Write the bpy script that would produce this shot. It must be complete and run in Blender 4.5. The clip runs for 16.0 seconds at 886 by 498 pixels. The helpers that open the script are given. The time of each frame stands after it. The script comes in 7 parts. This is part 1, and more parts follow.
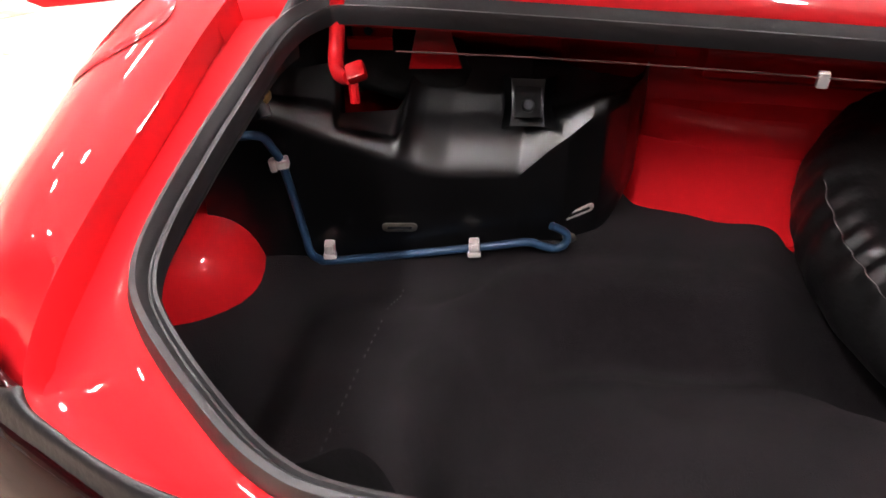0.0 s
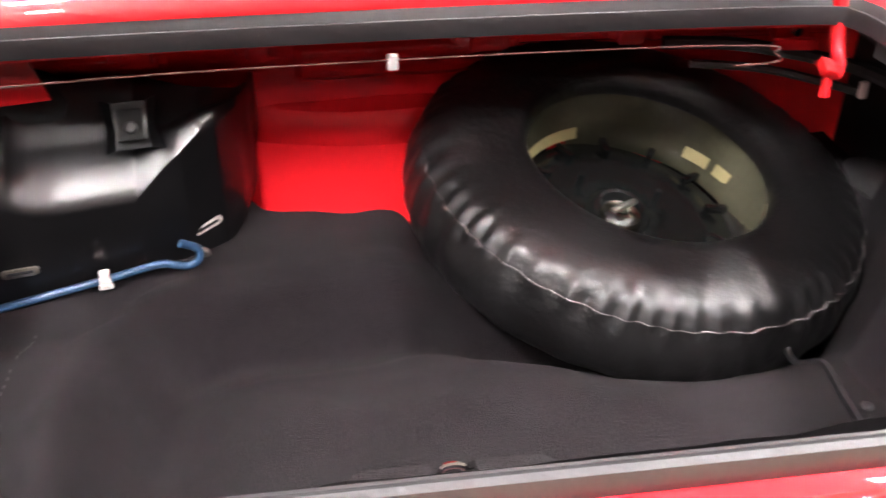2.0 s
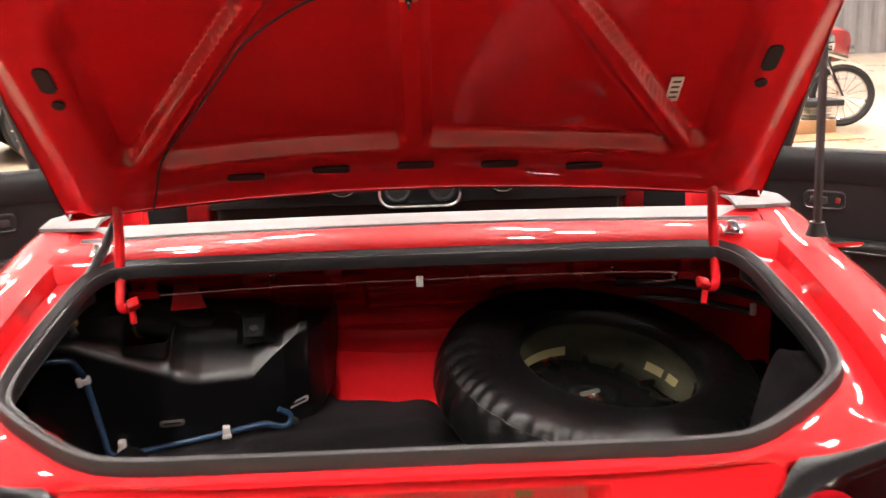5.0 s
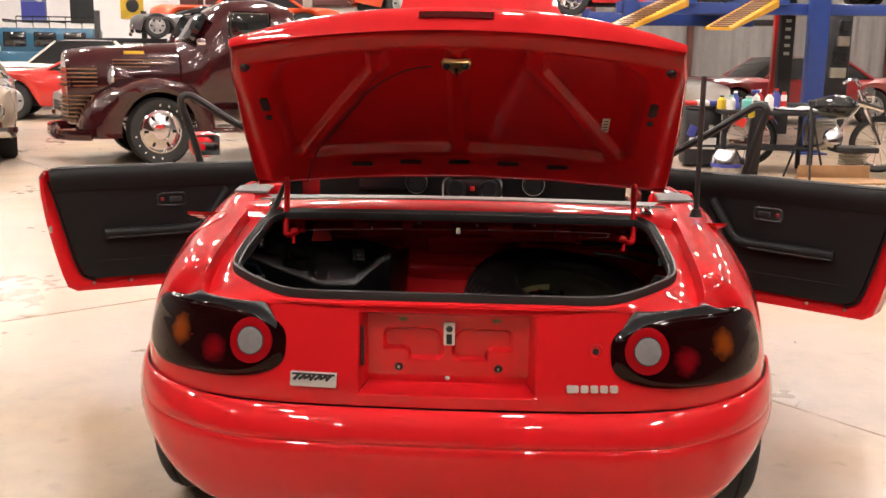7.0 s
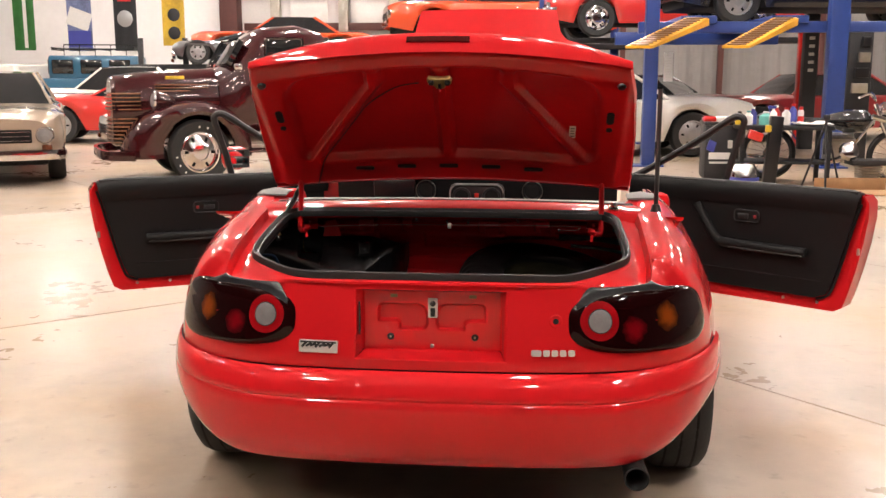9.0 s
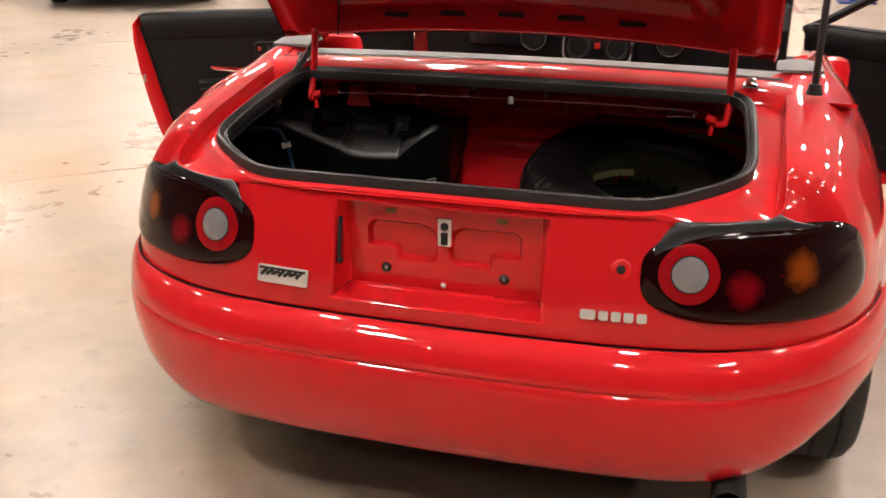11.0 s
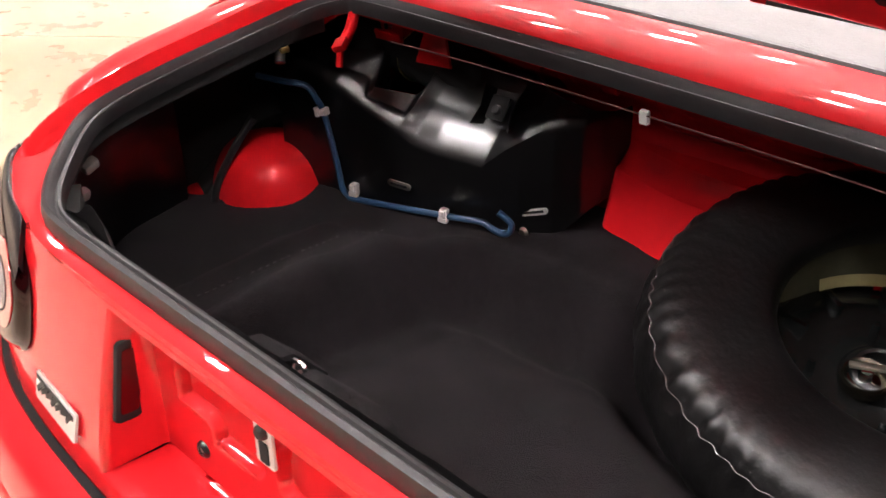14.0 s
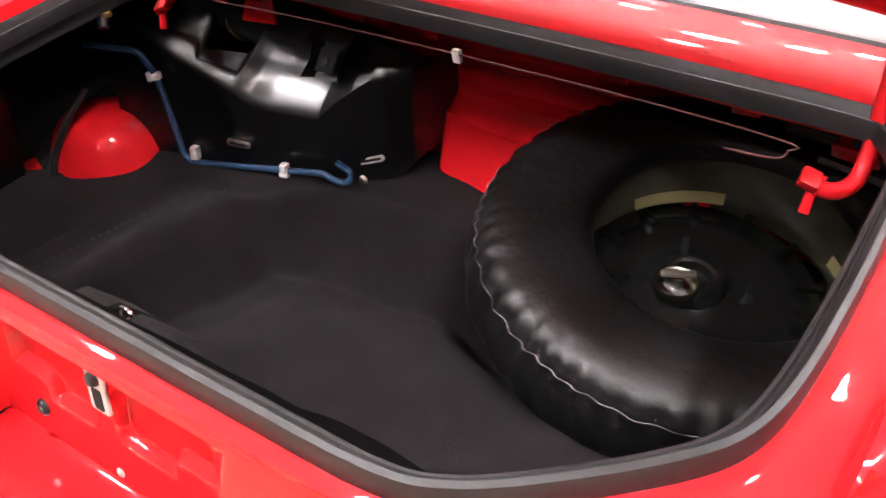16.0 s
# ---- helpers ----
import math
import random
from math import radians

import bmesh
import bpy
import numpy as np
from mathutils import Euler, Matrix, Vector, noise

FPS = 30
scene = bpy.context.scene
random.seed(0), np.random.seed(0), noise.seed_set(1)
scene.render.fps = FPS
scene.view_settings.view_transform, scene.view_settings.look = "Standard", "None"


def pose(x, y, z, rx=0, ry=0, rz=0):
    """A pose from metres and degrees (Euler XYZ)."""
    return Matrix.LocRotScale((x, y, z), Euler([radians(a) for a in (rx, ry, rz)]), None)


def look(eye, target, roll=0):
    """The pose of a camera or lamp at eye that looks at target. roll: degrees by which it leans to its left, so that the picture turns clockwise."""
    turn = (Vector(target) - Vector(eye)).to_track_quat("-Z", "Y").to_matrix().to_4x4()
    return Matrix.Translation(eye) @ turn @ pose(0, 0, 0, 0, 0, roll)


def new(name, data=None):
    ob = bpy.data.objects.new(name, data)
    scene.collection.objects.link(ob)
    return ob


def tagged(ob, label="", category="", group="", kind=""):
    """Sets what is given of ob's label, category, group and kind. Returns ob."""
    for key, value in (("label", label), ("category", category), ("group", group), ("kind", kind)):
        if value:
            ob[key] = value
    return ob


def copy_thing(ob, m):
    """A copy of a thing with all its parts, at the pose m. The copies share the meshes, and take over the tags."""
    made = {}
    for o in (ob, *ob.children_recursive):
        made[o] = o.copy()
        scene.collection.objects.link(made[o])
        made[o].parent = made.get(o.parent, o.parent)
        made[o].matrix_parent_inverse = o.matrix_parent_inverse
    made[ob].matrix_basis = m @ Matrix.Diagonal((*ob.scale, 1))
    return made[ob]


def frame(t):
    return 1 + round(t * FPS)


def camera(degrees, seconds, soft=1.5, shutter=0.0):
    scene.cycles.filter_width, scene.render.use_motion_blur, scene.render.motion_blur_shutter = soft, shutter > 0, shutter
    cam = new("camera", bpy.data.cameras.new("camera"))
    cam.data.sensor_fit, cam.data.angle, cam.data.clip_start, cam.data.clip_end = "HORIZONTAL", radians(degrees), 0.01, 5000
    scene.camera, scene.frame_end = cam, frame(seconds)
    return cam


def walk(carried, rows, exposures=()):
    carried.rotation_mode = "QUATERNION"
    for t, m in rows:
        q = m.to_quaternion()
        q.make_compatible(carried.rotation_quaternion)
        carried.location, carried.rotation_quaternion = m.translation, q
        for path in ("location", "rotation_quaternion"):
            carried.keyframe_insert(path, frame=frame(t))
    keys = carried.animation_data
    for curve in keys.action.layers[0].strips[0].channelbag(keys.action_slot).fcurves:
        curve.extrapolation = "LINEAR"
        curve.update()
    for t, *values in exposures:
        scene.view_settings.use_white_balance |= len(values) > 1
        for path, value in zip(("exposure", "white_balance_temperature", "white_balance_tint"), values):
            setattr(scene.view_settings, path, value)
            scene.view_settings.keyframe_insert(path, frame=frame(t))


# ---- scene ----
cam = camera(48.6, 16.0, shutter=0.5)

PATH = [
    (0, (-0.194, -0.296, 1.22), (-0.511, 1.305, 0.063), 0.1),
    (0.5, (-0.126, -0.344, 1.217), (-0.5, 1.261, 0.085), -1.4),
    (1, (-0.114, -0.367, 1.217), (-0.384, 1.276, 0.11), -1.0),
    (1.5, (-0.102, -0.356, 1.21), (-0.103, 1.318, 0.115), -0.1),
    (2, (-0.088, -0.338, 1.204), (0.155, 1.318, 0.11), 0.4),
    (2.5, (-0.089, -0.338, 1.199), (0.336, 1.292, 0.12), 0.2),
    (3, (-0.08, -0.349, 1.196), (0.459, 1.254, 0.128), -0.6),
    (3.5, (-0.077, -0.379, 1.198), (0.497, 1.218, 0.138), -2.1),
    (4, (-0.046, -0.513, 1.215), (0.258, 1.234, 0.289), -1.4),
    (4.5, (-0.032, -0.705, 1.222), (0.089, 1.199, 0.623), -1.1),
    (4.7, (-0.018, -0.791, 1.221), (0.064, 1.147, 0.731), -1.7),
    (6.8, (0.098, -1.992, 1.299), (-0.012, -0.035, 0.897), 0.6),
    (7, (0.098, -2.09, 1.303), (-0.003, -0.133, 0.904), 0.8),
    (7.5, (0.152, -2.298, 1.305), (-0.007, -0.339, 0.936), 0.0),
    (8, (0.21, -2.474, 1.293), (0.047, -0.514, 0.931), 0.0),
    (8.5, (0.242, -2.536, 1.3), (0.049, -0.577, 0.947), -0.2),
    (9, (0.271, -2.502, 1.295), (0.089, -0.542, 0.938), 0.0),
    (9.5, (0.309, -2.362, 1.286), (0.096, -0.411, 0.904), -0.5),
    (10, (0.37, -2.101, 1.276), (0.058, -0.193, 0.765), 1.1),
    (10.2, (0.392, -2.002, 1.276), (0.036, -0.118, 0.707), 1.4),
    (12.3, (0.614, -0.801, 1.225), (-0.358, 0.725, 0.373), -0.5),
    (12.5, (0.629, -0.689, 1.222), (-0.434, 0.751, 0.33), 0.1),
    (13, (0.666, -0.488, 1.234), (-0.503, 0.814, 0.264), 0.9),
    (13.5, (0.63, -0.359, 1.239), (-0.586, 0.897, 0.266), 0.2),
    (14, (0.578, -0.271, 1.232), (-0.645, 0.959, 0.234), -0.2),
    (14.5, (0.575, -0.244, 1.221), (-0.607, 0.991, 0.183), -0.8),
    (15, (0.596, -0.251, 1.217), (-0.533, 1.007, 0.149), -1.1),
    (15.5, (0.638, -0.261, 1.221), (-0.437, 1.043, 0.152), -0.8),
    (16, (0.666, -0.271, 1.222), (-0.365, 1.085, 0.173), -1.0),
]
EXPOSURES = [(0, 0.35, 6000, 12), (0.5, 0.65, 6000, 12), (1.5, 1.55, 6000, 12), (2.3, 1.9, 6000, 12), (3.0, 1.85, 6000, 12), (3.6, 1.6, 6000, 12), (4.5, 0.8, 6200, 11), (6.8, -0.8, 6500, 10),
             (10.2, -0.8, 6500, 10), (12.3, -0.6, 6500, 10), (13.0, -0.45, 6400, 11), (13.5, -0.2, 6300, 11), (14.0, 0.3, 6100, 12), (15.0, 0.55, 6000, 12), (16, 0.75, 6000, 12)]
walk(cam, [(t, look(eye, target, roll)) for t, eye, target, roll in PATH],
     exposures=EXPOSURES)

# ---- light: a closed workshop hall lit by rows of ceiling lamps ----
world = bpy.data.worlds.new("hall_air")
scene.world = world
world.use_nodes = True
world.node_tree.nodes["Background"].inputs[0].default_value = (1.0, 0.9, 0.8, 1)
world.node_tree.nodes["Background"].inputs[1].default_value = 0.02
LAMP_STRENGTH = 330.0
CEILING_Z = 6.2


# ---- materials ----
def mat(name, color, rough=0.5, metal=0.0, coat=0.0, bump=0.0, scale=40.0, vary=0.0, vary_scale=3.0, emit=0.0,
        sheen=0.0, transmission=0.0, spec=0.5, alpha=1.0, detail=6.0, rough_vary=0.0, per_piece=0.0):
    m = bpy.data.materials.new(name)
    m.use_nodes = True
    nt = m.node_tree
    b = nt.nodes["Principled BSDF"]
    b.inputs["Base Color"].default_value = (*color, 1)
    b.inputs["Roughness"].default_value = rough
    b.inputs["Metallic"].default_value = metal
    b.inputs["Coat Weight"].default_value = coat
    b.inputs["Coat Roughness"].default_value = 0.03
    b.inputs["Sheen Weight"].default_value = sheen
    b.inputs["Transmission Weight"].default_value = transmission
    b.inputs["Specular IOR Level"].default_value = spec
    b.inputs["Alpha"].default_value = alpha
    if emit:
        b.inputs["Emission Color"].default_value = (*color, 1)
        b.inputs["Emission Strength"].default_value = emit
    if not (bump or vary or rough_vary or per_piece):
        return m
    co = nt.nodes.new("ShaderNodeTexCoord")
    if vary or per_piece or rough_vary:
        n = nt.nodes.new("ShaderNodeTexNoise")
        n.inputs["Scale"].default_value = vary_scale
        n.inputs["Detail"].default_value = detail
        nt.links.new(co.outputs["Object"], n.inputs["Vector"])
        fine = nt.nodes.new("ShaderNodeTexNoise")
        fine.inputs["Scale"].default_value = vary_scale * 11
        fine.inputs["Detail"].default_value = 3
        nt.links.new(co.outputs["Object"], fine.inputs["Vector"])
        add = nt.nodes.new("ShaderNodeMath")
        add.operation = "MULTIPLY_ADD"
        add.inputs[1].default_value = 0.45
        nt.links.new(fine.outputs["Fac"], add.inputs[0])
        nt.links.new(n.outputs["Fac"], add.inputs[2])
        rng = nt.nodes.new("ShaderNodeMapRange")
        rng.inputs["From Min"].default_value = 0.45
        rng.inputs["From Max"].default_value = 1.0
        rng.inputs["To Min"].default_value = 1.0 - vary
        rng.inputs["To Max"].default_value = 1.0 + vary
        nt.links.new(add.outputs[0], rng.inputs["Value"])
        out = rng.outputs[0]
        if per_piece:
            info = nt.nodes.new("ShaderNodeObjectInfo")
            r2 = nt.nodes.new("ShaderNodeMapRange")
            r2.inputs["To Min"].default_value = 1.0 - per_piece
            r2.inputs["To Max"].default_value = 1.0 + per_piece
            nt.links.new(info.outputs["Random"], r2.inputs["Value"])
            mul = nt.nodes.new("ShaderNodeMath")
            mul.operation = "MULTIPLY"
            nt.links.new(out, mul.inputs[0])
            nt.links.new(r2.outputs[0], mul.inputs[1])
            out = mul.outputs[0]
        mix = nt.nodes.new("ShaderNodeVectorMath")
        mix.operation = "SCALE"
        mix.inputs[0].default_value = color
        nt.links.new(out, mix.inputs["Scale"])
        nt.links.new(mix.outputs[0], b.inputs["Base Color"])
        if rough_vary:
            r3 = nt.nodes.new("ShaderNodeMapRange")
            r3.inputs["From Min"].default_value = 0.4
            r3.inputs["From Max"].default_value = 1.0
            r3.inputs["To Min"].default_value = max(0.02, rough - rough_vary)
            r3.inputs["To Max"].default_value = min(1.0, rough + rough_vary)
            nt.links.new(add.outputs[0], r3.inputs["Value"])
            nt.links.new(r3.outputs[0], b.inputs["Roughness"])
    if bump:
        n2 = nt.nodes.new("ShaderNodeTexNoise")
        n2.inputs["Scale"].default_value = scale
        n2.inputs["Detail"].default_value = 4
        nt.links.new(co.outputs["Object"], n2.inputs["Vector"])
        bp = nt.nodes.new("ShaderNodeBump")
        bp.inputs["Strength"].default_value = bump
        bp.inputs["Distance"].default_value = 0.004
        nt.links.new(n2.outputs["Fac"], bp.inputs["Height"])
        nt.links.new(bp.outputs[0], b.inputs["Normal"])
    return m


RED = mat("red_gloss_paint", (0.64, 0.010, 0.015), 0.5, coat=1.0, spec=0.08, bump=0.012, scale=260, vary=0.04, vary_scale=5)
# darker copy of the same red: shade under the lid put into the colour
RED_SHADED = mat("red_shaded_paint", (0.40, 0.006, 0.008), 0.45, coat=0.7, spec=0.08, bump=0.03, scale=180, vary=0.10, vary_scale=6)
CARPET = mat("black_felt_carpet", (0.0118, 0.0092, 0.0108), 0.95, bump=1.0, scale=700, vary=0.45, vary_scale=9, spec=0.10, sheen=0.03)
RUBBER = mat("black_rubber_seal", (0.014, 0.0132, 0.0145), 0.46, spec=0.6, bump=0.10, scale=120, vary=0.3, vary_scale=8)
PLASTIC = mat("black_moulded_plastic", (0.0030, 0.0030, 0.0034), 0.29, spec=0.85, bump=0.03, scale=300, vary=0.25, vary_scale=9)
VINYL = mat("black_vinyl_cover", (0.0030, 0.0028, 0.0030), 0.42, spec=0.65, bump=0.3, scale=90, vary=0.2, vary_scale=12, rough_vary=0.1)
TRIM = mat("black_door_trim", (0.0055, 0.0055, 0.006), 0.55, spec=0.3, bump=0.25, scale=500, vary=0.2, vary_scale=5)
TYRE = mat("tyre_rubber", (0.020, 0.020, 0.020), 0.72, bump=0.3, scale=90, vary=0.3, vary_scale=6)
DARK = mat("dark_underbody", (0.010, 0.010, 0.010), 0.85, bump=0.3, scale=60, vary=0.3)
CHROME = mat("bright_chrome", (0.82, 0.82, 0.84), 0.09, metal=1.0, bump=0.03, scale=90)
STEEL = mat("zinc_steel", (0.55, 0.52, 0.45), 0.35, metal=1.0, bump=0.15, scale=140, vary=0.2)
HUB_STEEL = mat("dark_zinc_hub", (0.22, 0.20, 0.16), 0.25, metal=1.0, bump=0.15, scale=140, vary=0.3)
# dull steel whose base colour carries a reflection of the red paint
ROD_STEEL = mat("steel_with_red_reflection", (0.10, 0.04, 0.036), 0.5, metal=0.2, vary=0.2)
BRASS = mat("yellow_zinc_latch", (0.62, 0.47, 0.20), 0.34, metal=0.9, bump=0.2, scale=120, vary=0.2)
BLUE_ROD = mat("blue_painted_rod", (0.028, 0.068, 0.14), 0.35, bump=0.1, scale=150, vary=0.15)
WHITE_CLIP = mat("white_nylon", (0.74, 0.68, 0.66), 0.5, bump=0.1, scale=200, vary=0.06)
THREAD = mat("grey_thread", (0.22, 0.20, 0.20), 0.7)
STICKER = mat("white_sticker", (0.62, 0.60, 0.56), 0.6, vary=0.1, vary_scale=30)
INK = mat("black_ink", (0.02, 0.02, 0.02), 0.6)
# pale and only half metallic: the metal's glint is put into the colour
GLINT_TIN = mat("tin_with_painted_glint", (0.72, 0.69, 0.66), 0.28, metal=0.4, vary=0.08)
DIM_RED = mat("dim_red_lens", (0.062, 0.0015, 0.003), 0.10, coat=1.0)
DEEP_RED = mat("deep_red_lens", (0.032, 0.001, 0.0018), 0.08, coat=1.0)
HOLE = mat("deep_hole", (0.004, 0.003, 0.003), 0.9)
OLIVE = mat("dull_olive_rim", (0.075, 0.073, 0.048), 0.24, coat=0.5, bump=0.1, scale=60, vary=0.18, vary_scale=9)
WHEELBLACK = mat("satin_black_wheel", (0.006, 0.006, 0.006), 0.22, bump=0.15, scale=90, vary=0.25)
CREAM = mat("faded_yellow_label", (0.34, 0.30, 0.14), 0.55, vary=0.1, vary_scale=20)
LENS_RED = mat("red_lamp_lens", (0.30, 0.004, 0.008), 0.12, coat=1.0, bump=0.1, scale=220)
LENS_AMBER = mat("amber_lamp_lens", (0.085, 0.018, 0.003), 0.18, coat=1.0, bump=0.1, scale=220)
LENS_CLEAR = mat("frosted_clear_lens", (0.22, 0.215, 0.22), 0.16, coat=1.0, bump=0.25, scale=160, vary=0.15, vary_scale=40)
GASKET = mat("grey_black_gasket", (0.008, 0.0075, 0.009), 0.32, bump=0.2, scale=150, vary=0.2)
TONNEAU = mat("pale_grey_vinyl", (0.15, 0.145, 0.145), 0.65, bump=0.2, scale=200, vary=0.1)
GLASS = mat("tinted_glass", (0.02, 0.022, 0.024), 0.04, coat=1.0, spec=0.8)
WALL_WHITE = mat("white_wall_paint", (0.86, 0.83, 0.82), 0.8, bump=0.1, scale=30, vary=0.06, vary_scale=0.6)
WALL_METAL = mat("pale_metal_cladding", (0.19, 0.178, 0.172), 0.55, bump=0.1, scale=20, vary=0.12, vary_scale=0.5)
MAROON_WALL = mat("dark_maroon_steel", (0.075, 0.022, 0.018), 0.6, vary=0.15, vary_scale=1.0)
CEIL = mat("ceiling_lining", (0.22, 0.20, 0.195), 0.8, vary=0.06, vary_scale=0.5)
LAMP = mat("lamp_diffuser", (1.0, 0.90, 0.82), 0.5, emit=LAMP_STRENGTH)
LAMP_BODY = mat("lamp_housing", (0.7, 0.68, 0.65), 0.5, vary=0.05)
CONCRETE = mat("sealed_concrete", (0.46, 0.375, 0.305), 0.33, bump=0.12, scale=14, vary=0.17, vary_scale=0.9, per_piece=0.03, rough_vary=0.14)


def stain(m, scale, lo, hi, dark):
    """Dark smudges with soft edges over a material's colour."""
    nt = m.node_tree
    pr = nt.nodes["Principled BSDF"]
    src = pr.inputs["Base Color"].links[0].from_socket
    geo = nt.nodes.new("ShaderNodeNewGeometry")
    no = nt.nodes.new("ShaderNodeTexNoise")
    no.inputs["Scale"].default_value = scale
    no.inputs["Detail"].default_value = 7
    no.inputs["Roughness"].default_value = 0.62
    nt.links.new(geo.outputs["Position"], no.inputs["Vector"])
    rg = nt.nodes.new("ShaderNodeMapRange")
    rg.inputs["From Min"].default_value = lo
    rg.inputs["From Max"].default_value = hi
    rg.inputs["To Min"].default_value = 1.0
    rg.inputs["To Max"].default_value = dark
    nt.links.new(no.outputs["Fac"], rg.inputs["Value"])
    sc = nt.nodes.new("ShaderNodeVectorMath")
    sc.operation = "SCALE"
    nt.links.new(src, sc.inputs[0])
    nt.links.new(rg.outputs[0], sc.inputs["Scale"])
    nt.links.new(sc.outputs[0], pr.inputs["Base Color"])


stain(CONCRETE, 2.6, 0.56, 0.78, 0.78)
stain(CONCRETE, 0.55, 0.46, 0.64, 0.74)
stain(CONCRETE, 11.0, 0.60, 0.80, 0.66)


def tint(m, scale, lo, hi, tone):
    """Broad patches where a material's colour leans towards another."""
    nt = m.node_tree
    pr = nt.nodes["Principled BSDF"]
    src = pr.inputs["Base Color"].links[0].from_socket
    geo = nt.nodes.new("ShaderNodeNewGeometry")
    no = nt.nodes.new("ShaderNodeTexNoise")
    no.inputs["Scale"].default_value = scale
    no.inputs["Detail"].default_value = 5
    nt.links.new(geo.outputs["Position"], no.inputs["Vector"])
    rg = nt.nodes.new("ShaderNodeMapRange")
    rg.interpolation_type = "SMOOTHSTEP"
    rg.inputs["From Min"].default_value = lo
    rg.inputs["From Max"].default_value = hi
    nt.links.new(no.outputs["Fac"], rg.inputs["Value"])
    mx_ = nt.nodes.new("ShaderNodeMix")
    mx_.data_type = "VECTOR"
    mx_.inputs[4].default_value = (1, 1, 1)
    mx_.inputs[5].default_value = tone
    nt.links.new(rg.outputs[0], mx_.inputs[0])
    mu = nt.nodes.new("ShaderNodeVectorMath")
    mu.operation = "MULTIPLY"
    nt.links.new(src, mu.inputs[0])
    nt.links.new(mx_.outputs[1], mu.inputs[1])
    nt.links.new(mu.outputs[0], pr.inputs["Base Color"])


tint(CONCRETE, 0.35, 0.42, 0.62, (0.98, 0.90, 0.74))
tint(CONCRETE, 1.6, 0.46, 0.74, (0.95, 0.88, 0.77))
JOINT = mat("joint_filler", (0.10, 0.075, 0.055), 0.85, vary=0.2)
LIFT_BLUE = mat("blue_lift_paint", (0.022, 0.055, 0.24), 0.4, coat=0.3, bump=0.05, vary=0.12, vary_scale=3)
RAMP_YELLOW = mat("yellow_ramp_paint", (0.72, 0.36, 0.02), 0.45, bump=0.1, vary=0.12, vary_scale=4)
MAROON = mat("maroon_gloss_paint", (0.040, 0.004, 0.006), 0.2, coat=1.0, vary=0.06, vary_scale=3)
GRILLE_GOLD = mat("aged_brass_grille", (0.20, 0.10, 0.045), 0.4, metal=0.6, vary=0.2)
TAN_PAINT = mat("champagne_paint", (0.42, 0.33, 0.25), 0.3, coat=1.0, metal=0.3, vary=0.05)
WHITE_PAINT = mat("cream_white_paint", (0.80, 0.77, 0.72), 0.3, coat=1.0, vary=0.04)
SPORT_RED = mat("bright_red_paint", (0.60, 0.022, 0.016), 0.3, coat=1.0, vary=0.04)
ORANGE = mat("orange_red_paint", (0.72, 0.075, 0.015), 0.3, coat=1.0, vary=0.04)
SILVER = mat("silver_paint", (0.40, 0.40, 0.40), 0.3, metal=0.5, coat=1.0, vary=0.05)
JEEP_BLUE = mat("bright_blue_paint", (0.02, 0.11, 0.20), 0.35, coat=0.8, vary=0.06)
GREY_PAINT = mat("dark_grey_paint", (0.09, 0.09, 0.095), 0.3, coat=1.0, vary=0.06)
BLACK_PAINT = mat("black_gloss_paint", (0.008, 0.008, 0.009), 0.25, coat=1.0, vary=0.1)
DARK_RED = mat("deep_red_paint", (0.26, 0.012, 0.014), 0.3, coat=1.0, vary=0.06)
CARD = mat("brown_cardboard", (0.38, 0.22, 0.11), 0.8, vary=0.15, vary_scale=8, bump=0.1)
PAPER = mat("white_paper", (0.75, 0.73, 0.70), 0.7, vary=0.05, vary_scale=20)
TEAL = mat("teal_plastic", (0.16, 0.50, 0.46), 0.4, vary=0.05)
BENCH_BLACK = mat("black_bench_steel", (0.018, 0.018, 0.020), 0.5, vary=0.2, bump=0.1)
PURPLE = mat("blue_violet_plastic", (0.06, 0.07, 0.33), 0.4, vary=0.05)
YELLOW = mat("yellow_plastic", (0.65, 0.45, 0.03), 0.4, vary=0.05)
GREEN_BANNER = mat("green_banner_cloth", (0.035, 0.16, 0.035), 0.7, vary=0.4, vary_scale=2.5)
BLUE_BANNER = mat("blue_banner_cloth", (0.16, 0.19, 0.34), 0.7, vary=0.5, vary_scale=2.0)
BLACK_BANNER = mat("black_banner_cloth", (0.016, 0.016, 0.018), 0.7, vary=0.4, vary_scale=2.0)
YELLOW_BANNER = mat("yellow_banner_cloth", (0.55, 0.36, 0.03), 0.7, vary=0.4, vary_scale=2.0)


# ---- mesh helpers ----
def mesh_ob(name, bm, material, smooth=True, weld=0.0):
    if weld:
        bmesh.ops.remove_doubles(bm, verts=bm.verts, dist=weld)
    bmesh.ops.recalc_face_normals(bm, faces=bm.faces)
    me = bpy.data.meshes.new(name)
    bm.to_mesh(me)
    bm.free()
    me.materials.append(material)
    if smooth:
        me.shade_smooth()
        me.set_sharp_from_angle(angle=radians(38))
    return new(name, me)


def part(name, bm, material, parent, label="", smooth=True, weld=0.0):
    ob = mesh_ob(name, bm, material, smooth, weld)
    ob.parent = parent
    if label:
        ob["label"] = label
    return ob


def thing(name, label, category, group="", m=None):
    ob = new(name)
    ob.empty_display_size = 0.05
    if m is not None:
        ob.matrix_world = m
    return tagged(ob, label, category, group)


def single(name, bm, material, label, category, group="", kind="", smooth=True):
    return tagged(mesh_ob(name, bm, material, smooth), label, category, group, kind)


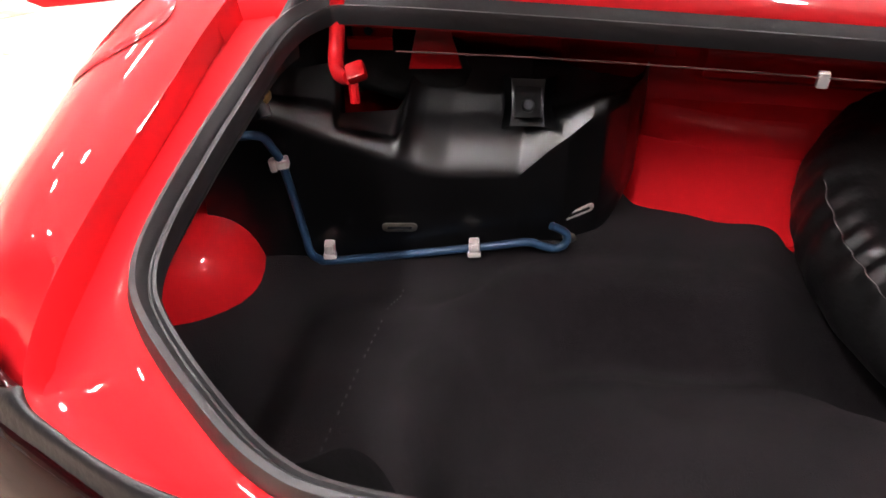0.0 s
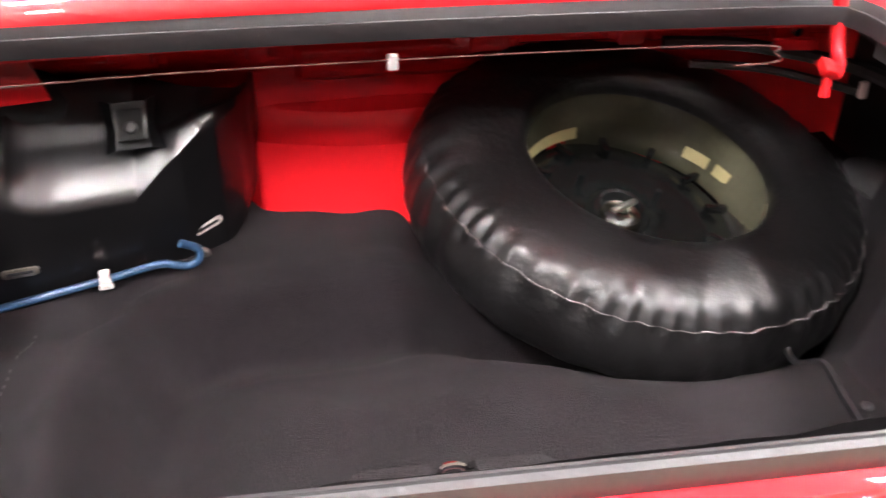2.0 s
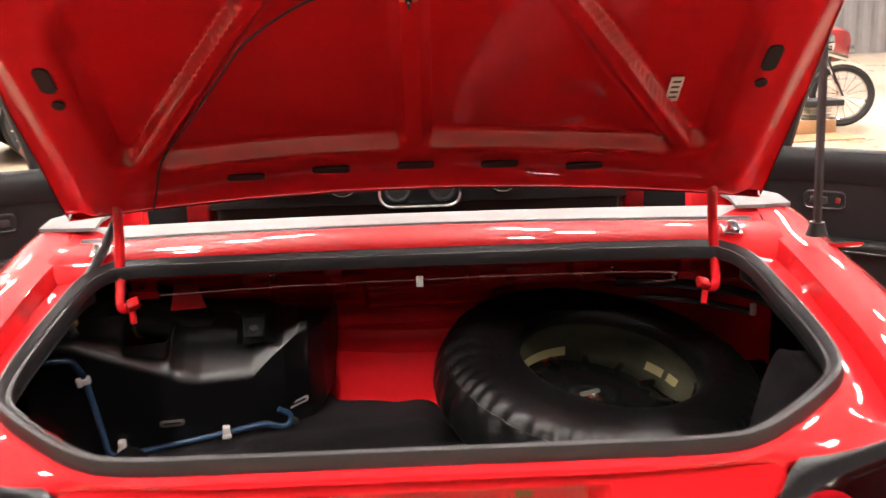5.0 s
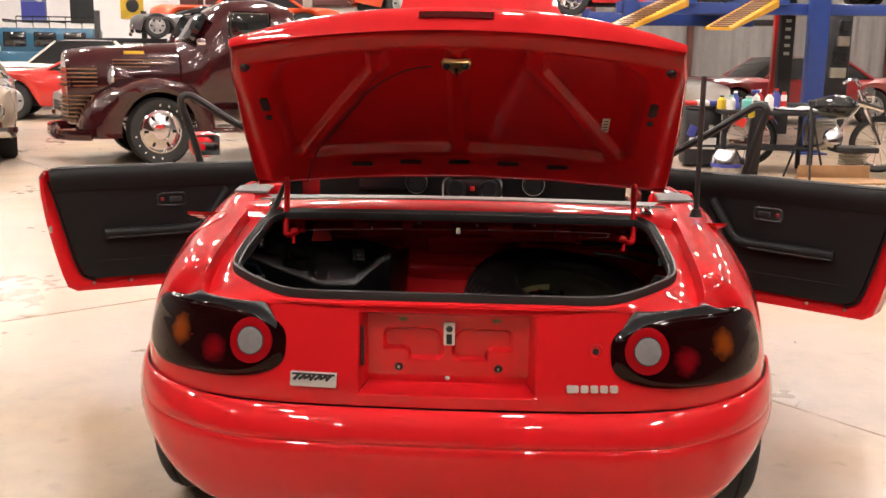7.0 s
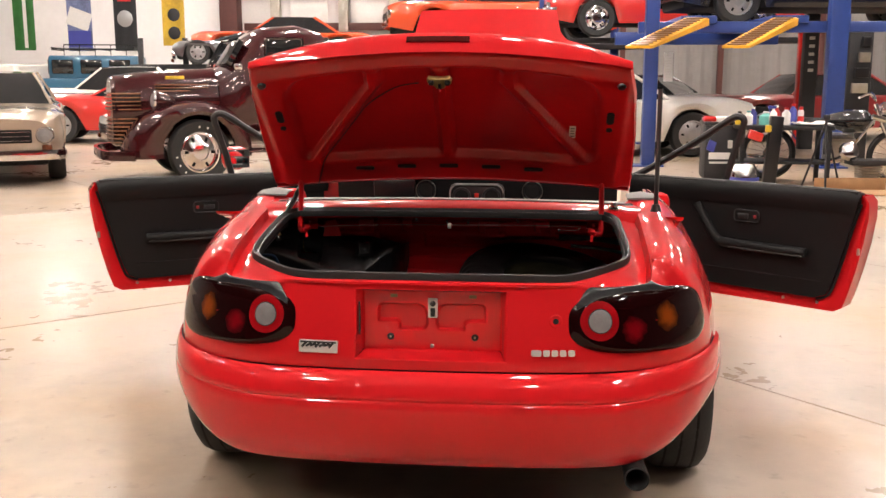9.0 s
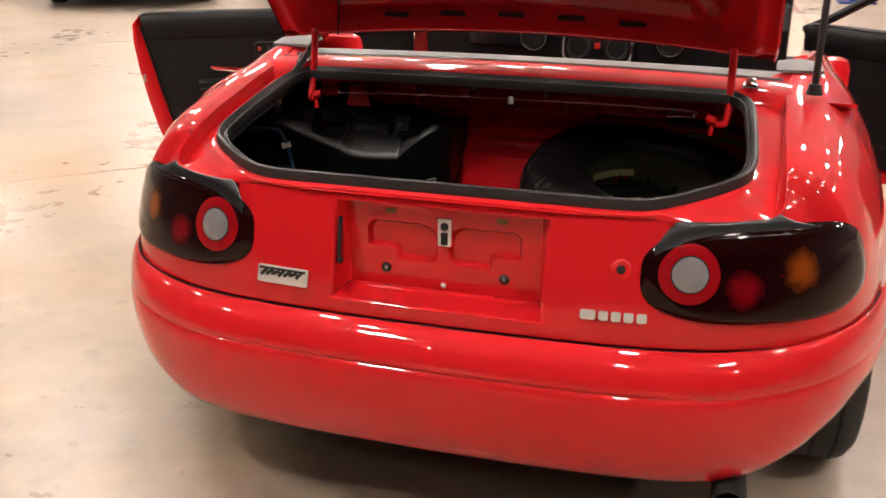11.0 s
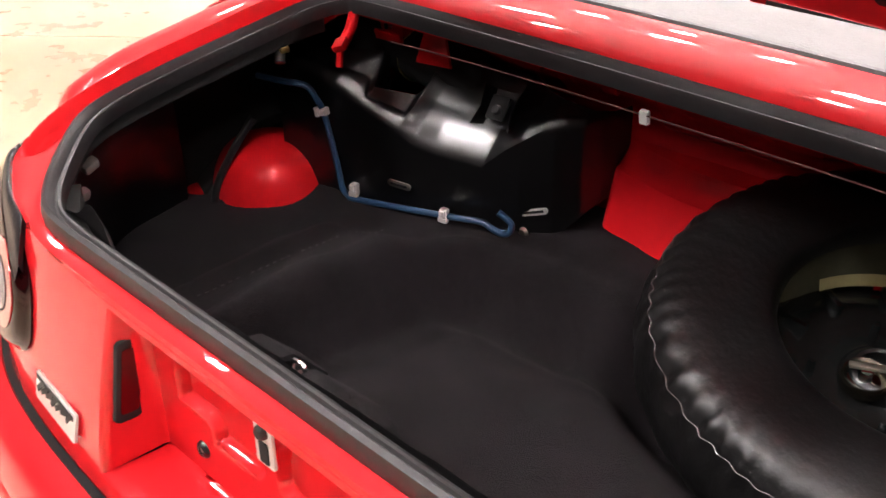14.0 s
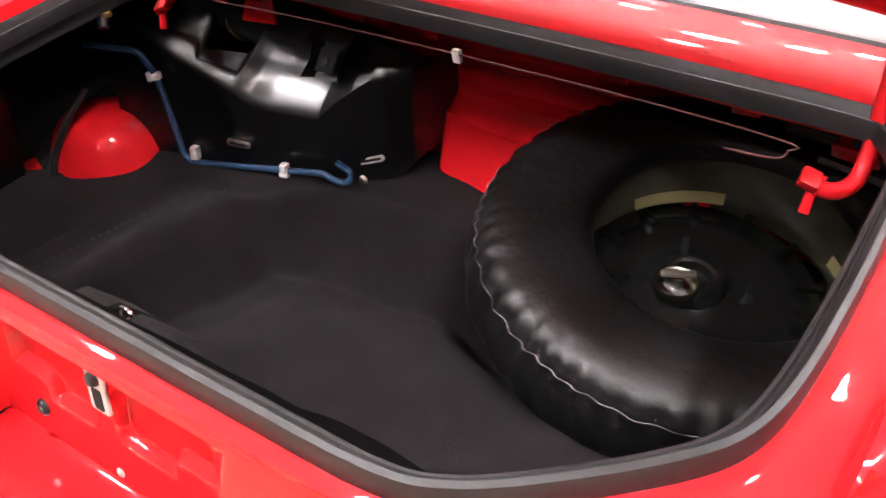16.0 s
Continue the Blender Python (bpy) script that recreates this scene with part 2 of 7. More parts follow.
def box(sx, sy, sz, at=(0, 0, 0), bevel=0.0, turn=None, bm=None, seg=2):
    """A box of that size centred at a place, its edges rounded."""
    own = bmesh.new()
    bmesh.ops.create_cube(own, size=1)
    bmesh.ops.scale(own, vec=(sx, sy, sz), verts=own.verts)
    if bevel:
        bmesh.ops.bevel(own, geom=own.edges[:], offset=bevel, segments=seg, affect="EDGES", profile=0.5)
    m = Matrix.Translation(at)
    if turn is not None:
        m = m @ Euler([radians(a) for a in turn]).to_matrix().to_4x4()
    bmesh.ops.transform(own, matrix=m, verts=own.verts)
    return own if bm is None else join(bm, own)


def join(bm, other):
    me = bpy.data.meshes.new("joined")
    other.to_mesh(me)
    other.free()
    bm.from_mesh(me)
    bpy.data.meshes.remove(me)
    return bm


def grid(points, bm=None, close_u=False, close_v=False):
    """A quad sheet through an array of points [i][j][3]."""
    bm = bm or bmesh.new()
    pts = np.asarray(points, float)
    nu, nv = pts.shape[:2]
    vs = [[bm.verts.new(pts[i, j]) for j in range(nv)] for i in range(nu)]
    for i in range(nu - (0 if close_u else 1)):
        for j in range(nv - (0 if close_v else 1)):
            i2, j2 = (i + 1) % nu, (j + 1) % nv
            bm.faces.new((vs[i][j], vs[i2][j], vs[i2][j2], vs[i][j2]))
    return bm


def slab(points, normal, thick):
    """A sheet given a thickness along a direction."""
    pts = np.asarray(points, float)
    back = pts + np.asarray(normal, float) * thick
    bm = grid(pts)
    grid(back, bm)
    rim_a = np.concatenate([pts[:, 0], pts[-1, 1:], pts[-2::-1, -1], pts[0, -2:0:-1]])
    rim_b = np.concatenate([back[:, 0], back[-1, 1:], back[-2::-1, -1], back[0, -2:0:-1]])
    grid(np.stack([rim_a, rim_b]), bm, close_v=True)
    bmesh.ops.remove_doubles(bm, verts=bm.verts, dist=1e-5)
    return bm


def smooth_line(pts, n=8, closed=False):
    """A Catmull-Rom line through points."""
    p = [Vector(q) for q in pts]
    out = []
    k = len(p)
    for i in range(k if closed else k - 1):
        a = p[(i - 1) % k] if closed or i > 0 else p[i]
        b, c = p[i], p[(i + 1) % k]
        d = p[(i + 2) % k] if closed or i + 2 < k else c
        for s in range(n):
            t = s / n
            out.append(0.5 * ((2 * b) + (c - a) * t + (2 * a - 5 * b + 4 * c - d) * t * t + (3 * b - a - 3 * c + d) * t ** 3))
    if not closed:
        out.append(p[-1])
    return out


def sweep(line, section, closed=False, up=(0, 0, 1), bm=None):
    """Sweeps a closed section (side, up) along a line, keeping it upright."""
    line = [Vector(q) for q in line]
    n = len(line)
    rows = []
    up = Vector(up)
    for i in range(n):
        a = line[(i - 1) % n] if closed or i else line[0]
        b = line[(i + 1) % n] if closed or i < n - 1 else line[-1]
        d = (b - a).normalized()
        side = d.cross(up)
        side = side.normalized() if side.length > 1e-4 else Vector((1, 0, 0))
        u2 = side.cross(d).normalized()
        rows.append([line[i] + side * s + u2 * h for s, h in section])
    bm = grid([[tuple(q) for q in r] for r in rows], bm, close_u=closed, close_v=True)
    if not closed:
        bm.verts.ensure_lookup_table()
        k = len(section)
        total = len(bm.verts)
        first = total - n * k
        bm.faces.new([bm.verts[first + j] for j in range(k)])
        bm.faces.new([bm.verts[total - k + j] for j in range(k)])
    return bm


def ring(r, n=10):
    return [(r * math.cos(2 * math.pi * i / n), r * math.sin(2 * math.pi * i / n)) for i in range(n)]


def tube(line, r, n=10, bm=None):
    """A round bar along a line, with parallel frames."""
    line = [Vector(q) for q in line]
    k = len(line)
    d0 = (line[1] - line[0]).normalized()
    ref = Vector((0, 0, 1)) if abs(d0.z) < 0.9 else Vector((1, 0, 0))
    side = d0.cross(ref).normalized()
    rows = []
    for i in range(k):
        d = (line[min(i + 1, k - 1)] - line[max(i - 1, 0)]).normalized()
        side = (side - d * side.dot(d)).normalized()
        u2 = d.cross(side)
        rows.append([tuple(line[i] + side * a + u2 * b) for a, b in ring(r, n)])
    own = grid(rows, None, close_v=True)
    own.verts.ensure_lookup_table()
    own.faces.new([own.verts[j] for j in range(n)])
    own.faces.new([own.verts[(k - 1) * n + j] for j in range(n)])
    return own if bm is None else join(bm, own)


def lathe(profile, n=32, m=None, bm=None):
    """Turns (radius, height) pairs about z."""
    rows = [[(r * math.cos(2 * math.pi * i / n), r * math.sin(2 * math.pi * i / n), h) for r, h in profile] for i in range(n)]
    own = grid(rows, None, close_u=True)
    bmesh.ops.remove_doubles(own, verts=own.verts, dist=1e-6)
    if m is not None:
        bmesh.ops.transform(own, matrix=m, verts=own.verts)
    return own if bm is None else join(bm, own)


def prism(outline, depth, m=None, bevel=0.0, bm=None):
    """A flat outline (x, y) raised by depth along z."""
    own = bmesh.new()
    low = [own.verts.new((x, y, 0)) for x, y in outline]
    top = [own.verts.new((x, y, depth)) for x, y in outline]
    own.faces.new(low[::-1])
    own.faces.new(top)
    k = len(outline)
    for i in range(k):
        own.faces.new((low[i], low[(i + 1) % k], top[(i + 1) % k], top[i]))
    if bevel:
        rim = [e for e in own.edges if all(v in top for v in e.verts)]
        bmesh.ops.bevel(own, geom=rim, offset=bevel, segments=2, affect="EDGES", profile=0.5)
    if m is not None:
        bmesh.ops.transform(own, matrix=m, verts=own.verts)
    return own if bm is None else join(bm, own)


def rounded(w, h, r, n=6, cx=0.0, cy=0.0):
    out = []
    for qx, qy, a0 in ((1, 1, 0), (-1, 1, 90), (-1, -1, 180), (1, -1, 270)):
        for i in range(n + 1):
            a = radians(a0 + 90 * i / n)
            out.append((cx + qx * (w / 2 - r) + r * math.cos(a), cy + qy * (h / 2 - r) + r * math.sin(a)))
    return out


def lerp(a, b, t):
    return a + (b - a) * t


def step(a, b, x):
    t = np.clip((np.asarray(x, float) - a) / (b - a), 0, 1)
    return t * t * (3 - 2 * t)


# ---- the hall ----
ROOM = (-16.0, 16.0, -12.0, 25.0)  # x from, x to, y from, y to
base = single("ground", box(60, 60, 0.2, (0, 8, -0.112)), JOINT, "dark joint filler under the concrete slabs", "ground", kind="structure")
floor = tagged(new("floor"), "sealed warm beige concrete floor in large slabs", "floor", kind="structure")
for nm, sx, sy, at, mt in (
        ("wall_south", 32.4, 0.2, (0, -12.1, 3.1), MAROON_WALL), ("wall_west", 0.2, 37.4, (-16.1, 6.5, 3.1), WALL_METAL),
        ("wall_east", 0.2, 37.4, (16.1, 6.5, 3.1), WALL_METAL)):
    single(nm, box(sx, sy, 6.2, at), mt, "pale workshop hall wall", "wall", kind="structure")
single("wall_north_white", box(12.6, 0.2, 6.2, (-9.7, 25.1, 3.1)), WALL_WHITE, "white painted back wall with hung banners", "wall", kind="structure")
cladding = bmesh.new()
row = []
for i, x in enumerate(np.arange(-3.38, 16.05, 0.10)):
    row.append((x, 25.0 + (0.03 if (i // 2) % 2 else 0.0)))
grid([[(x, y, 0.0) for x, y in row], [(x, y, 6.2) for x, y in row]], cladding)
grid([[(row[0][0], 25.2, 0.0), (row[-1][0], 25.2, 0.0)], [(row[0][0], 25.2, 6.2), (row[-1][0], 25.2, 6.2)]], cladding)
single("wall_north_metal", cladding, WALL_METAL, "ribbed pale metal cladding wall", "wall", kind="structure", smooth=False)
single("ceiling", box(32.6, 37.6, 0.2, (0, 6.5, CEILING_Z + 0.1)), CEIL, "pale lined ceiling of the hall", "ceiling", kind="structure")


def ceiling_light(x, y):
    t = thing("ceiling_light", "bright white high-bay ceiling lamp with glowing diffuser", "lamp", "ceiling lamps", pose(x, y, CEILING_Z - 0.16))
    part("housing", box(0.46, 0.90, 0.10, (0, 0, 0.10), 0.02), LAMP_BODY, t)
    part("diffuser", box(0.38, 0.80, 0.05, (0, 0, 0.03), 0.015), LAMP, t, "glowing white diffuser")
    return t


# small lamps in close rows over the near half of the hall, full-size ones over the far half
LAMP_ROWS = [(-2.4, -3.4, 1.05), (-2.2, -0.8, 0.5), (3.7, -2.0, 1.0), (0.9, -4.4, 0.6), (-5.6, -3.0, 0.6), (6.6, -4.8, 0.6), (-2.4, -7.4, 0.4), (3.6, -7.8, 0.4)]
LAMP_ROWS += [(x + 0.5 * (k % 2), y, 0.55) for k, y in enumerate((1.2, 4.4)) for x in (-8.6, -5.6, -2.6, 0.4, 3.4, 6.4)]
LAMP_ROWS += [(x, y, 1.0) for x in (-12.0, -7.4, -2.8, 1.8, 6.4, 11.0) for y in (8.0, 12.5, 17.0, 21.5)]
first_lamp = ceiling_light(*LAMP_ROWS[-1][:2])
for lx, ly, size in LAMP_ROWS[:-1]:
    copy_thing(first_lamp, pose(lx, ly, CEILING_Z - 0.16 * size) @ Matrix.Diagonal((size, size, size, 1.0)))

# ---- the red sports car ----
car = thing("sports_car", "red two-seat sports car with open boot lid and doors", "car")

# the boot opening's outline, half of it, from the middle of the rear edge round to the middle of the front edge
SEAL_HALF = [(0, 0.084), (0.20, 0.084), (0.33, 0.086), (0.385, 0.101), (0.44, 0.140), (0.50, 0.195), (0.527, 0.235), (0.537, 0.29),
             (0.538, 0.38), (0.534, 0.48), (0.528, 0.565), (0.505, 0.612), (0.46, 0.628), (0.25, 0.634), (0, 0.636)]


def seal_z(y):
    return 0.742 + 0.178 * (y - 0.09)


right_half = smooth_line([(x, y, 0) for x, y in SEAL_HALF], 6)
opening = [Vector((p.x, p.y, seal_z(p.y))) for p in right_half]
opening = opening + [Vector((-p.x, p.y, p.z)) for p in opening[-2:0:-1]]
OPEN_N = len(opening)
centre = Vector((0, 0.36, 0.79))


def ring_out(d, dz=0.0, pts=None):
    """The opening's outline moved outward by d metres and up by dz."""
    pts = pts or opening
    out = []
    n = len(pts)
    for i, p in enumerate(pts):
        t = pts[(i + 1) % n] - pts[i - 1]
        nrm = Vector((t.y, -t.x, 0)).normalized()
        out.append(p + nrm * d + Vector((0, 0, dz)))
    return out


# body plan at bumper height, from the rear centre round the corner to the door gap
PLAN = smooth_line([(0, 0.012, 0), (0.20, 0.016, 0), (0.36, 0.026, 0), (0.48, 0.046, 0), (0.58, 0.082, 0), (0.666, 0.132, 0), (0.732, 0.202, 0),
                    (0.781, 0.298, 0), (0.816, 0.42, 0), (0.843, 0.56, 0), (0.857, 0.72, 0), (0.857, 0.90, 0), (0.838, 1.10, 0), (0.818, 1.33, 0)], 6)
# the shoulder line where the gutter round the boot begins, same number of stations
SHOULDER = smooth_line([(0, 0.066, 0.730), (0.20, 0.066, 0.730), (0.354, 0.069, 0.729), (0.464, 0.090, 0.722), (0.545, 0.122, 0.722), (0.590, 0.152, 0.730),
                        (0.600, 0.215, 0.764), (0.600, 0.32, 0.796), (0.600, 0.43, 0.816), (0.602, 0.55, 0.836), (0.606, 0.70, 0.854), (0.630, 0.86, 0.872),
                        (0.665, 1.08, 0.862), (0.69, 1.33, 0.845)], 6)
NS = len(PLAN)
BELT_Z = 0.505


def side_point(i, v):
    """The body's skin: station i of the plan, v from 0 at the shoulder to 1 at the bumper line."""
    i0 = int(min(max(math.floor(i), 0), NS - 2))
    f = i - i0
    a = SHOULDER[i0].lerp(SHOULDER[i0 + 1], f)
    b = PLAN[i0].lerp(PLAN[i0 + 1], f)
    b = Vector((b.x, b.y, BELT_Z))
    r = min(1.0, max(0.0, (i - 22) / 24))
    r = r * r * (3 - 2 * r)
    out = b - a
    c1 = a + Vector((out.x * lerp(0.30, 0.52, r), out.y * lerp(0.20, 0.40, r), lerp(-0.030, 0.022, r)))
    c2 = b + Vector((-out.x * lerp(0.14, 0.03, r), -out.y * lerp(0.12, 0.0, r), lerp(0.085, 0.20, r)))
    u = 1 - v
    return a * u ** 3 + c1 * 3 * u * u * v + c2 * 3 * u * v * v + b * v ** 3


def v_at(i, z):
    """Where the skin at station i has that height."""
    vs = np.linspace(0, 1, 41)
    zs = np.array([side_point(i, v).z for v in vs])
    k = int(zs.argmax())
    return float(np.interp(-z, -zs[k:], vs[k:]))


def skin(i, z, off=0.0):
    """A point of the skin at station i and height z, moved outward by off."""
    v = v_at(i, z)
    p = side_point(i, v)
    du = side_point(min(i + 0.3, NS - 1), v) - side_point(max(i - 0.3, 0), v)
    dv = side_point(i, min(v + 0.02, 1)) - side_point(i, max(v - 0.02, 0))
    n = du.cross(dv).normalized()
    if n.x * 0.6 - n.y * 0.6 + n.z * 0.5 < 0:
        n = -n
    return p + n * off


def station_x(x):
    """The station where the skin at belt height has that x (rear part only)."""
    return float(np.interp(x, [p.x for p in PLAN[:50]], range(50)))


def mirror(rows):
    a = np.array(rows, float)
    a[..., 0] *= -1
    return a


LAMP_I = (station_x(0.372), 41.0)
LZ0, LZ1 = 0.550, 0.716


def sunk(i, v):
    """The body's skin drops away behind the rear lamp and its gasket."""
    q = side_point(i, v)
    ic, ih = (LAMP_I[0] + LAMP_I[1]) / 2, (LAMP_I[1] - LAMP_I[0]) / 2
    z = min(q.z, 0.645)
    r = (abs((i - ic) / ih) ** 3.2 + abs((z - 0.633) / 0.083) ** 3.2) ** (1 / 3.2)
    w = float(1 - step(0.70, 0.86, r)) * float(step(0.0, 0.12, v))
    p = side_point(i, 0.6)
    inward = Vector((-p.x * 0.9, 0.50 - p.y, 0)).normalized()
    return inward * (0.030 * w) + Vector((0, 0, -0.014 * w * (1 - v)))


RECESS_X, RECESS_TOP, RECESS_LOW, RECESS_Y = 0.208, 0.714, 0.530, 0.0895
# rear panel and wings; the number plate's recess is left open in the panel
i_rec = station_x(RECESS_X)
ARCH = (0.700, 0.275, 0.335)  # wheel arch: y, z, radius
for sgn, nm in ((1, "rear_wing"), (-1, "rear_wing")):
    st = np.concatenate([np.linspace(i_rec, 30, 26), np.linspace(31, NS - 1, 60)])
    pts = np.array([[side_point(i, v) + sunk(i, v) for v in np.linspace(0, 1, 40)] for i in st])
    pts[..., 0] *= sgn
    part(nm, grid(pts), RED, car, "glossy red rear wing with shoulder highlight")
    # lower side below the belt, open at the wheel arch
    low = []
    for i in np.linspace(48, NS - 1, 60):
        b = side_point(i, 1.0)
        d = abs(b.y - ARCH[0])
        zlow = 0.23 if d >= ARCH[2] else min(BELT_Z - 0.004, ARCH[1] + math.sqrt(ARCH[2] ** 2 - d * d))
        low.append([(sgn * (b.x - 0.04 * ((BELT_Z - z) / 0.28) ** 2), b.y, z) for z in np.linspace(BELT_Z, zlow, 8)])
    part("wing_lower_side", grid(low), RED, car)

mid = np.array([[side_point(i, v_at(i, z)) for z in np.linspace(BELT_Z, RECESS_LOW, 4)] for i in np.linspace(0, i_rec, 10)])
sheet = grid(mid)
grid(mirror(mid), sheet)
top = np.array([[side_point(i, v) for v in np.linspace(0, v_at(i, RECESS_TOP), 5)] for i in np.linspace(0, i_rec, 10)])
grid(top, sheet)
grid(mirror(top), sheet)
part("rear_panel", sheet, RED, car, "red rear panel between the lamps", weld=1e-4)

# number plate recess: floor, walls, pressed hollows
rec = bmesh.new()


def recess_edge(x, z):
    return skin(station_x(abs(x)), z)


zs = np.linspace(RECESS_LOW, RECESS_TOP, 14)
for sgn in (1, -1):
    wall = []
    for z in zs:
        e = recess_edge(RECESS_X, z)
        lift_ = 0.012 if z < 0.532 else 0.0
        wall.append([(sgn * e.x, e.y, z), (sgn * (RECESS_X - 0.003), e.y + 0.0006, z + 0.1 * lift_), (sgn * (RECESS_X - 0.006), e.y + 0.0025, z + 0.2 * lift_), (sgn * (RECESS_X - 0.0082), e.y + 0.006, z + 0.3 * lift_), (sgn * (RECESS_X - 0.0095), e.y + 0.011, z + 0.4 * lift_),
                     (sgn * (RECESS_X - 0.016), RECESS_Y - 0.012, z + 0.75 * lift_), (sgn * (RECESS_X - 0.018), RECESS_Y - 0.005, z + 0.9 * lift_), (sgn * (RECESS_X - 0.022), RECESS_Y, z + lift_)])
    grid(wall, rec)
xr = np.linspace(-RECESS_X, RECESS_X, 25)
for z, dz in ((RECESS_LOW, 0.012), (RECESS_TOP, -0.004)):
    rows = []
    for x in xr:
        e = recess_edge(x, z)
        k_ = (RECESS_X - 0.022) / RECESS_X
        rows.append([(math.copysign(e.x, x), e.y, z), (x * lerp(1, k_, 0.14), e.y + 0.0008, z + dz * 0.12), (x * lerp(1, k_, 0.28), e.y + 0.003, z + dz * 0.24), (x * lerp(1, k_, 0.40), e.y + 0.008, z + dz * 0.36),
                     (x * lerp(1, k_, 0.75), RECESS_Y - 0.012, z + dz * 0.55), (x * lerp(1, k_, 0.85), RECESS_Y - 0.005, z + dz * 0.7), (x * k_, RECESS_Y, z + dz)])
    grid(rows, rec)


def box_field(x, z, cx, cz, hx, hz, r):
    """Signed distance to a rounded rectangle."""
    dx, dz = abs(x - cx) - hx + r, abs(z - cz) - hz + r
    return math.hypot(max(dx, 0), max(dz, 0)) + min(max(dx, dz), 0) - r


def dent(x, z):
    """Depth of the two pressed pockets in the recess floor, each with a raised lower outside corner."""
    ax = abs(x)
    big = box_field(ax, z, 0.080, 0.634, 0.070, 0.038, 0.020)
    block = box_field(ax, z, 0.132, 0.596, 0.040, 0.024, 0.012)
    d = max(big, -block, math.hypot(max(0.0, 0.045 - ax), max(0.0, z - 0.638)) - 0.034 if ax < 0.045 and z > 0.638 else -1.0)
    return 0.013 * float(1 - step(-0.007, 0.001, d))


xf, zf = np.linspace(-(RECESS_X - 0.022), RECESS_X - 0.022, 150), np.linspace(RECESS_LOW + 0.012, RECESS_TOP - 0.004, 72)
grid([[(x, RECESS_Y + dent(x, z), z) for z in zf] for x in xf], rec)
part("plate_recess", rec, RED, car, "recessed red number plate panel with pressed pockets", weld=2e-4)

# bumper: a section swept round the plan
BUMP = [(-0.030, 0.490), (0.0075, 0.491), (0.0085, 0.500), (0.0115, 0.5045), (0.020, 0.502), (0.036, 0.491), (0.048, 0.474), (0.0555, 0.454), (0.0585, 0.441), (0.0580, 0.4375), (0.0560, 0.4350), (0.0560, 0.4325),
        (0.0590, 0.4295), (0.0620, 0.424), (0.0630, 0.405), (0.0620, 0.37), (0.0560, 0.325), (0.044, 0.282), (0.022, 0.250), (-0.010, 0.230), (-0.050, 0.220)]
bstations = np.linspace(0, 50, 70)
rows = []
for i in bstations:
    i0 = int(min(i, NS - 2))
    p = PLAN[i0].lerp(PLAN[i0 + 1], i - i0)
    t = PLAN[min(i0 + 1, NS - 1)] - PLAN[max(i0 - 1, 0)]
    nrm = Vector((t.y, -t.x, 0)).normalized() if i > 0 else Vector((0, -1, 0))
    lift = step(20, 45, i)
    side = 1 - 0.58 * float(step(14, 40, i))
    r = []
    for o, z in BUMP:
        drop = max(0.0, (0.40 - z))
        r.append((p.x + nrm.x * o * side, p.y + nrm.y * o * side + 0.05 * lift * drop, z + 0.74 * lift * drop + 0.012 * step(18, 40, i)))
    rows.append(r)
bum = grid(rows)
grid(mirror(rows), bum)
part("rear_bumper", bum, RED, car, "smooth red one-piece rear bumper cover", weld=1e-4)
groove = []
for k in range(1, 49):
    t = PLAN[k + 1] - PLAN[k - 1]
    nrm = Vector((t.y, -t.x, 0)).normalized() * 0.0045 * (1 - 0.58 * float(step(14, 40, k)))
    groove.append(Vector((PLAN[k].x + nrm.x, PLAN[k].y + nrm.y, 0.497 + 0.010 * float(step(18, 40, k)))))
seam = sweep([q_ for q_ in reversed(groove)] + [Vector((-q_.x, q_.y, q_.z)) for q_ in groove],
             [(-0.005, -0.007), (0.005, -0.007), (0.005, 0.004), (-0.005, 0.004)])
part("bumper_seam", seam, HOLE, car)

# gutter between the boot seal and the shoulder
inner, flange, rise = ring_out(-0.004, -0.002), ring_out(0.018, -0.003), ring_out(0.026, -0.006)
gut = bmesh.new()
half = len(right_half)


def shoulder_for(k):
    """The shoulder point that lies beside station k of the opening."""
    f = k if k <= 54 else 54 + (k - 54) * 0.75
    i0 = int(f)
    return SHOULDER[i0].lerp(SHOULDER[i0 + 1], f - i0)


rows = []
for k in range(half):
    p = opening[k]
    if p.y > 0.60:
        break
    a, b, c = inner[k], flange[k], rise[k]
    s = shoulder_for(k)
    e = s + (c - s).normalized() * 0.013
    drop = 0.026 * float(step(28, 34, k))
    e = Vector((e.x, e.y, min(e.z, s.z) - drop))
    rows.append([a, b, c, c.lerp(e, 0.5) + Vector((0, 0, -0.002)), e, e.lerp(s, 0.30) + Vector((0, 0, drop * 0.1)), e.lerp(s, 0.86) + Vector((0, 0, drop * 0.06)), s])
arr = np.array(rows)
grid(arr, gut)
grid(mirror(arr), gut)
part("boot_gutter", gut, RED, car, "red water gutter round the boot opening", weld=3e-4)

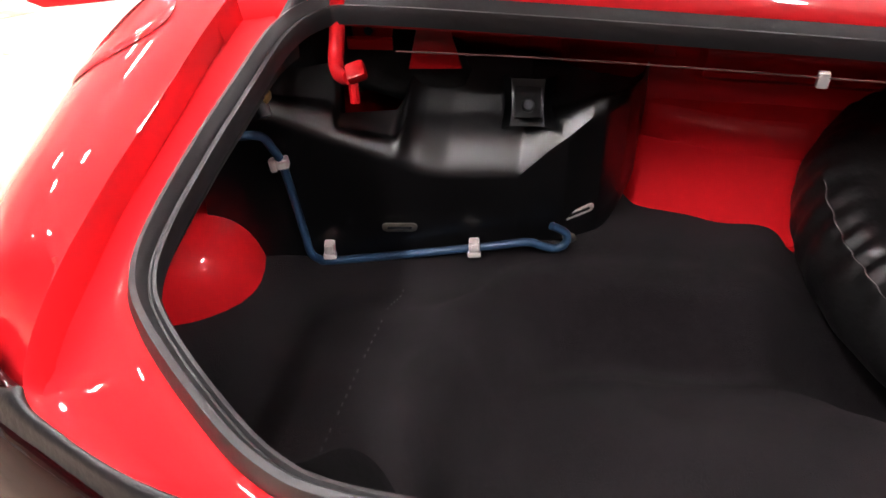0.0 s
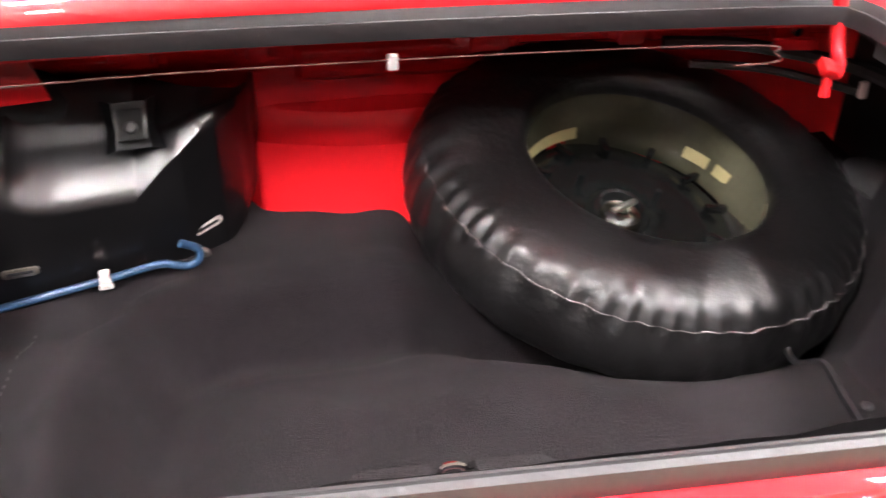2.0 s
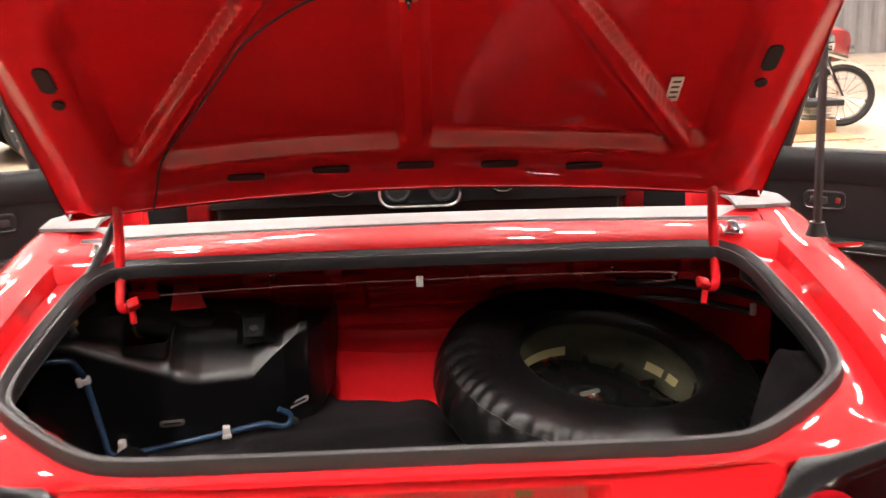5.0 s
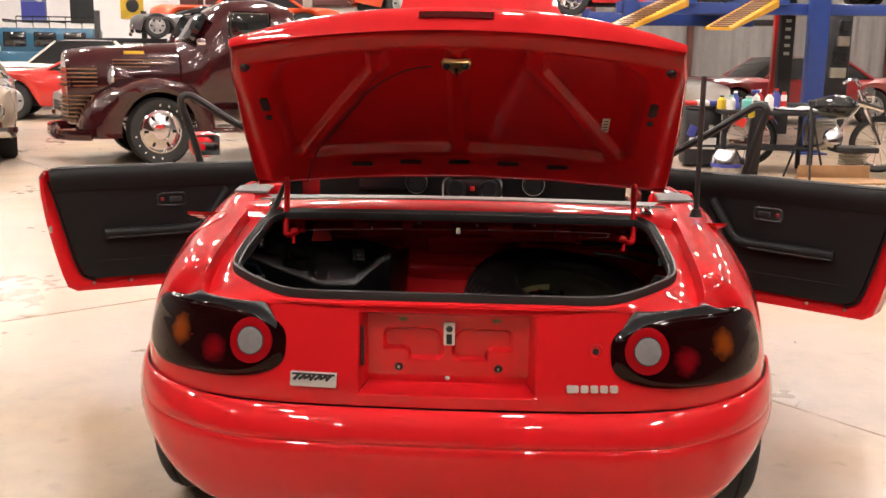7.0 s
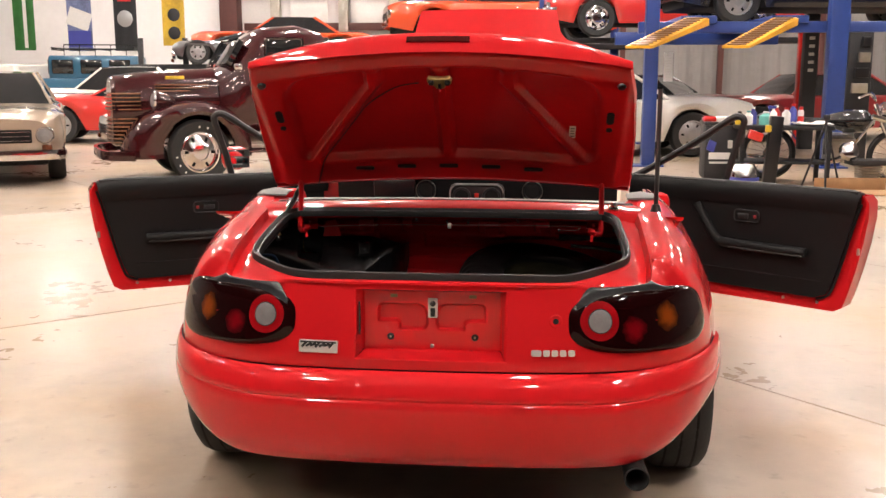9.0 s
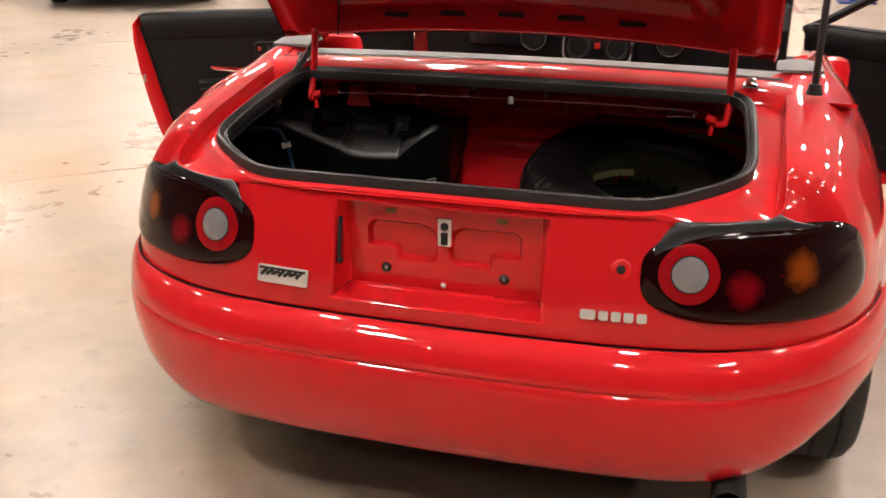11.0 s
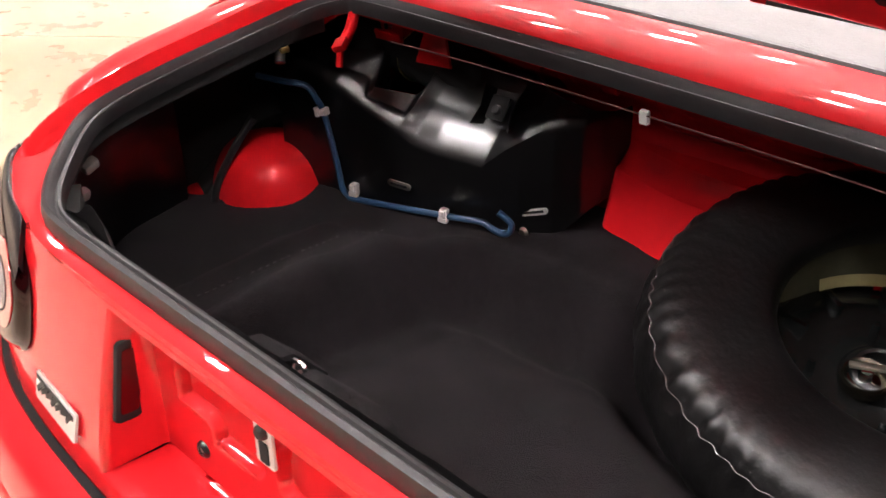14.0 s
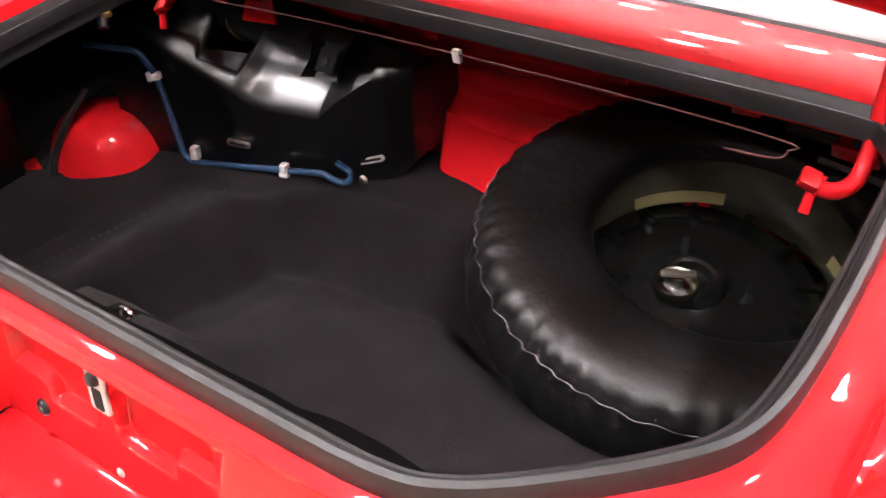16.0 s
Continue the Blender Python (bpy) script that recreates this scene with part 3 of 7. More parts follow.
# deck strip in front of the opening
deck = []
for x in np.linspace(-0.615, 0.615, 41):
    c = 1 - (x / 0.62) ** 2
    z = 0.846 + 0.012 * c
    deck.append([(x, 0.628, z - 0.030), (x, 0.634, z - 0.012), (x, 0.650, z + 0.002), (x, 0.675, z + 0.010), (x, 0.705, z + 0.013), (x, 0.742, z + 0.013), (x, 0.772, z + 0.010), (x, 0.778, z - 0.002)])
part("rear_deck", grid(deck), RED, car, "narrow red deck strip ahead of the boot")
fill = []
for y in np.linspace(0.58, 0.86, 12):
    s = min(SHOULDER, key=lambda q: abs(q.y - y))
    dip = 0.030 * float(1 - step(0.60, 0.70, y))
    fill.append([(0.545, y, 0.824 - dip + 0.06 * (y - 0.58)), (0.575, y, 0.828 - dip + 0.075 * (y - 0.58)), (0.592, y, s.z - 0.014 - 0.6 * dip), (s.x, y, s.z - 0.001)])
part("deck_corner", grid(fill), RED, car)
part("deck_corner", grid(mirror(fill)), RED, car)
# soft-top well trim
tr = []
for x in np.linspace(-0.66, 0.66, 31):
    c = 1 - (x / 0.66) ** 2
    tr.append([(x, 0.792, 0.826 + 0.008 * c), (x, 0.795, 0.836 + 0.008 * c), (x, 0.802, 0.841 + 0.008 * c), (x, 0.86, 0.844 + 0.008 * c), (x, 0.94, 0.842 + 0.008 * c), (x, 1.00, 0.838 + 0.008 * c), (x, 1.045, 0.826 + 0.006 * c), (x, 1.055, 0.79)])
part("tonneau_trim", grid(tr), TONNEAU, car, "pale grey vinyl strip behind the cockpit")
part("tonneau_seam", sweep([Vector((x, 0.785, 0.851 + 0.012 * (1 - (x / 0.66) ** 2))) for x in np.linspace(-0.6, 0.6, 25)], ring(0.008, 6)), RUBBER, car)
for s in (1, -1):
    part("tonneau_flap", slab([[(s * 0.585, 0.82, 0.868), (s * 0.585, 0.86, 0.876), (s * 0.59, 0.93, 0.872)], [(s * 0.63, 0.80, 0.872), (s * 0.635, 0.87, 0.886), (s * 0.64, 0.95, 0.876)], [(s * 0.69, 0.83, 0.868), (s * 0.685, 0.88, 0.876), (s * 0.68, 0.95, 0.870)]], (0, 0, 1), 0.006), TONNEAU, car, "loose grey vinyl flap")

# boot seal: channel and hollow bulb, with a cut end
seal_line = ring_out(0.0, 0.004)
part("boot_seal", sweep(seal_line, [(-0.010, -0.014), (-0.0110, 0.000), (-0.009, 0.006), (-0.006, 0.0060), (-0.004, 0.003), (-0.002, 0.003), (0.001, 0.010), (0.005, 0.0145), (0.010, 0.012), (0.0125, 0.002), (0.011, -0.010)], closed=True), RUBBER, car, "black rubber boot weatherstrip")
# ---- boot lid, open ----
HINGE = Vector((0, 0.69, 0.918))
LID_ANGLE = 42.0
ca, sa = math.cos(radians(LID_ANGLE)), math.sin(radians(LID_ANGLE))


def lid_pt(x, d, h):
    """A point of the lid: across, along from the hinge edge to the rear edge, and out of its upper face."""
    d = d - 0.02
    return (x, HINGE.y - d * ca + h * sa, HINGE.z + d * sa + h * ca)


def lid_half(d):
    return float(np.interp(d, [0, 0.08, 0.3, 0.5, 0.60], [0.575, 0.578, 0.572, 0.555, 0.535]))


def crown(x, d):
    return 0.040 * (1 - (x / 0.58) ** 2) + 0.012 * math.sin(math.pi * min(d, 0.6) / 0.6)


LID_LEN = 0.605


LID_D0 = 0.034


def lid_outer(x, d):
    hump = 0.056 * float(step(0.10, 0.50, d)) * (1 - min(1, abs(x) / 0.56) ** 3)
    return crown(x, d) + hump


def lid_row(d, off, edge=0.0, nu=45, flat=False):
    w = lid_half(d) - edge
    xs_ = np.linspace(-w, w, nu)
    return [lid_pt(x, d + 0.030 * (1 - (x / w) ** 2) * (d / LID_LEN), (crown(x, d) if flat else lid_outer(x, d)) + off) for x in xs_]


rows = [lid_row(d, 0.0) for d in np.linspace(LID_D0, LID_LEN, 36)]
for dd_, hh_ in ((0.004, 0.93), (0.008, 0.75), (0.009, 0.5), (0.006, 0.2), (0.002, 0.0)):
    w = lid_half(LID_LEN)
    rows.append([lid_pt(x, LID_LEN + dd_ + 0.030 * (1 - (x / w) ** 2), lerp(crown(x, LID_LEN) - 0.018, lid_outer(x, LID_LEN), hh_)) for x in np.linspace(-w, w, 45)])
outer = grid(rows)
lid = part("boot_lid", outer, RED, car, "open red boot lid standing up on its hinges")


def lid_hollow(x, d):
    """How far the underside is pressed in towards the outer skin between its frame and ribs."""
    ax = abs(x)
    dd = d - 0.030 * (1 - (x / 0.57) ** 2) * (d / LID_LEN)
    side = 0.478 - 0.03 * float(step(0.44, 0.56, dd)) - 0.05 * float(1 - step(0.14, 0.20, dd))
    pocket = float(step(0.140, 0.172, dd) * (1 - step(0.512, 0.545, dd)) * (1 - step(side - 0.035, side, ax)))
    corner = math.hypot(max(0.0, ax - 0.37), max(0.0, dd - 0.435))
    pocket *= 1 - float(step(0.075, 0.105, corner))
    t = min(1, max(0, (dd - 0.16) / 0.30))
    xr_ = lerp(0.420, 0.195, t)
    rib = 1 - float(step(0.012, 0.030, abs(ax - xr_)))
    mid_rib = 1 - float(step(0.012, 0.030, ax))
    edge_drop = float(step(0.525, 0.552, ax))
    return 0.026 * pocket * (1 - max(rib * 0.85, mid_rib * 0.8)) + 0.012 * edge_drop


rows = []
for d in np.linspace(LID_D0 + 0.004, LID_LEN - 0.004, 96):
    w = lid_half(d) - 0.006
    r = []
    for x in np.linspace(-w, w, 140):
        dd = d + 0.030 * (1 - (x / w) ** 2) * (d / LID_LEN)
        r.append(lid_pt(x, dd, crown(x, d) - 0.034 + lid_hollow(x, d) + 0.018 * float(step(0.55, 0.60, d)) + 0.016 * float(1 - step(LID_D0, LID_D0 + 0.03, d))))
    rows.append(r)
part("lid_underside", grid(rows), RED_SHADED, lid, "pressed red inner panel with diagonal ribs")
for s in (1, -1):
    rim = []
    for d in np.linspace(LID_D0, LID_LEN, 24):
        w = lid_half(d)
        rim.append([lid_pt(s * w, d, crown(w, d)), lid_pt(s * (w + 0.001), d, crown(w, d) - 0.012), lid_pt(s * (w - 0.006), d, crown(w, d) - 0.024)])
    part("lid_side_edge", grid(rim), RED, lid)
front_edge = [[lid_pt(x, LID_D0, crown(x, LID_D0)), lid_pt(x, LID_D0 - 0.003, crown(x, LID_D0) - 0.009), lid_pt(x, LID_D0 + 0.003, crown(x, LID_D0) - 0.02)] for x in np.linspace(-0.575, 0.575, 30)]
part("lid_front_edge", grid(front_edge), RED, lid)


def lid_frame(x, d, h=0.0):
    """A pose on the lid's underside, with z pointing out of it."""
    o = Vector(lid_pt(x, d, crown(x, d) - 0.034 - h))
    ex, ey = Vector((1, 0, 0)), Vector((0, -ca, sa))
    ez = ex.cross(ey)
    if ez.y > 0:
        ez = -ez
        ex = -ex
    m = Matrix((ex, ey, ez)).transposed().to_4x4()
    m.translation = o
    return m


for x in (-0.27, -0.135, 0.0, 0.135, 0.27):
    part("slot", prism(rounded(0.060, 0.017, 0.007), 0.003, lid_frame(x, 0.106 + 0.020 * (1 - (x / 0.57) ** 2))), HOLE, lid, "dark oblong hole")
for s in (1, -1):
    part("slot", prism(rounded(0.022, 0.052, 0.010), 0.003, lid_frame(s * 0.490, 0.395)), HOLE, lid, "dark oblong hole")
    part("bolt_hole", prism(rounded(0.018, 0.018, 0.0088), 0.003, lid_frame(s * 0.490, 0.340)), HOLE, lid, "round dark hole")
    part("rubber_stop", lathe([(0, 0.012), (0.010, 0.011), (0.013, 0.004), (0.014, 0.0)], 16, lid_frame(s * 0.51, 0.545, -0.004)), GASKET, lid, "grey rubber lid stop")
latch_m = lid_frame(0.0, 0.535) @ Matrix.Diagonal((0.72, 0.72, 1.0, 1.0))
lt = part("lid_latch", prism([(-0.050, 0.010), (-0.042, 0.026), (-0.015, 0.022), (0.015, 0.022), (0.042, 0.026), (0.050, 0.010), (0.044, -0.010), (0.020, -0.014), (0.016, -0.034), (-0.016, -0.034), (-0.020, -0.014), (-0.044, -0.010)],
          0.012, latch_m, 0.003), BRASS, lid, "yellow zinc latch with two bolts")
for s in (1, -1):
    part("bolt", lathe([(0, 0.020), (0.010, 0.019), (0.012, 0.012), (0.014, 0.010)], 12, latch_m @ pose(s * 0.032, 0.006, 0)), DARK, lt)
part("latch_mouth", box(0.012, 0.026, 0.004, (0, -0.018, 0.013), turn=(0, 0, 0)), HOLE, lt).matrix_world = latch_m
part("catch_tip", box(0.006, 0.020, 0.006, (0, -0.036, 0.014), 0.002), CHROME, lt).matrix_world = latch_m
part("sticker", prism(rounded(0.019, 0.056, 0.002), 0.0012, lid_frame(0.385, 0.285, -0.024)), STICKER, lid, "small white sticker with illegible print")
for k in range(4):
    part("print_bar", box(0.012, 0.004, 0.0006, (0, -0.018 + 0.012 * k, 0.0015)), INK, lid).matrix_world = lid_frame(0.385, 0.285, -0.024)
# third brake lamp in the hump
bl = []
for x in np.linspace(-0.088, 0.088, 17):
    bl.append([lid_pt(x, LID_LEN + 0.012 + 0.030 * (1 - (x / 0.535) ** 2), lerp(crown(x, LID_LEN) - 0.018, lid_outer(x, LID_LEN), u)) for u in (0.40, 0.50, 0.60, 0.68)])
part("brake_lamp", slab(bl, (0, 0.7, -0.3), 0.008), DIM_RED, lid, "dark red high brake lamp lens")
# wiring loom on the underside
loom = [Vector(lid_frame(x, d, 0.006).translation) for x, d in ((-0.43, 0.06), (-0.41, 0.12), (-0.385, 0.19), (-0.33, 0.27), (-0.27, 0.36), (-0.215, 0.44), (-0.13, 0.51), (-0.06, 0.53))]
part("wiring_loom", tube(smooth_line(loom, 5), 0.0018, 8), DARK, lid, "thin dark wiring loom")
# hinge arms reaching down into the boot
for s in (1, -1):
    xh = 0.487 * s
    arm = smooth_line([lid_pt(xh, 0.20, 0.010), lid_pt(xh, 0.10, 0.006), (xh, 0.640, 0.905), (xh, 0.630, 0.860), (xh, 0.618, 0.815), (xh - 0.003 * s, 0.600, 0.792), (xh - 0.014 * s, 0.580, 0.788), (xh - 0.028 * s, 0.566, 0.794)], 6)
    part("hinge_arm", tube(arm, 0.0085, 10), RED, lid, "curved red hinge arm")
    part("hinge_pin", tube([(xh - 0.026 * s, 0.574, 0.804), (xh - 0.031 * s, 0.566, 0.785), (xh - 0.033 * s, 0.562, 0.768)], 0.0052, 8), RED, lid)
    part("hinge_tab", box(0.020, 0.020, 0.012, (xh - 0.034 * s, 0.566, 0.800), 0.003, (30, 20 * s, 15)), RED_SHADED, lid)
    hb = part("hinge_bolt_plate", box(0.034, 0.040, 0.008, (s * 0.528, 0.668, 0.862), 0.003, (6, 10 * s, 0)), CHROME, lid, "shiny hinge fixing plate")
    part("bolt", lathe([(0, 0.014), (0.010, 0.012), (0.012, 0.004), (0.016, 0.0)], 12, pose(s * 0.528, 0.662, 0.866)), CHROME, hb)

# ---- inside the boot ----


def floor_z(x, y):
    """The carpet's height over the boot floor, draped over the tank, the wells and the right wheel housing."""
    z = 0.485 + 0.045 * float(step(0.52, 0.74, y))
    z += 0.012 * float((1 - step(-0.62, -0.50, x)) * step(0.30, 0.45, y))
    # the step beside the filler, and the terrace with its folded edge round the lower middle
    z += 0.040 * float(step(-0.535, -0.470, x)) * float(1 - step(0.52, 0.60, y))
    dx_, dy_ = x + 0.315, 0.650 - y
    s_ = 0.16 - math.hypot(0.16 - dx_, 0.16 - dy_) if dx_ < 0.16 and dy_ < 0.16 else min(dx_, dy_)
    s_ += 0.012 * math.sin(9 * x + 13 * y)
    near = float(1 - step(0.56, 0.66, y))
    z += near * (-0.086 * float(step(-0.020, 0.040, s_)) + 0.088 * float(step(0.040, 0.24, s_)))
    z += 0.028 * math.exp(-((s_ + 0.035) / 0.028) ** 2) * float(1 - step(0.62, 0.70, y))
    z += 0.014 * math.exp(-((y - 0.575) / 0.06) ** 2) * float(step(-0.50, -0.36, x) * (1 - step(0.0, 0.12, x)))
    # the hollow that the spare wheel lies in
    d = math.hypot(x - 0.322, y - 0.712)
    z -= 0.034 * float(1 - step(0.255, 0.325, d))
    z += 0.008 * math.exp(-((d - 0.345) / 0.03) ** 2)
    z += 0.010 * float(step(0.22, 0.28, x) * (1 - step(0.30, 0.40, x)) * (1 - step(0.30, 0.42, y)))
    # rear wall
    z += 0.200 * float(1 - step(0.119, 0.162 + 0.012 * math.sin(9 * x), y))
    # wheel housing at the right, with a foot fold
    foot = float(np.interp(y, [0.15, 0.21, 0.28, 0.345, 0.405, 0.50, 0.622, 0.826], [0.64, 0.60, 0.535, 0.467, 0.450, 0.485, 0.575, 0.70])) + 0.006 * math.sin(30 * y)
    hump = float(step(foot, foot + 0.075, x)) * (1 - 0.75 * float(step(0.66, 0.76, y)))
    z += hump * (0.205 * float(step(0.20, 0.34, y)) - 0.03 * float(step(0.5, 0.8, y)))
    z += 0.012 * math.exp(-((x - foot + 0.012) / 0.012) ** 2 - ((y - 0.30) / 0.05) ** 2)
    z += hump * (0.016 * math.sin(26 * y + 9 * x) * float(step(0.25, 0.4, y)) + 0.018 * noise.noise((x * 12, y * 9, 2.0)))
    z += 0.006 * noise.noise((x * 6, y * 6, 1.3)) + 0.004 * noise.noise((x * 17, y * 15, 4.1))
    return z


def inner_x(y, side):
    """How far the boot reaches sideways inside the wings."""
    w = float(np.interp(y, [p.y for p in PLAN], [p.x for p in PLAN])) - 0.05 - 0.11 * float(1 - step(0.10, 0.36, y))
    return max(-0.775, -w) if side < 0 else min(0.690, w)


rows = [[(lerp(inner_x(y, -1), inner_x(y, 1), u), y, floor_z(lerp(inner_x(y, -1), inner_x(y, 1), u), y)) for y in np.linspace(0.120, 0.93, 112)] for u in np.linspace(0, 1, 160)]
part("boot_carpet", grid(rows), CARPET, car, "black felt boot carpet draped over the floor")
# carpet stitch holes
for k in range(34):
    x, y = -0.42 - 0.02 * k / 33, lerp(0.60, 0.20, k / 33)
    if k % 7 != 6:
        part("carpet_stitch", box(0.0014, 0.005, 0.0014, (x, y, floor_z(x, y) + 0.0004)), GASKET, car)
# trim round the latch striker at the rear wall
for s in (1, -1):
    part("latch_cover_flap", slab([[(s * 0.016 - 0.010, 0.106, 0.710), (s * 0.016 - 0.010, 0.142, 0.704), (s * 0.016 - 0.010, 0.180, 0.662)], [(s * 0.066 - 0.010, 0.106, 0.709), (s * 0.064 - 0.010, 0.142, 0.703), (s * 0.062 - 0.010, 0.182, 0.662)],
                                    [(s * 0.090 - 0.010, 0.108, 0.698), (s * 0.089 - 0.010, 0.138, 0.688), (s * 0.092 - 0.010, 0.180, 0.630)]], (0, 0.3, 0.9), 0.006), CARPET, car, "carpet flap beside the striker")
stk = part("latch_striker", tube(smooth_line([(-0.019, 0.138, 0.680), (-0.019, 0.138, 0.704), (-0.015, 0.138, 0.711), (-0.005, 0.138, 0.711), (-0.001, 0.138, 0.704), (-0.001, 0.138, 0.680)], 4), 0.0026, 8), CHROME, car, "bright steel latch striker loop")
part("striker_plate", box(0.022, 0.018, 0.008, (-0.010, 0.138, 0.690), 0.002), ROD_STEEL, stk)
# tub behind and around
for sd in (1, -1):
    ys_ = np.linspace(0.19, 0.90, 20)
    part("boot_side_skin", grid([[(inner_x(y, sd), y, 0.36), (inner_x(y, sd), y, 0.60), (inner_x(y, sd), y, 0.70), (sd * min(0.56, abs(inner_x(y, sd)) + 0.01), y, min(0.80, seal_z(y) - 0.036))] for y in ys_]), DARK, car, "dark inner side of the boot")
tub = grid([[(x, y0 + 0.05 * float(step(0.36, 0.46, abs(x))), z) for x in np.linspace(-0.46, 0.46, 16)] for z, y0 in ((0.36, 0.117), (0.55, 0.117), (0.722, 0.117), (0.730, 0.086))])
part("boot_inner_skin", tub, DARK, car, "dark inner rear wall of the boot")
lo, hi = ring_out(0.002, -0.034), ring_out(0.002, -0.004)
keep = [k for k in range(OPEN_N) if opening[k].y < 0.60]
keep = sorted(keep, key=lambda k: (k - OPEN_N // 2) % OPEN_N)
part("opening_flange", grid([[tuple(hi[k]) for k in keep], [tuple(lo[k]) for k in keep]]), DARK, car)
# bulkhead: red pressed sheet with the tower bulge


def bulk_y(x, z):
    """How far forward the bulkhead stands: low wall set back, a step under the deck, then the overhang."""
    y = 0.862 - 0.030 * float(step(0.70, 0.74, z)) - 0.180 * float(step(0.775, 0.836, z)) + 0.10 * float(step(0.10, 0.20, x) * (1 - step(0.70, 0.74, z)))
    y -= 0.012 * float(step(0.690, 0.697, z) * (1 - step(0.745, 0.752, z))) * float(step(0, 0.02, math.sin(x * 14 + 1.0) + 0.4))
    y -= 0.010 * float(step(0.768, 0.776, z) * (1 - step(0.80, 0.81, z)))
    return y + 0.006 * noise.noise((x * 7, z * 9, 3.0))


bulk = [[(x, bulk_y(x, z), z) for z in np.linspace(0.44, 0.836, 90)] for x in np.linspace(-0.78, 0.75, 160)]
part("boot_bulkhead", grid(bulk), RED, car, "red pressed steel bulkhead with a boxed tower")
tw = []
for x in np.linspace(-0.192, 0.135, 64):
    e = float(step(-0.192, -0.158, x) * (1 - step(0.085, 0.135, x))) ** 0.5
    bow = 0.025 * (x / 0.15) ** 2 + 0.002 * noise.noise((x * 14, 2.0, 1.0))
    prof_ = [(0.766 + bow, 0.490), (0.768 + bow, 0.515), (0.778 + bow, 0.522)]
    prof_ += [(0.780 + bow + 0.26 * (z - 0.522), z) for z in np.linspace(0.528, 0.618, 9)]
    prof_ += [(0.805 + bow + 0.030 * math.sin(a), 0.618 + 0.026 * (1 - math.cos(a)) + 0.012 * math.sin(a)) for a in np.linspace(0.15, 1.45, 10)]
    prof_ += [(lerp(0.838 + bow, 0.870, f), lerp(0.655, 0.664, f ** 0.8)) for f in np.linspace(0.1, 1, 6)]
    tw.append([(x, lerp(0.870, y, e), z - 0.030 * (1 - e) * float(step(0.55, 0.65, z))) for y, z in prof_])
part("strut_tower", grid(tw), RED, car, "glossy red boxed tower on the bulkhead")
for x, w in ((-0.30, 0.05), (-0.16, 0.035), (0.12, 0.07), (0.30, 0.05)):
    part("bulkhead_bracket", box(w, 0.06, 0.040, (x, bulk_y(x, 0.775) - 0.012, 0.775), 0.008, (0, 0, 6)), RED, car)
    part("bracket_lip", box(w * 0.7, 0.012, 0.026, (x + 0.012, bulk_y(x, 0.775) - 0.040, 0.762), 0.003, (24, 0, 6)), RED, car)
for x, z in ((0.135, 0.775), (-0.27, 0.77), (0.36, 0.76), (-0.02, 0.79), (0.05, 0.785), (0.22, 0.80), (-0.12, 0.80)):
    part("bolt_head", lathe([(0, 0.008), (0.005, 0.007), (0.0065, 0.0)], 10, pose(x, bulk_y(x, z) + 0.001, z, 90)), CHROME, car)
for s in (1, -1):
    br = part("hinge_bracket", box(0.044, 0.040, 0.034, (s * 0.468, 0.690, 0.802), 0.008, (14, 0, -8 * s)), RED_SHADED, car, "red pressed hinge bracket")
    part("bracket_lip", box(0.050, 0.006, 0.016, (s * 0.466, 0.668, 0.786), 0.002, (20, 0, -8 * s)), RED_SHADED, br)
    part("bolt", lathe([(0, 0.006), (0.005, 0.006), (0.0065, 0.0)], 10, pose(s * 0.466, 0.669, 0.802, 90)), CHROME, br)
part("drain_gusset", prism([(-0.03, -0.02), (0.03, -0.02), (0.012, 0.035), (-0.02, 0.03)], 0.006, pose(-0.40, 0.700, 0.770, 78, 0, 12), 0.001), RED_SHADED, car)
# torsion rods across the front, and the white tag
rod_line = smooth_line([(-0.43, 0.640, 0.792), (-0.20, 0.640, 0.800), (0.2, 0.632, 0.806), (0.405, 0.620, 0.806), (0.415, 0.612, 0.800), (0.410, 0.590, 0.800), (0.360, 0.590, 0.797)], 5)
part("torsion_rod", tube(rod_line, 0.0012, 8), ROD_STEEL, car, "thin torsion spring rod")
part("rod_clip", box(0.012, 0.008, 0.018, (0.0, 0.640, 0.800), 0.002, (10, 0, 0)), WHITE_CLIP, car, "white nylon rod clip")
part("cable_clip", box(0.010, 0.008, 0.022, (0.577, 0.683, 0.716), 0.002, (0, 0, 10)), WHITE_CLIP, car, "white cable clip")
cab = smooth_line([(0.36, 0.80, 0.742), (0.46, 0.78, 0.742), (0.56, 0.70, 0.742), (0.59, 0.60, 0.745)], 6)
part("cable", tube(cab, 0.009, 8), RUBBER, car, "black cable run")
part("cable", tube(smooth_line([(0.40, 0.80, 0.712), (0.50, 0.775, 0.708), (0.585, 0.70, 0.705)], 6), 0.006, 8), RUBBER, car)
part("loom", tube(smooth_line([(-0.500, 0.700, 0.925), (-0.520, 0.640, 0.865), (-0.538, 0.575, 0.822), (-0.545, 0.535, 0.790), (-0.535, 0.520, 0.765)], 6), 0.008, 10), RUBBER, car, "black wiring loom beside the hinge")
part("loom_clip", box(0.012, 0.016, 0.010, (-0.538, 0.530, 0.782), 0.003), BRASS, car)
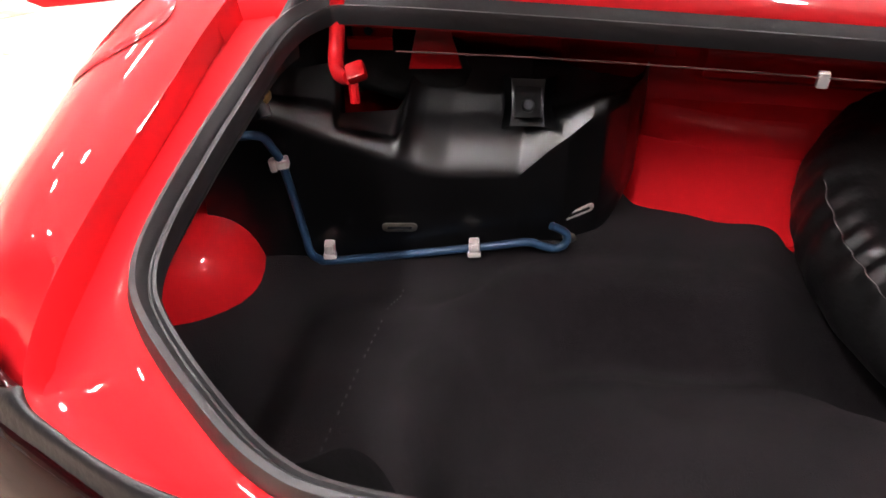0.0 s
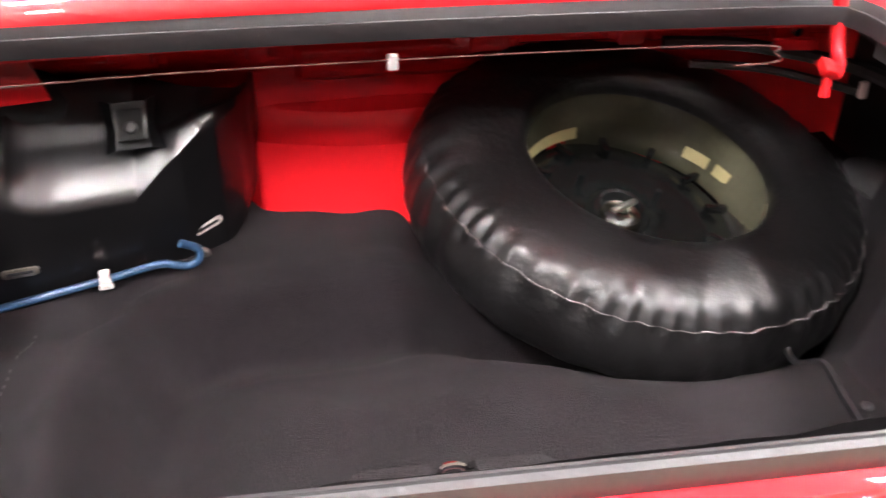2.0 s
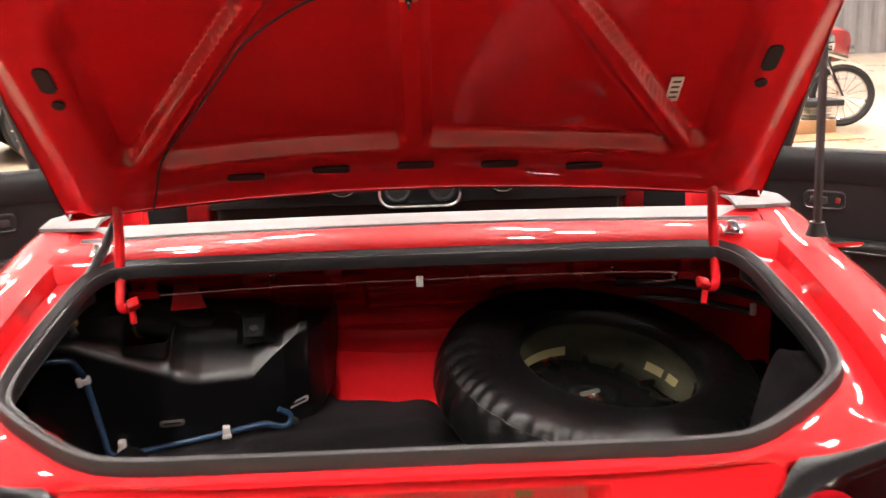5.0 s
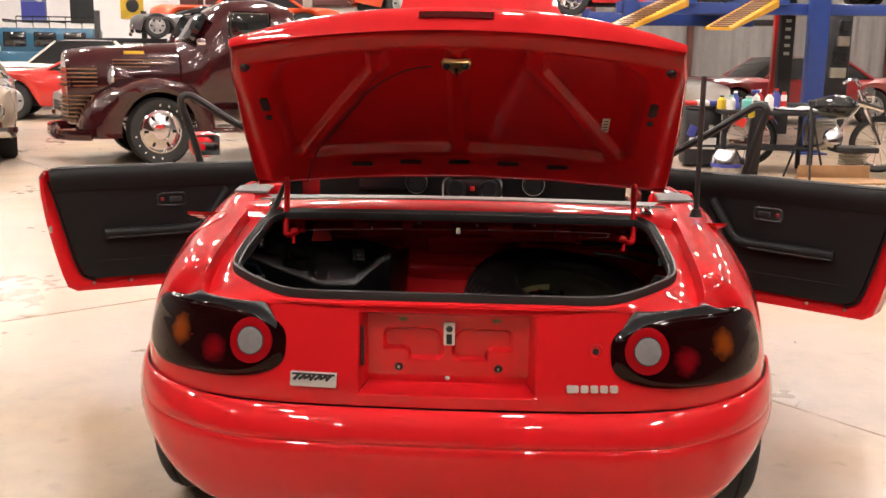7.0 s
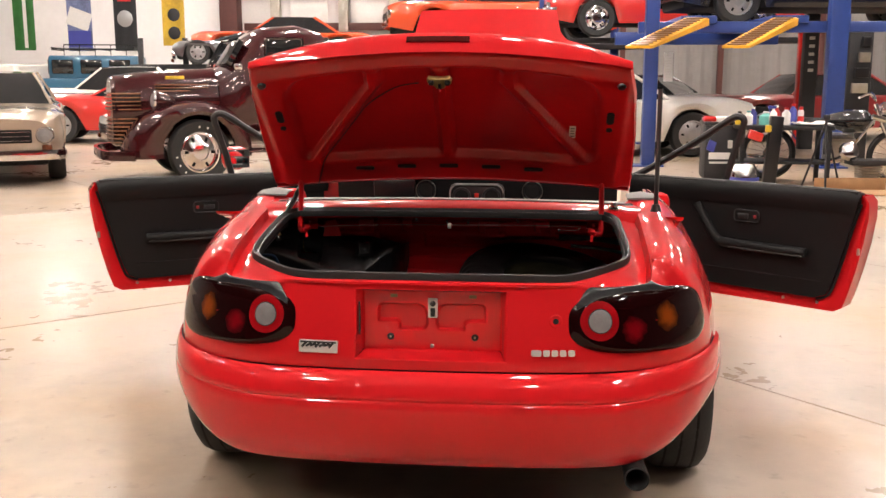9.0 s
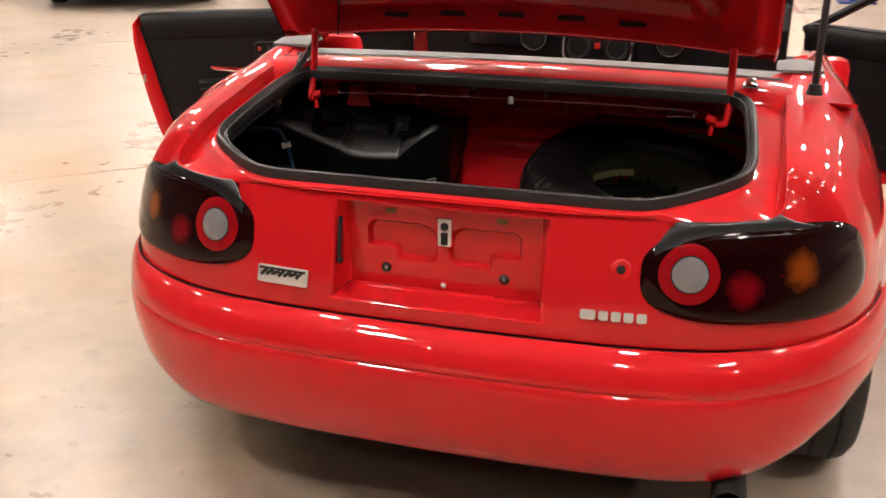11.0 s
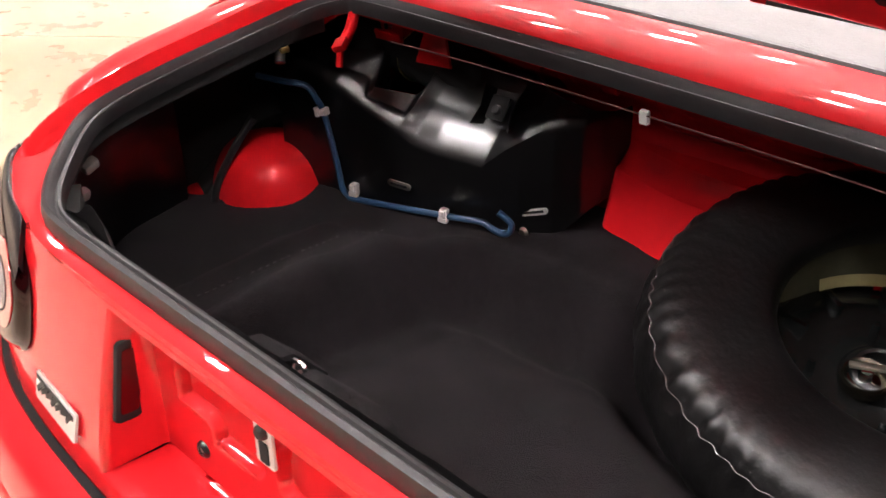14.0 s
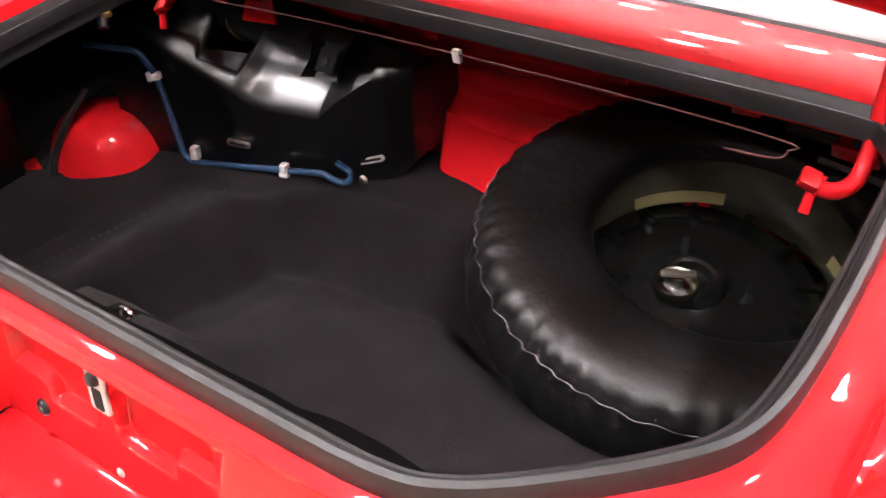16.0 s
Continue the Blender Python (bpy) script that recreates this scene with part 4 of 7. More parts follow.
# left wheel housing dome and panels
dome = []
for a in np.linspace(0, math.pi / 2, 14):
    dome.append([(-0.690 + 0.104 * math.cos(a) ** 0.6 * math.cos(b), 0.592 + 0.102 * math.cos(a) ** 0.6 * math.sin(b), 0.45 + 0.134 * math.sin(a) ** 0.8) for b in np.linspace(-math.pi, math.pi, 32)])
part("wheel_housing_dome", grid(dome), RED, car, "rounded glossy red suspension dome")
part("wheel_housing_flange", box(0.10, 0.14, 0.07, (-0.755, 0.53, 0.462), 0.025, (0, 14, 0)), RED, car)
part("drain_hose", tube(smooth_line([(-0.655, 0.545, 0.640), (-0.660, 0.535, 0.625), (-0.672, 0.515, 0.592), (-0.690, 0.498, 0.548), (-0.700, 0.488, 0.515), (-0.706, 0.484, 0.475)], 6), 0.0065, 10), RUBBER, car, "black drain hose in front of the dome")
part("side_trim_fold", grid([[(inner_x(y, -1) + 0.02 + 0.015 * math.sin(6 * y + z * 9), y, z) for y in np.linspace(0.13, 0.46, 16)] for z in np.linspace(0.44, 0.70, 12)]), PLASTIC, car, "black side lining")
for k, (y, z) in enumerate(((0.17, 0.665), (0.155, 0.63), (0.20, 0.69))):
    part("lamp_connector", box(0.014, 0.024, 0.016, (-0.545 - 0.012 * k, y + 0.03, z), 0.004, (10 * k, 20, 15)), STICKER, car, "pale tail lamp wiring connector")

# moulded cover over the filler pipe

def cover_face(x):
    """y of the cover's lower wall."""
    return float(np.interp(x, [-0.66, -0.59, -0.45, -0.30, -0.245, -0.205, -0.180, -0.168, -0.160, -0.155], [0.600, 0.618, 0.655, 0.694, 0.714, 0.742, 0.775, 0.81, 0.87, 0.97]))


def fold_z(x):
    return float(np.interp(x, [-0.66, -0.575, -0.50, -0.44, -0.415, -0.385, -0.30, -0.265, -0.22, -0.165], [0.735, 0.708, 0.672, 0.645, 0.630, 0.624, 0.622, 0.655, 0.690, 0.700]))


def top_z(x):
    z = float(np.interp(x, [-0.66, -0.60, -0.520, -0.512, -0.506, -0.447, -0.440, -0.434, -0.28, -0.21, -0.165, -0.155], [0.742, 0.744, 0.744, 0.738, 0.696, 0.690, 0.700, 0.740, 0.734, 0.724, 0.705, 0.69]))
    return z


rows = []
for x in np.linspace(-0.655, -0.155, 230):
    yf, zf_, zt = cover_face(x), fold_z(x), max(top_z(x), fold_z(x) + 0.006)
    low = 0.478 + 0.05 * float(step(-0.40, -0.18, x)) + 0.05 * float(step(-0.20, -0.155, x))
    r = []
    for v in np.linspace(0, 1, 26):
        z = lerp(low, zf_, v)
        r.append((x, yf + 0.005 * (1 - v) * float(step(0, 0.15, v)) - 0.004 * math.sin(v * 3.1), z))
    back = 0.85 * (zt - zf_) + 0.012
    for v in np.linspace(0.08, 1, 26):
        s = v ** 0.9
        r.append((x, yf + back * s - 0.007 * math.exp(-((x + 0.436) / 0.007) ** 2) * math.sin(math.pi * s), lerp(zf_, zt, s) + 0.005 * math.sin(math.pi * min(1, v * 2.2)) * (v < 0.45)))
    r.append((x, yf + back + 0.008, zt - 0.004))
    r.append((x, yf + back + 0.010, zt - 0.05))
    rows.append(r)
cover = thing("filler_cover", "black moulded plastic cover over the filler pipe", "cover")
part("shell", grid(rows), PLASTIC, cover, "black satin moulded shell with a notched top")
# a dark tube added behind the notch, standing in for the shade there
part("notch_darkener", tube(smooth_line([(-0.60, 0.74, 0.755), (-0.50, 0.765, 0.735), (-0.40, 0.79, 0.69), (-0.34, 0.80, 0.60)], 5), 0.048, 14), DARK, cover, "dark tube added to blacken the notch")
part("pipe_clamp", tube([Vector((-0.492, 0.768, 0.732)) + 0.050 * (math.cos(a) * Vector((0.26, 0.90, 0.35)) + math.sin(a) * Vector((0.1, -0.38, 0.92))) for a in np.linspace(0, 2 * math.pi, 24)], 0.003, 6), BRASS, cover, "yellow zinc hose clamp")
# bracket pocket with bolt
mB = pose(-0.296, 0.722, 0.700, 52, 0, 8)
part("bracket_pocket", grid([[(-0.030, -0.030, 0.014), (-0.026, 0.0, 0.010), (-0.030, 0.034, 0.012)], [(-0.020, -0.022, -0.006), (-0.018, 0.0, -0.010), (-0.020, 0.034, -0.008)], [(0.020, -0.022, -0.006), (0.018, 0.0, -0.010), (0.020, 0.034, -0.008)], [(0.036, -0.030, 0.014), (0.026, 0.0, 0.010), (0.032, 0.034, 0.012)]]), PLASTIC, cover).matrix_world = mB
part("pocket_plate", box(0.030, 0.036, 0.004, (0, 0.004, 0.004), 0.001), DARK, cover).matrix_world = mB
part("bolt", lathe([(0, 0.012), (0.006, 0.011), (0.008, 0.006), (0.010, 0.0055)], 10), BENCH_BLACK, cover).matrix_world = mB
for x, z, a, m_ in ((-0.435, 0.560, 2, STEEL), (-0.228, 0.560, -12, GLINT_TIN)):
    slot_m = pose(x, cover_face(x) - 0.006 + (0.010 if x > -0.3 else 0), z, 90, a, 14 if x < -0.3 else 32)
    st_ = part("metal_slot", prism(rounded(0.042, 0.011, 0.005), 0.003, slot_m, 0.001), m_, cover, "bright metal slot in the cover")
    part("slot_groove", prism(rounded(0.030, 0.004, 0.0018), 0.0034, slot_m), BENCH_BLACK, st_)
for x in (-0.436, -0.235):
    part("push_fastener", lathe([(0, 0.006), (0.006, 0.005), (0.009, 0.0)], 12, pose(x, cover_face(x) - 0.004, 0.505 + (0.022 if x > -0.3 else 0), 90)), STEEL, cover, "small fastener")
rod = thing("jack_rod", "blue painted steel jack handle clipped to the cover", "tool")
rod_pts = [(-0.655, 0.560, 0.706), (-0.610, 0.575, 0.704), (-0.577, 0.594, 0.700), (-0.566, 0.602, 0.682), (-0.558, 0.612, 0.650), (-0.545, 0.622, 0.560), (-0.540, 0.624, 0.528), (-0.530, 0.628, 0.516), (-0.510, 0.632, 0.514),
           (-0.345, 0.662, 0.535), (-0.285, 0.676, 0.542), (-0.266, 0.678, 0.538), (-0.250, 0.684, 0.532), (-0.238, 0.688, 0.538), (-0.238, 0.690, 0.552), (-0.256, 0.682, 0.566)]
part("bar", tube(smooth_line(rod_pts, 5), 0.0050, 12), BLUE_ROD, rod)
for x, y, z, a in ((-0.345, 0.660, 0.537, 0), (-0.517, 0.630, 0.531, 0), (-0.562, 0.610, 0.658, 80)):
    c = part("clip", box(0.013, 0.013, 0.022, (0, 0, 0), 0.0025), WHITE_CLIP, rod, "white nylon clip")
    part("clip_tongue", box(0.008, 0.006, 0.010, (0.0, -0.007, 0.005), 0.0015), WHITE_CLIP, c)
    part("clip_jaw", box(0.016, 0.009, 0.008, (0.0, -0.003, -0.007), 0.002), WHITE_CLIP, c)
    c.matrix_world = pose(x, y, z, 0, a, 12)

# ---- spare wheel in its cover ----
SP_N = Vector((0.144, -0.205, 1.0)).normalized()
SP_C = Vector((0.322, 0.712, 0.613))
ex = Vector((1, 0, 0))
ex = (ex - SP_N * ex.dot(SP_N)).normalized()
SP_M = Matrix((ex, SP_N.cross(ex), SP_N)).transposed().to_4x4()
SP_M.translation = SP_C
spare = thing("spare_wheel", "space-saver spare wheel wrapped in a wrinkled black vinyl cover", "spare wheel", m=SP_M @ Matrix.Diagonal((1.065, 1.04, 1.0, 1.0)))


def fold(a, r, h):
    """The wrinkles that the elastic pulls into the cover round its seam."""
    w = 0.0
    band = math.exp(-((h - 0.004) / 0.016) ** 2) * (r > 0.2)
    w += 0.0030 * band * math.sin(a * 57 + 2.5 * math.sin(a * 7)) * (0.35 + 0.65 * abs(noise.noise((a * 4, 1.0, 7.0)))) * 1.6
    low = float(1 - step(-0.02, 0.0, h)) * (r > 0.2)
    w += 0.0034 * low * math.sin(a * 33 + 3 * math.sin(a * 4) + h * 30) * (0.3 + 0.9 * abs(noise.noise((a * 5, 3.0, 2.0))))
    top = float(step(0.015, 0.025, h)) * (r > 0.19)
    w += 0.0016 * top * noise.noise((a * 9, r * 40, 5))
    return w


def cover_rows(profile, n=420):
    fine = smooth_line([(r, h, 0) for r, h in profile], 3)
    rows_ = []
    for i in range(n):
        a = 2 * math.pi * i / n
        rows_.append([((q.x + fold(a, q.x, q.y)) * math.cos(a) + 0.012 * float(1 - step(0.15, 0.20, q.x)), (q.x + fold(a, q.x, q.y)) * math.sin(a) + 0.014 * float(1 - step(0.15, 0.20, q.x)), q.y + 0.4 * fold(a, q.x, q.y)) for q in fine])
    return rows_


COVER = [(0.150, -0.010), (0.153, 0.004), (0.160, 0.015), (0.174, 0.023), (0.190, 0.027), (0.208, 0.029), (0.226, 0.028), (0.243, 0.023), (0.255, 0.015), (0.262, 0.006), (0.266, 0.0),
         (0.271, -0.012), (0.277, -0.030), (0.280, -0.052), (0.277, -0.074), (0.266, -0.090), (0.235, -0.098)]
cv = part("cover", grid(cover_rows(COVER), close_u=True), VINYL, spare, "wrinkled black vinyl cover")
seam_pts = [((0.2672 + fold(a, 0.266, 0.0)) * math.cos(a), (0.2672 + fold(a, 0.266, 0.0)) * math.sin(a), 0.4 * fold(a, 0.266, 0.0) + 0.001 * math.sin(23 * a)) for a in np.linspace(math.pi, 2.05 * math.pi, 420)]
part("seam", tube(seam_pts, 0.0005, 5), THREAD, cv, "pale stitched seam")
SHIFT = pose(0.004, 0.004, -0.016)
part("rim", lathe([(0.178, 0.006), (0.177, 0.012), (0.174, 0.0155), (0.170, 0.0155), (0.1665, 0.011), (0.1645, 0.002), (0.162, -0.006), (0.1615, -0.012), (0.160, -0.022), (0.156, -0.036), (0.150, -0.050), (0.149, -0.070), (0.152, -0.080)], 64, SHIFT), OLIVE, spare, "dull olive steel rim barrel")
disc = part("disc", lathe([(0.150, -0.052), (0.140, -0.050), (0.128, -0.044), (0.105, -0.040), (0.085, -0.046), (0.060, -0.050), (0.042, -0.042), (0.036, -0.030), (0.028, -0.026), (0.024, -0.028), (0.022, -0.040), (0.0, -0.044)], 64, SHIFT @ pose(-0.018, -0.012, -0.014)), WHEELBLACK, spare, "satin black wheel disc")
for k in range(12):
    a = 2 * math.pi * k / 12
    part("vent_rib", box(0.030, 0.010, 0.012, (0.118 * math.cos(a), 0.118 * math.sin(a), -0.066), 0.003, (0, 0, math.degrees(a))), WHEELBLACK, disc)
part("hub_ring", lathe([(0.027, -0.036), (0.026, -0.026), (0.0235, -0.0225), (0.020, -0.025), (0.017, -0.032), (0.0, -0.034)], 32, SHIFT @ pose(-0.026, -0.036, -0.012)), HUB_STEEL, disc, "bright hub ring")
for k in range(4):
    a = 2 * math.pi * k / 4 + 0.5
    part("lug_stud", lathe([(0, -0.030), (0.004, -0.031), (0.005, -0.048)], 10, SHIFT @ pose(0.070 * math.cos(a) - 0.018, 0.070 * math.sin(a) - 0.012, -0.014)), WHEELBLACK, disc)
part("wing_nut", lathe([(0, -0.020), (0.006, -0.020), (0.0075, -0.023), (0.008, -0.034)], 6, SHIFT @ pose(-0.026, -0.036, -0.010)), CHROME, disc)
part("nut_bar", box(0.040, 0.008, 0.006, (-0.022, -0.032, -0.038), 0.002, (0, 0, 30)), STEEL, disc)
for a0, a1, mt, r, lab in ((108, 152, CREAM, 0.1535, "faded yellow warning label"), (114, 126, LENS_RED, 0.1520, "red corner of the warning label"), (22, 32, CREAM, 0.1535, "small yellow label"), (36, 50, CREAM, 0.1535, "small yellow label")):
    rows = []
    for a in np.linspace(radians(a0), radians(a1), 10):
        h0, h1 = (-0.050, -0.066) if mt is CREAM else (-0.067, -0.074)
        rows.append([((r + 0.30 * (h - h0)) * math.cos(a) + 0.01, (r + 0.30 * (h - h0)) * math.sin(a) - 0.008, h) for h in (h0, (h0 + h1) / 2, h1)])
    part("label", grid(rows), mt, spare, lab)
strap = smooth_line([(0.412, 0.495, 0.535), (0.418, 0.470, 0.518)] + [(x, y, floor_z(x, y) + 0.005) for x, y in ((0.422, 0.44), (0.428, 0.40), (0.427, 0.350), (0.424, 0.29), (0.421, 0.21))], 6)
single("tie_down_strap", sweep(strap, [(-0.0038, -0.002), (0.0038, -0.002), (0.003, 0.003), (-0.003, 0.003)]), RUBBER, "black webbing strap from the spare wheel over the carpet", "strap")
part("carpet_fastener", lathe([(0, 0.004), (0.004, 0.0036), (0.006, 0.002), (0.007, 0.0)], 14, pose(0.446, 0.337, floor_z(0.446, 0.337) + 0.002)), BENCH_BLACK, car, "round black carpet fastener")

# ---- rear lamps ----


def skin_v(i, v, off):
    p = side_point(i, v)
    du = side_point(min(i + 0.3, NS - 1), v) - side_point(max(i - 0.3, 0), v)
    dv = side_point(i, min(v + 0.02, 1)) - side_point(i, max(v - 0.02, 0))
    n = du.cross(dv).normalized()
    n = -n if n.x * 0.6 - n.y * 0.6 + n.z * 0.5 < 0 else n
    return p + n * off


def lamp_outline(n=80):
    """Outline in (station, height): round at the inner end, blunter outside."""
    i0, i1 = LAMP_I
    out = []
    for k in range(n):
        a = 2 * math.pi * k / n
        c, s_ = math.cos(a), math.sin(a)
        p = 3.2
        x = math.copysign(abs(c) ** (2 / p), c)
        z = math.copysign(abs(s_) ** (2 / p), s_)
        out.append((lerp(i0, i1, 0.5 + 0.5 * x), lerp(LZ0, LZ1, 0.5 + 0.5 * z)))
    return out


def lens(i, z, off):
    """The lamp's face: follows the body's corner and leans in towards its top."""
    off *= 1 - 0.6 * float(step(22, 36, i))
    q = skin(i, min(z, 0.655))
    t = side_point(i + 0.6, 0.6) - side_point(i - 0.6, 0.6)
    n = Vector((t.y, -t.x, 0)).normalized()
    d = max(0.0, z - 0.655)
    q = q + n * (off - 0.20 * d - 4.0 * d * d)
    return Vector((q.x, q.y, z + 0.25 * off))


def lamp_shell(sgn, off, nr=12):
    ol = lamp_outline(96)
    ic, zc = (LAMP_I[0] + LAMP_I[1]) / 2, (LZ0 + LZ1) / 2
    rows_ = []
    for f in list(np.linspace(0.02, 0.86, nr)) + [0.90, 0.94, 0.97, 0.99, 1.0]:
        rows_.append([lens(ic + (i - ic) * f, zc + (z - zc) * f, off - 0.011 * float(step(0.88, 1.0, f)) ** 2) for i, z in ol])
    rows_.append([lens(i, z, -0.020) for i, z in ol])
    return grid([[(sgn * q.x, q.y, q.z) for q in r_] for r_ in rows_], close_v=True)


def on_lamp(sgn, ci, cz, rx, rz, off, p=2.0, n=40, dome_h=0.0, nr=5):
    """A round or oval patch lying on the lamp at station ci and height cz; sizes in metres."""
    ds = 0.5 * (lens(ci + 1, cz, 0) - lens(ci - 1, cz, 0)).length
    rows_ = []
    for f in np.linspace(0.02, 1, nr):
        r_ = []
        for k in range(n):
            a = 2 * math.pi * k / n
            x = math.copysign(abs(math.cos(a)) ** (2 / p), math.cos(a)) * rx * f / ds
            z = math.copysign(abs(math.sin(a)) ** (2 / p), math.sin(a)) * rz * f
            q = lens(ci + x, cz + z, off + dome_h * (1 - f * f))
            r_.append((sgn * q.x, q.y, q.z))
        rows_.append(r_)
    skirt = []
    for k in range(n):
        a = 2 * math.pi * k / n
        x = math.copysign(abs(math.cos(a)) ** (2 / p), math.cos(a)) * rx * 1.01 / ds
        q = lens(ci + x, cz + math.copysign(abs(math.sin(a)) ** (2 / p), math.sin(a)) * rz * 1.01, off - 0.006)
        skirt.append((sgn * q.x, q.y, q.z))
    rows_.append(skirt)
    return grid(rows_, close_v=True)


ir = station_x(0.456)


def lens_tint(sgn, red_at, amber_at):
    """Smoked lens plastic with a red and an amber segment moulded into it."""
    m = mat("smoked_rear_lens", (0.010, 0.0008, 0.0012), 0.06, spec=0.30)
    nt = m.node_tree
    geo = nt.nodes.new("ShaderNodeNewGeometry")
    ripple = nt.nodes.new("ShaderNodeTexNoise")
    ripple.inputs["Scale"].default_value = 55
    nt.links.new(geo.outputs["Position"], ripple.inputs["Vector"])
    colour = None
    for at, reach, tone in ((red_at, 0.054, (0.17, 0.002, 0.006)), (amber_at, 0.058, (0.21, 0.042, 0.003))):
        d = nt.nodes.new("ShaderNodeVectorMath")
        d.operation = "DISTANCE"
        d.inputs[1].default_value = (sgn * at.x, at.y, at.z)
        nt.links.new(geo.outputs["Position"], d.inputs[0])
        add = nt.nodes.new("ShaderNodeMath")
        add.operation = "MULTIPLY_ADD"
        add.inputs[1].default_value = 0.022
        nt.links.new(ripple.outputs["Fac"], add.inputs[0])
        nt.links.new(d.outputs["Value"], add.inputs[2])
        rg = nt.nodes.new("ShaderNodeMapRange")
        rg.interpolation_type = "SMOOTHSTEP"
        rg.inputs["From Min"].default_value = 0.016
        rg.inputs["From Max"].default_value = reach
        rg.inputs["To Min"].default_value = 1.0
        rg.inputs["To Max"].default_value = 0.0
        nt.links.new(add.outputs[0], rg.inputs["Value"])
        mx_ = nt.nodes.new("ShaderNodeMix")
        mx_.data_type = "RGBA"
        mx_.inputs[7].default_value = (*tone, 1)
        if colour is None:
            mx_.inputs[6].default_value = (0.010, 0.0008, 0.0012, 1)
        else:
            nt.links.new(colour, mx_.inputs[6])
        nt.links.new(rg.outputs[0], mx_.inputs[0])
        colour = mx_.outputs[2]
    nt.links.new(colour, nt.nodes["Principled BSDF"].inputs["Base Color"])
    return m


for s in (1, -1):
    tint_ = lens_tint(s, lens(ir + 5.4, 0.612, 0.015), lens(ir + 12.8, 0.640, 0.015))
    lm = part("rear_lamp", lamp_shell(s, 0.014), tint_, car, "dark smoked rear lamp with round reversing lens")
    part("red_ring", on_lamp(s, ir, 0.639, 0.0515, 0.0515, 0.0150, nr=9), LENS_RED, lm, "red ring lens")
    part("ring_edge", on_lamp(s, ir, 0.639, 0.0325, 0.0325, 0.0156, nr=8), HOLE, lm)
    part("reversing_lens", on_lamp(s, ir, 0.639, 0.0302, 0.0302, 0.0162, dome_h=0.003, nr=8), LENS_CLEAR, lm, "frosted white round lens")
    part("stop_lens", on_lamp(s, ir + 5.8, 0.614, 0.034, 0.034, 0.0144, 3.0, nr=7), tint_, lm, "dark red stop lens")
    part("indicator_lens", on_lamp(s, ir + 13.4, 0.638, 0.043, 0.032, 0.0144, 3.0, nr=8), tint_, lm, "dark amber indicator lens")
    # gasket: from the lamp's upper edge back to the shoulder, a thin wedge at its inner end
    gk = []
    ic_, ih_ = (LAMP_I[0] + LAMP_I[1]) / 2, (LAMP_I[1] - LAMP_I[0]) / 2
    for f in np.linspace(0, 1, 40):
        ib = lerp(ic_ - 0.93 * ih_, 33.0, f ** 1.15)
        zt = (LZ0 + LZ1) / 2 + (LZ1 - LZ0) / 2 * (1 - abs((ib - ic_) / ih_) ** 3.2) ** (1 / 3.2)
        low, low2 = lens(ib, zt - 0.015, 0.0140), lens(ib, zt - 0.004, 0.0130)
        hi = min((side_point(k_, 0.0) for k_ in np.linspace(12, 30, 90)), key=lambda q_: (q_.xy - low2.xy).length) + Vector((0, 0, 0.003))
        hi = hi.lerp(low2, float(step(0.82, 1.0, f)) + 0.9 * float(1 - step(0.0, 0.16, f)))
        bulge = 0.007 * float(step(0, 0.2, f) * (1 - step(0.75, 1.0, f)))
        r_ = [low, low2]
        for u in np.linspace(0.15, 0.88, 7):
            r_.append(low2.lerp(hi, u) + Vector((0, 0, bulge * math.sin(math.pi * (0.15 + 0.8 * u)))))
        r_ += [hi, hi + Vector((0, 0.003, -0.010))]
        gk.append([(s * q_.x, q_.y, q_.z) for q_ in r_])
    part("lamp_gasket", grid(gk), GASKET, lm, "dark rubber gasket hump above the lamp")

# ---- rear panel details ----
ky = RECESS_Y - 0.002
pl = part("lock_plate", prism(rounded(0.026, 0.054, 0.002), 0.003, pose(0.003, ky, 0.660, 90), 0.0008), WHITE_CLIP, car, "pale lock surround plate")
part("lock_cylinder", lathe([(0, 0.006), (0.005, 0.006), (0.007, 0.004), (0.008, 0.0)], 16, pose(0.003, ky - 0.003, 0.672, 90)), BENCH_BLACK, pl)
part("lock_slot", prism(rounded(0.013, 0.024, 0.002), 0.0012, pose(0.003, ky - 0.003, 0.648, 90)), DARK, pl)
for x, z in ((-0.114, 0.577), (0.118, 0.578)):
    b_ = part("grommet", lathe([(0.003, 0.003), (0.006, 0.005), (0.009, 0.003), (0.010, 0.0)], 14, pose(x, RECESS_Y, z, 90)), GASKET, car, "dark plate screw grommet")
    part("screw_socket", lathe([(0, 0.003), (0.005, 0.003), (0.005, 0.0045)], 10, pose(x, RECESS_Y, z, 90)), STEEL, b_)
for x in (-0.104, 0.112):
    part("plate_slot", prism(rounded(0.020, 0.009, 0.002), 0.0012, pose(x, RECESS_Y, 0.692, 90)), GRILLE_GOLD, car, "brass threaded insert")
part("drain_dimple", lathe([(0, 0.003), (0.004, 0.002), (0.006, 0)], 10, pose(0.0, RECESS_Y, 0.552, 90)), STICKER, car)
for s in (-1,):
    lamp_m = pose(s * (RECESS_X - 0.0105), RECESS_Y - 0.027, 0.634, -12, 0, 9)
    pl_ = part("plate_lamp", prism(rounded(0.034, 0.090, 0.006), 0.005, lamp_m @ pose(0, 0, 0, 90, 0, 90), 0.0015), DARK, car, "black number plate lamp in the recess wall")
    part("lamp_window", prism(rounded(0.023, 0.072, 0.004), 0.0056, lamp_m @ pose(0, 0, 0, 90, 0, 90)), DEEP_RED, pl_, "dark lamp window")
q = skin(station_x(0.338), 0.640, 0.0)
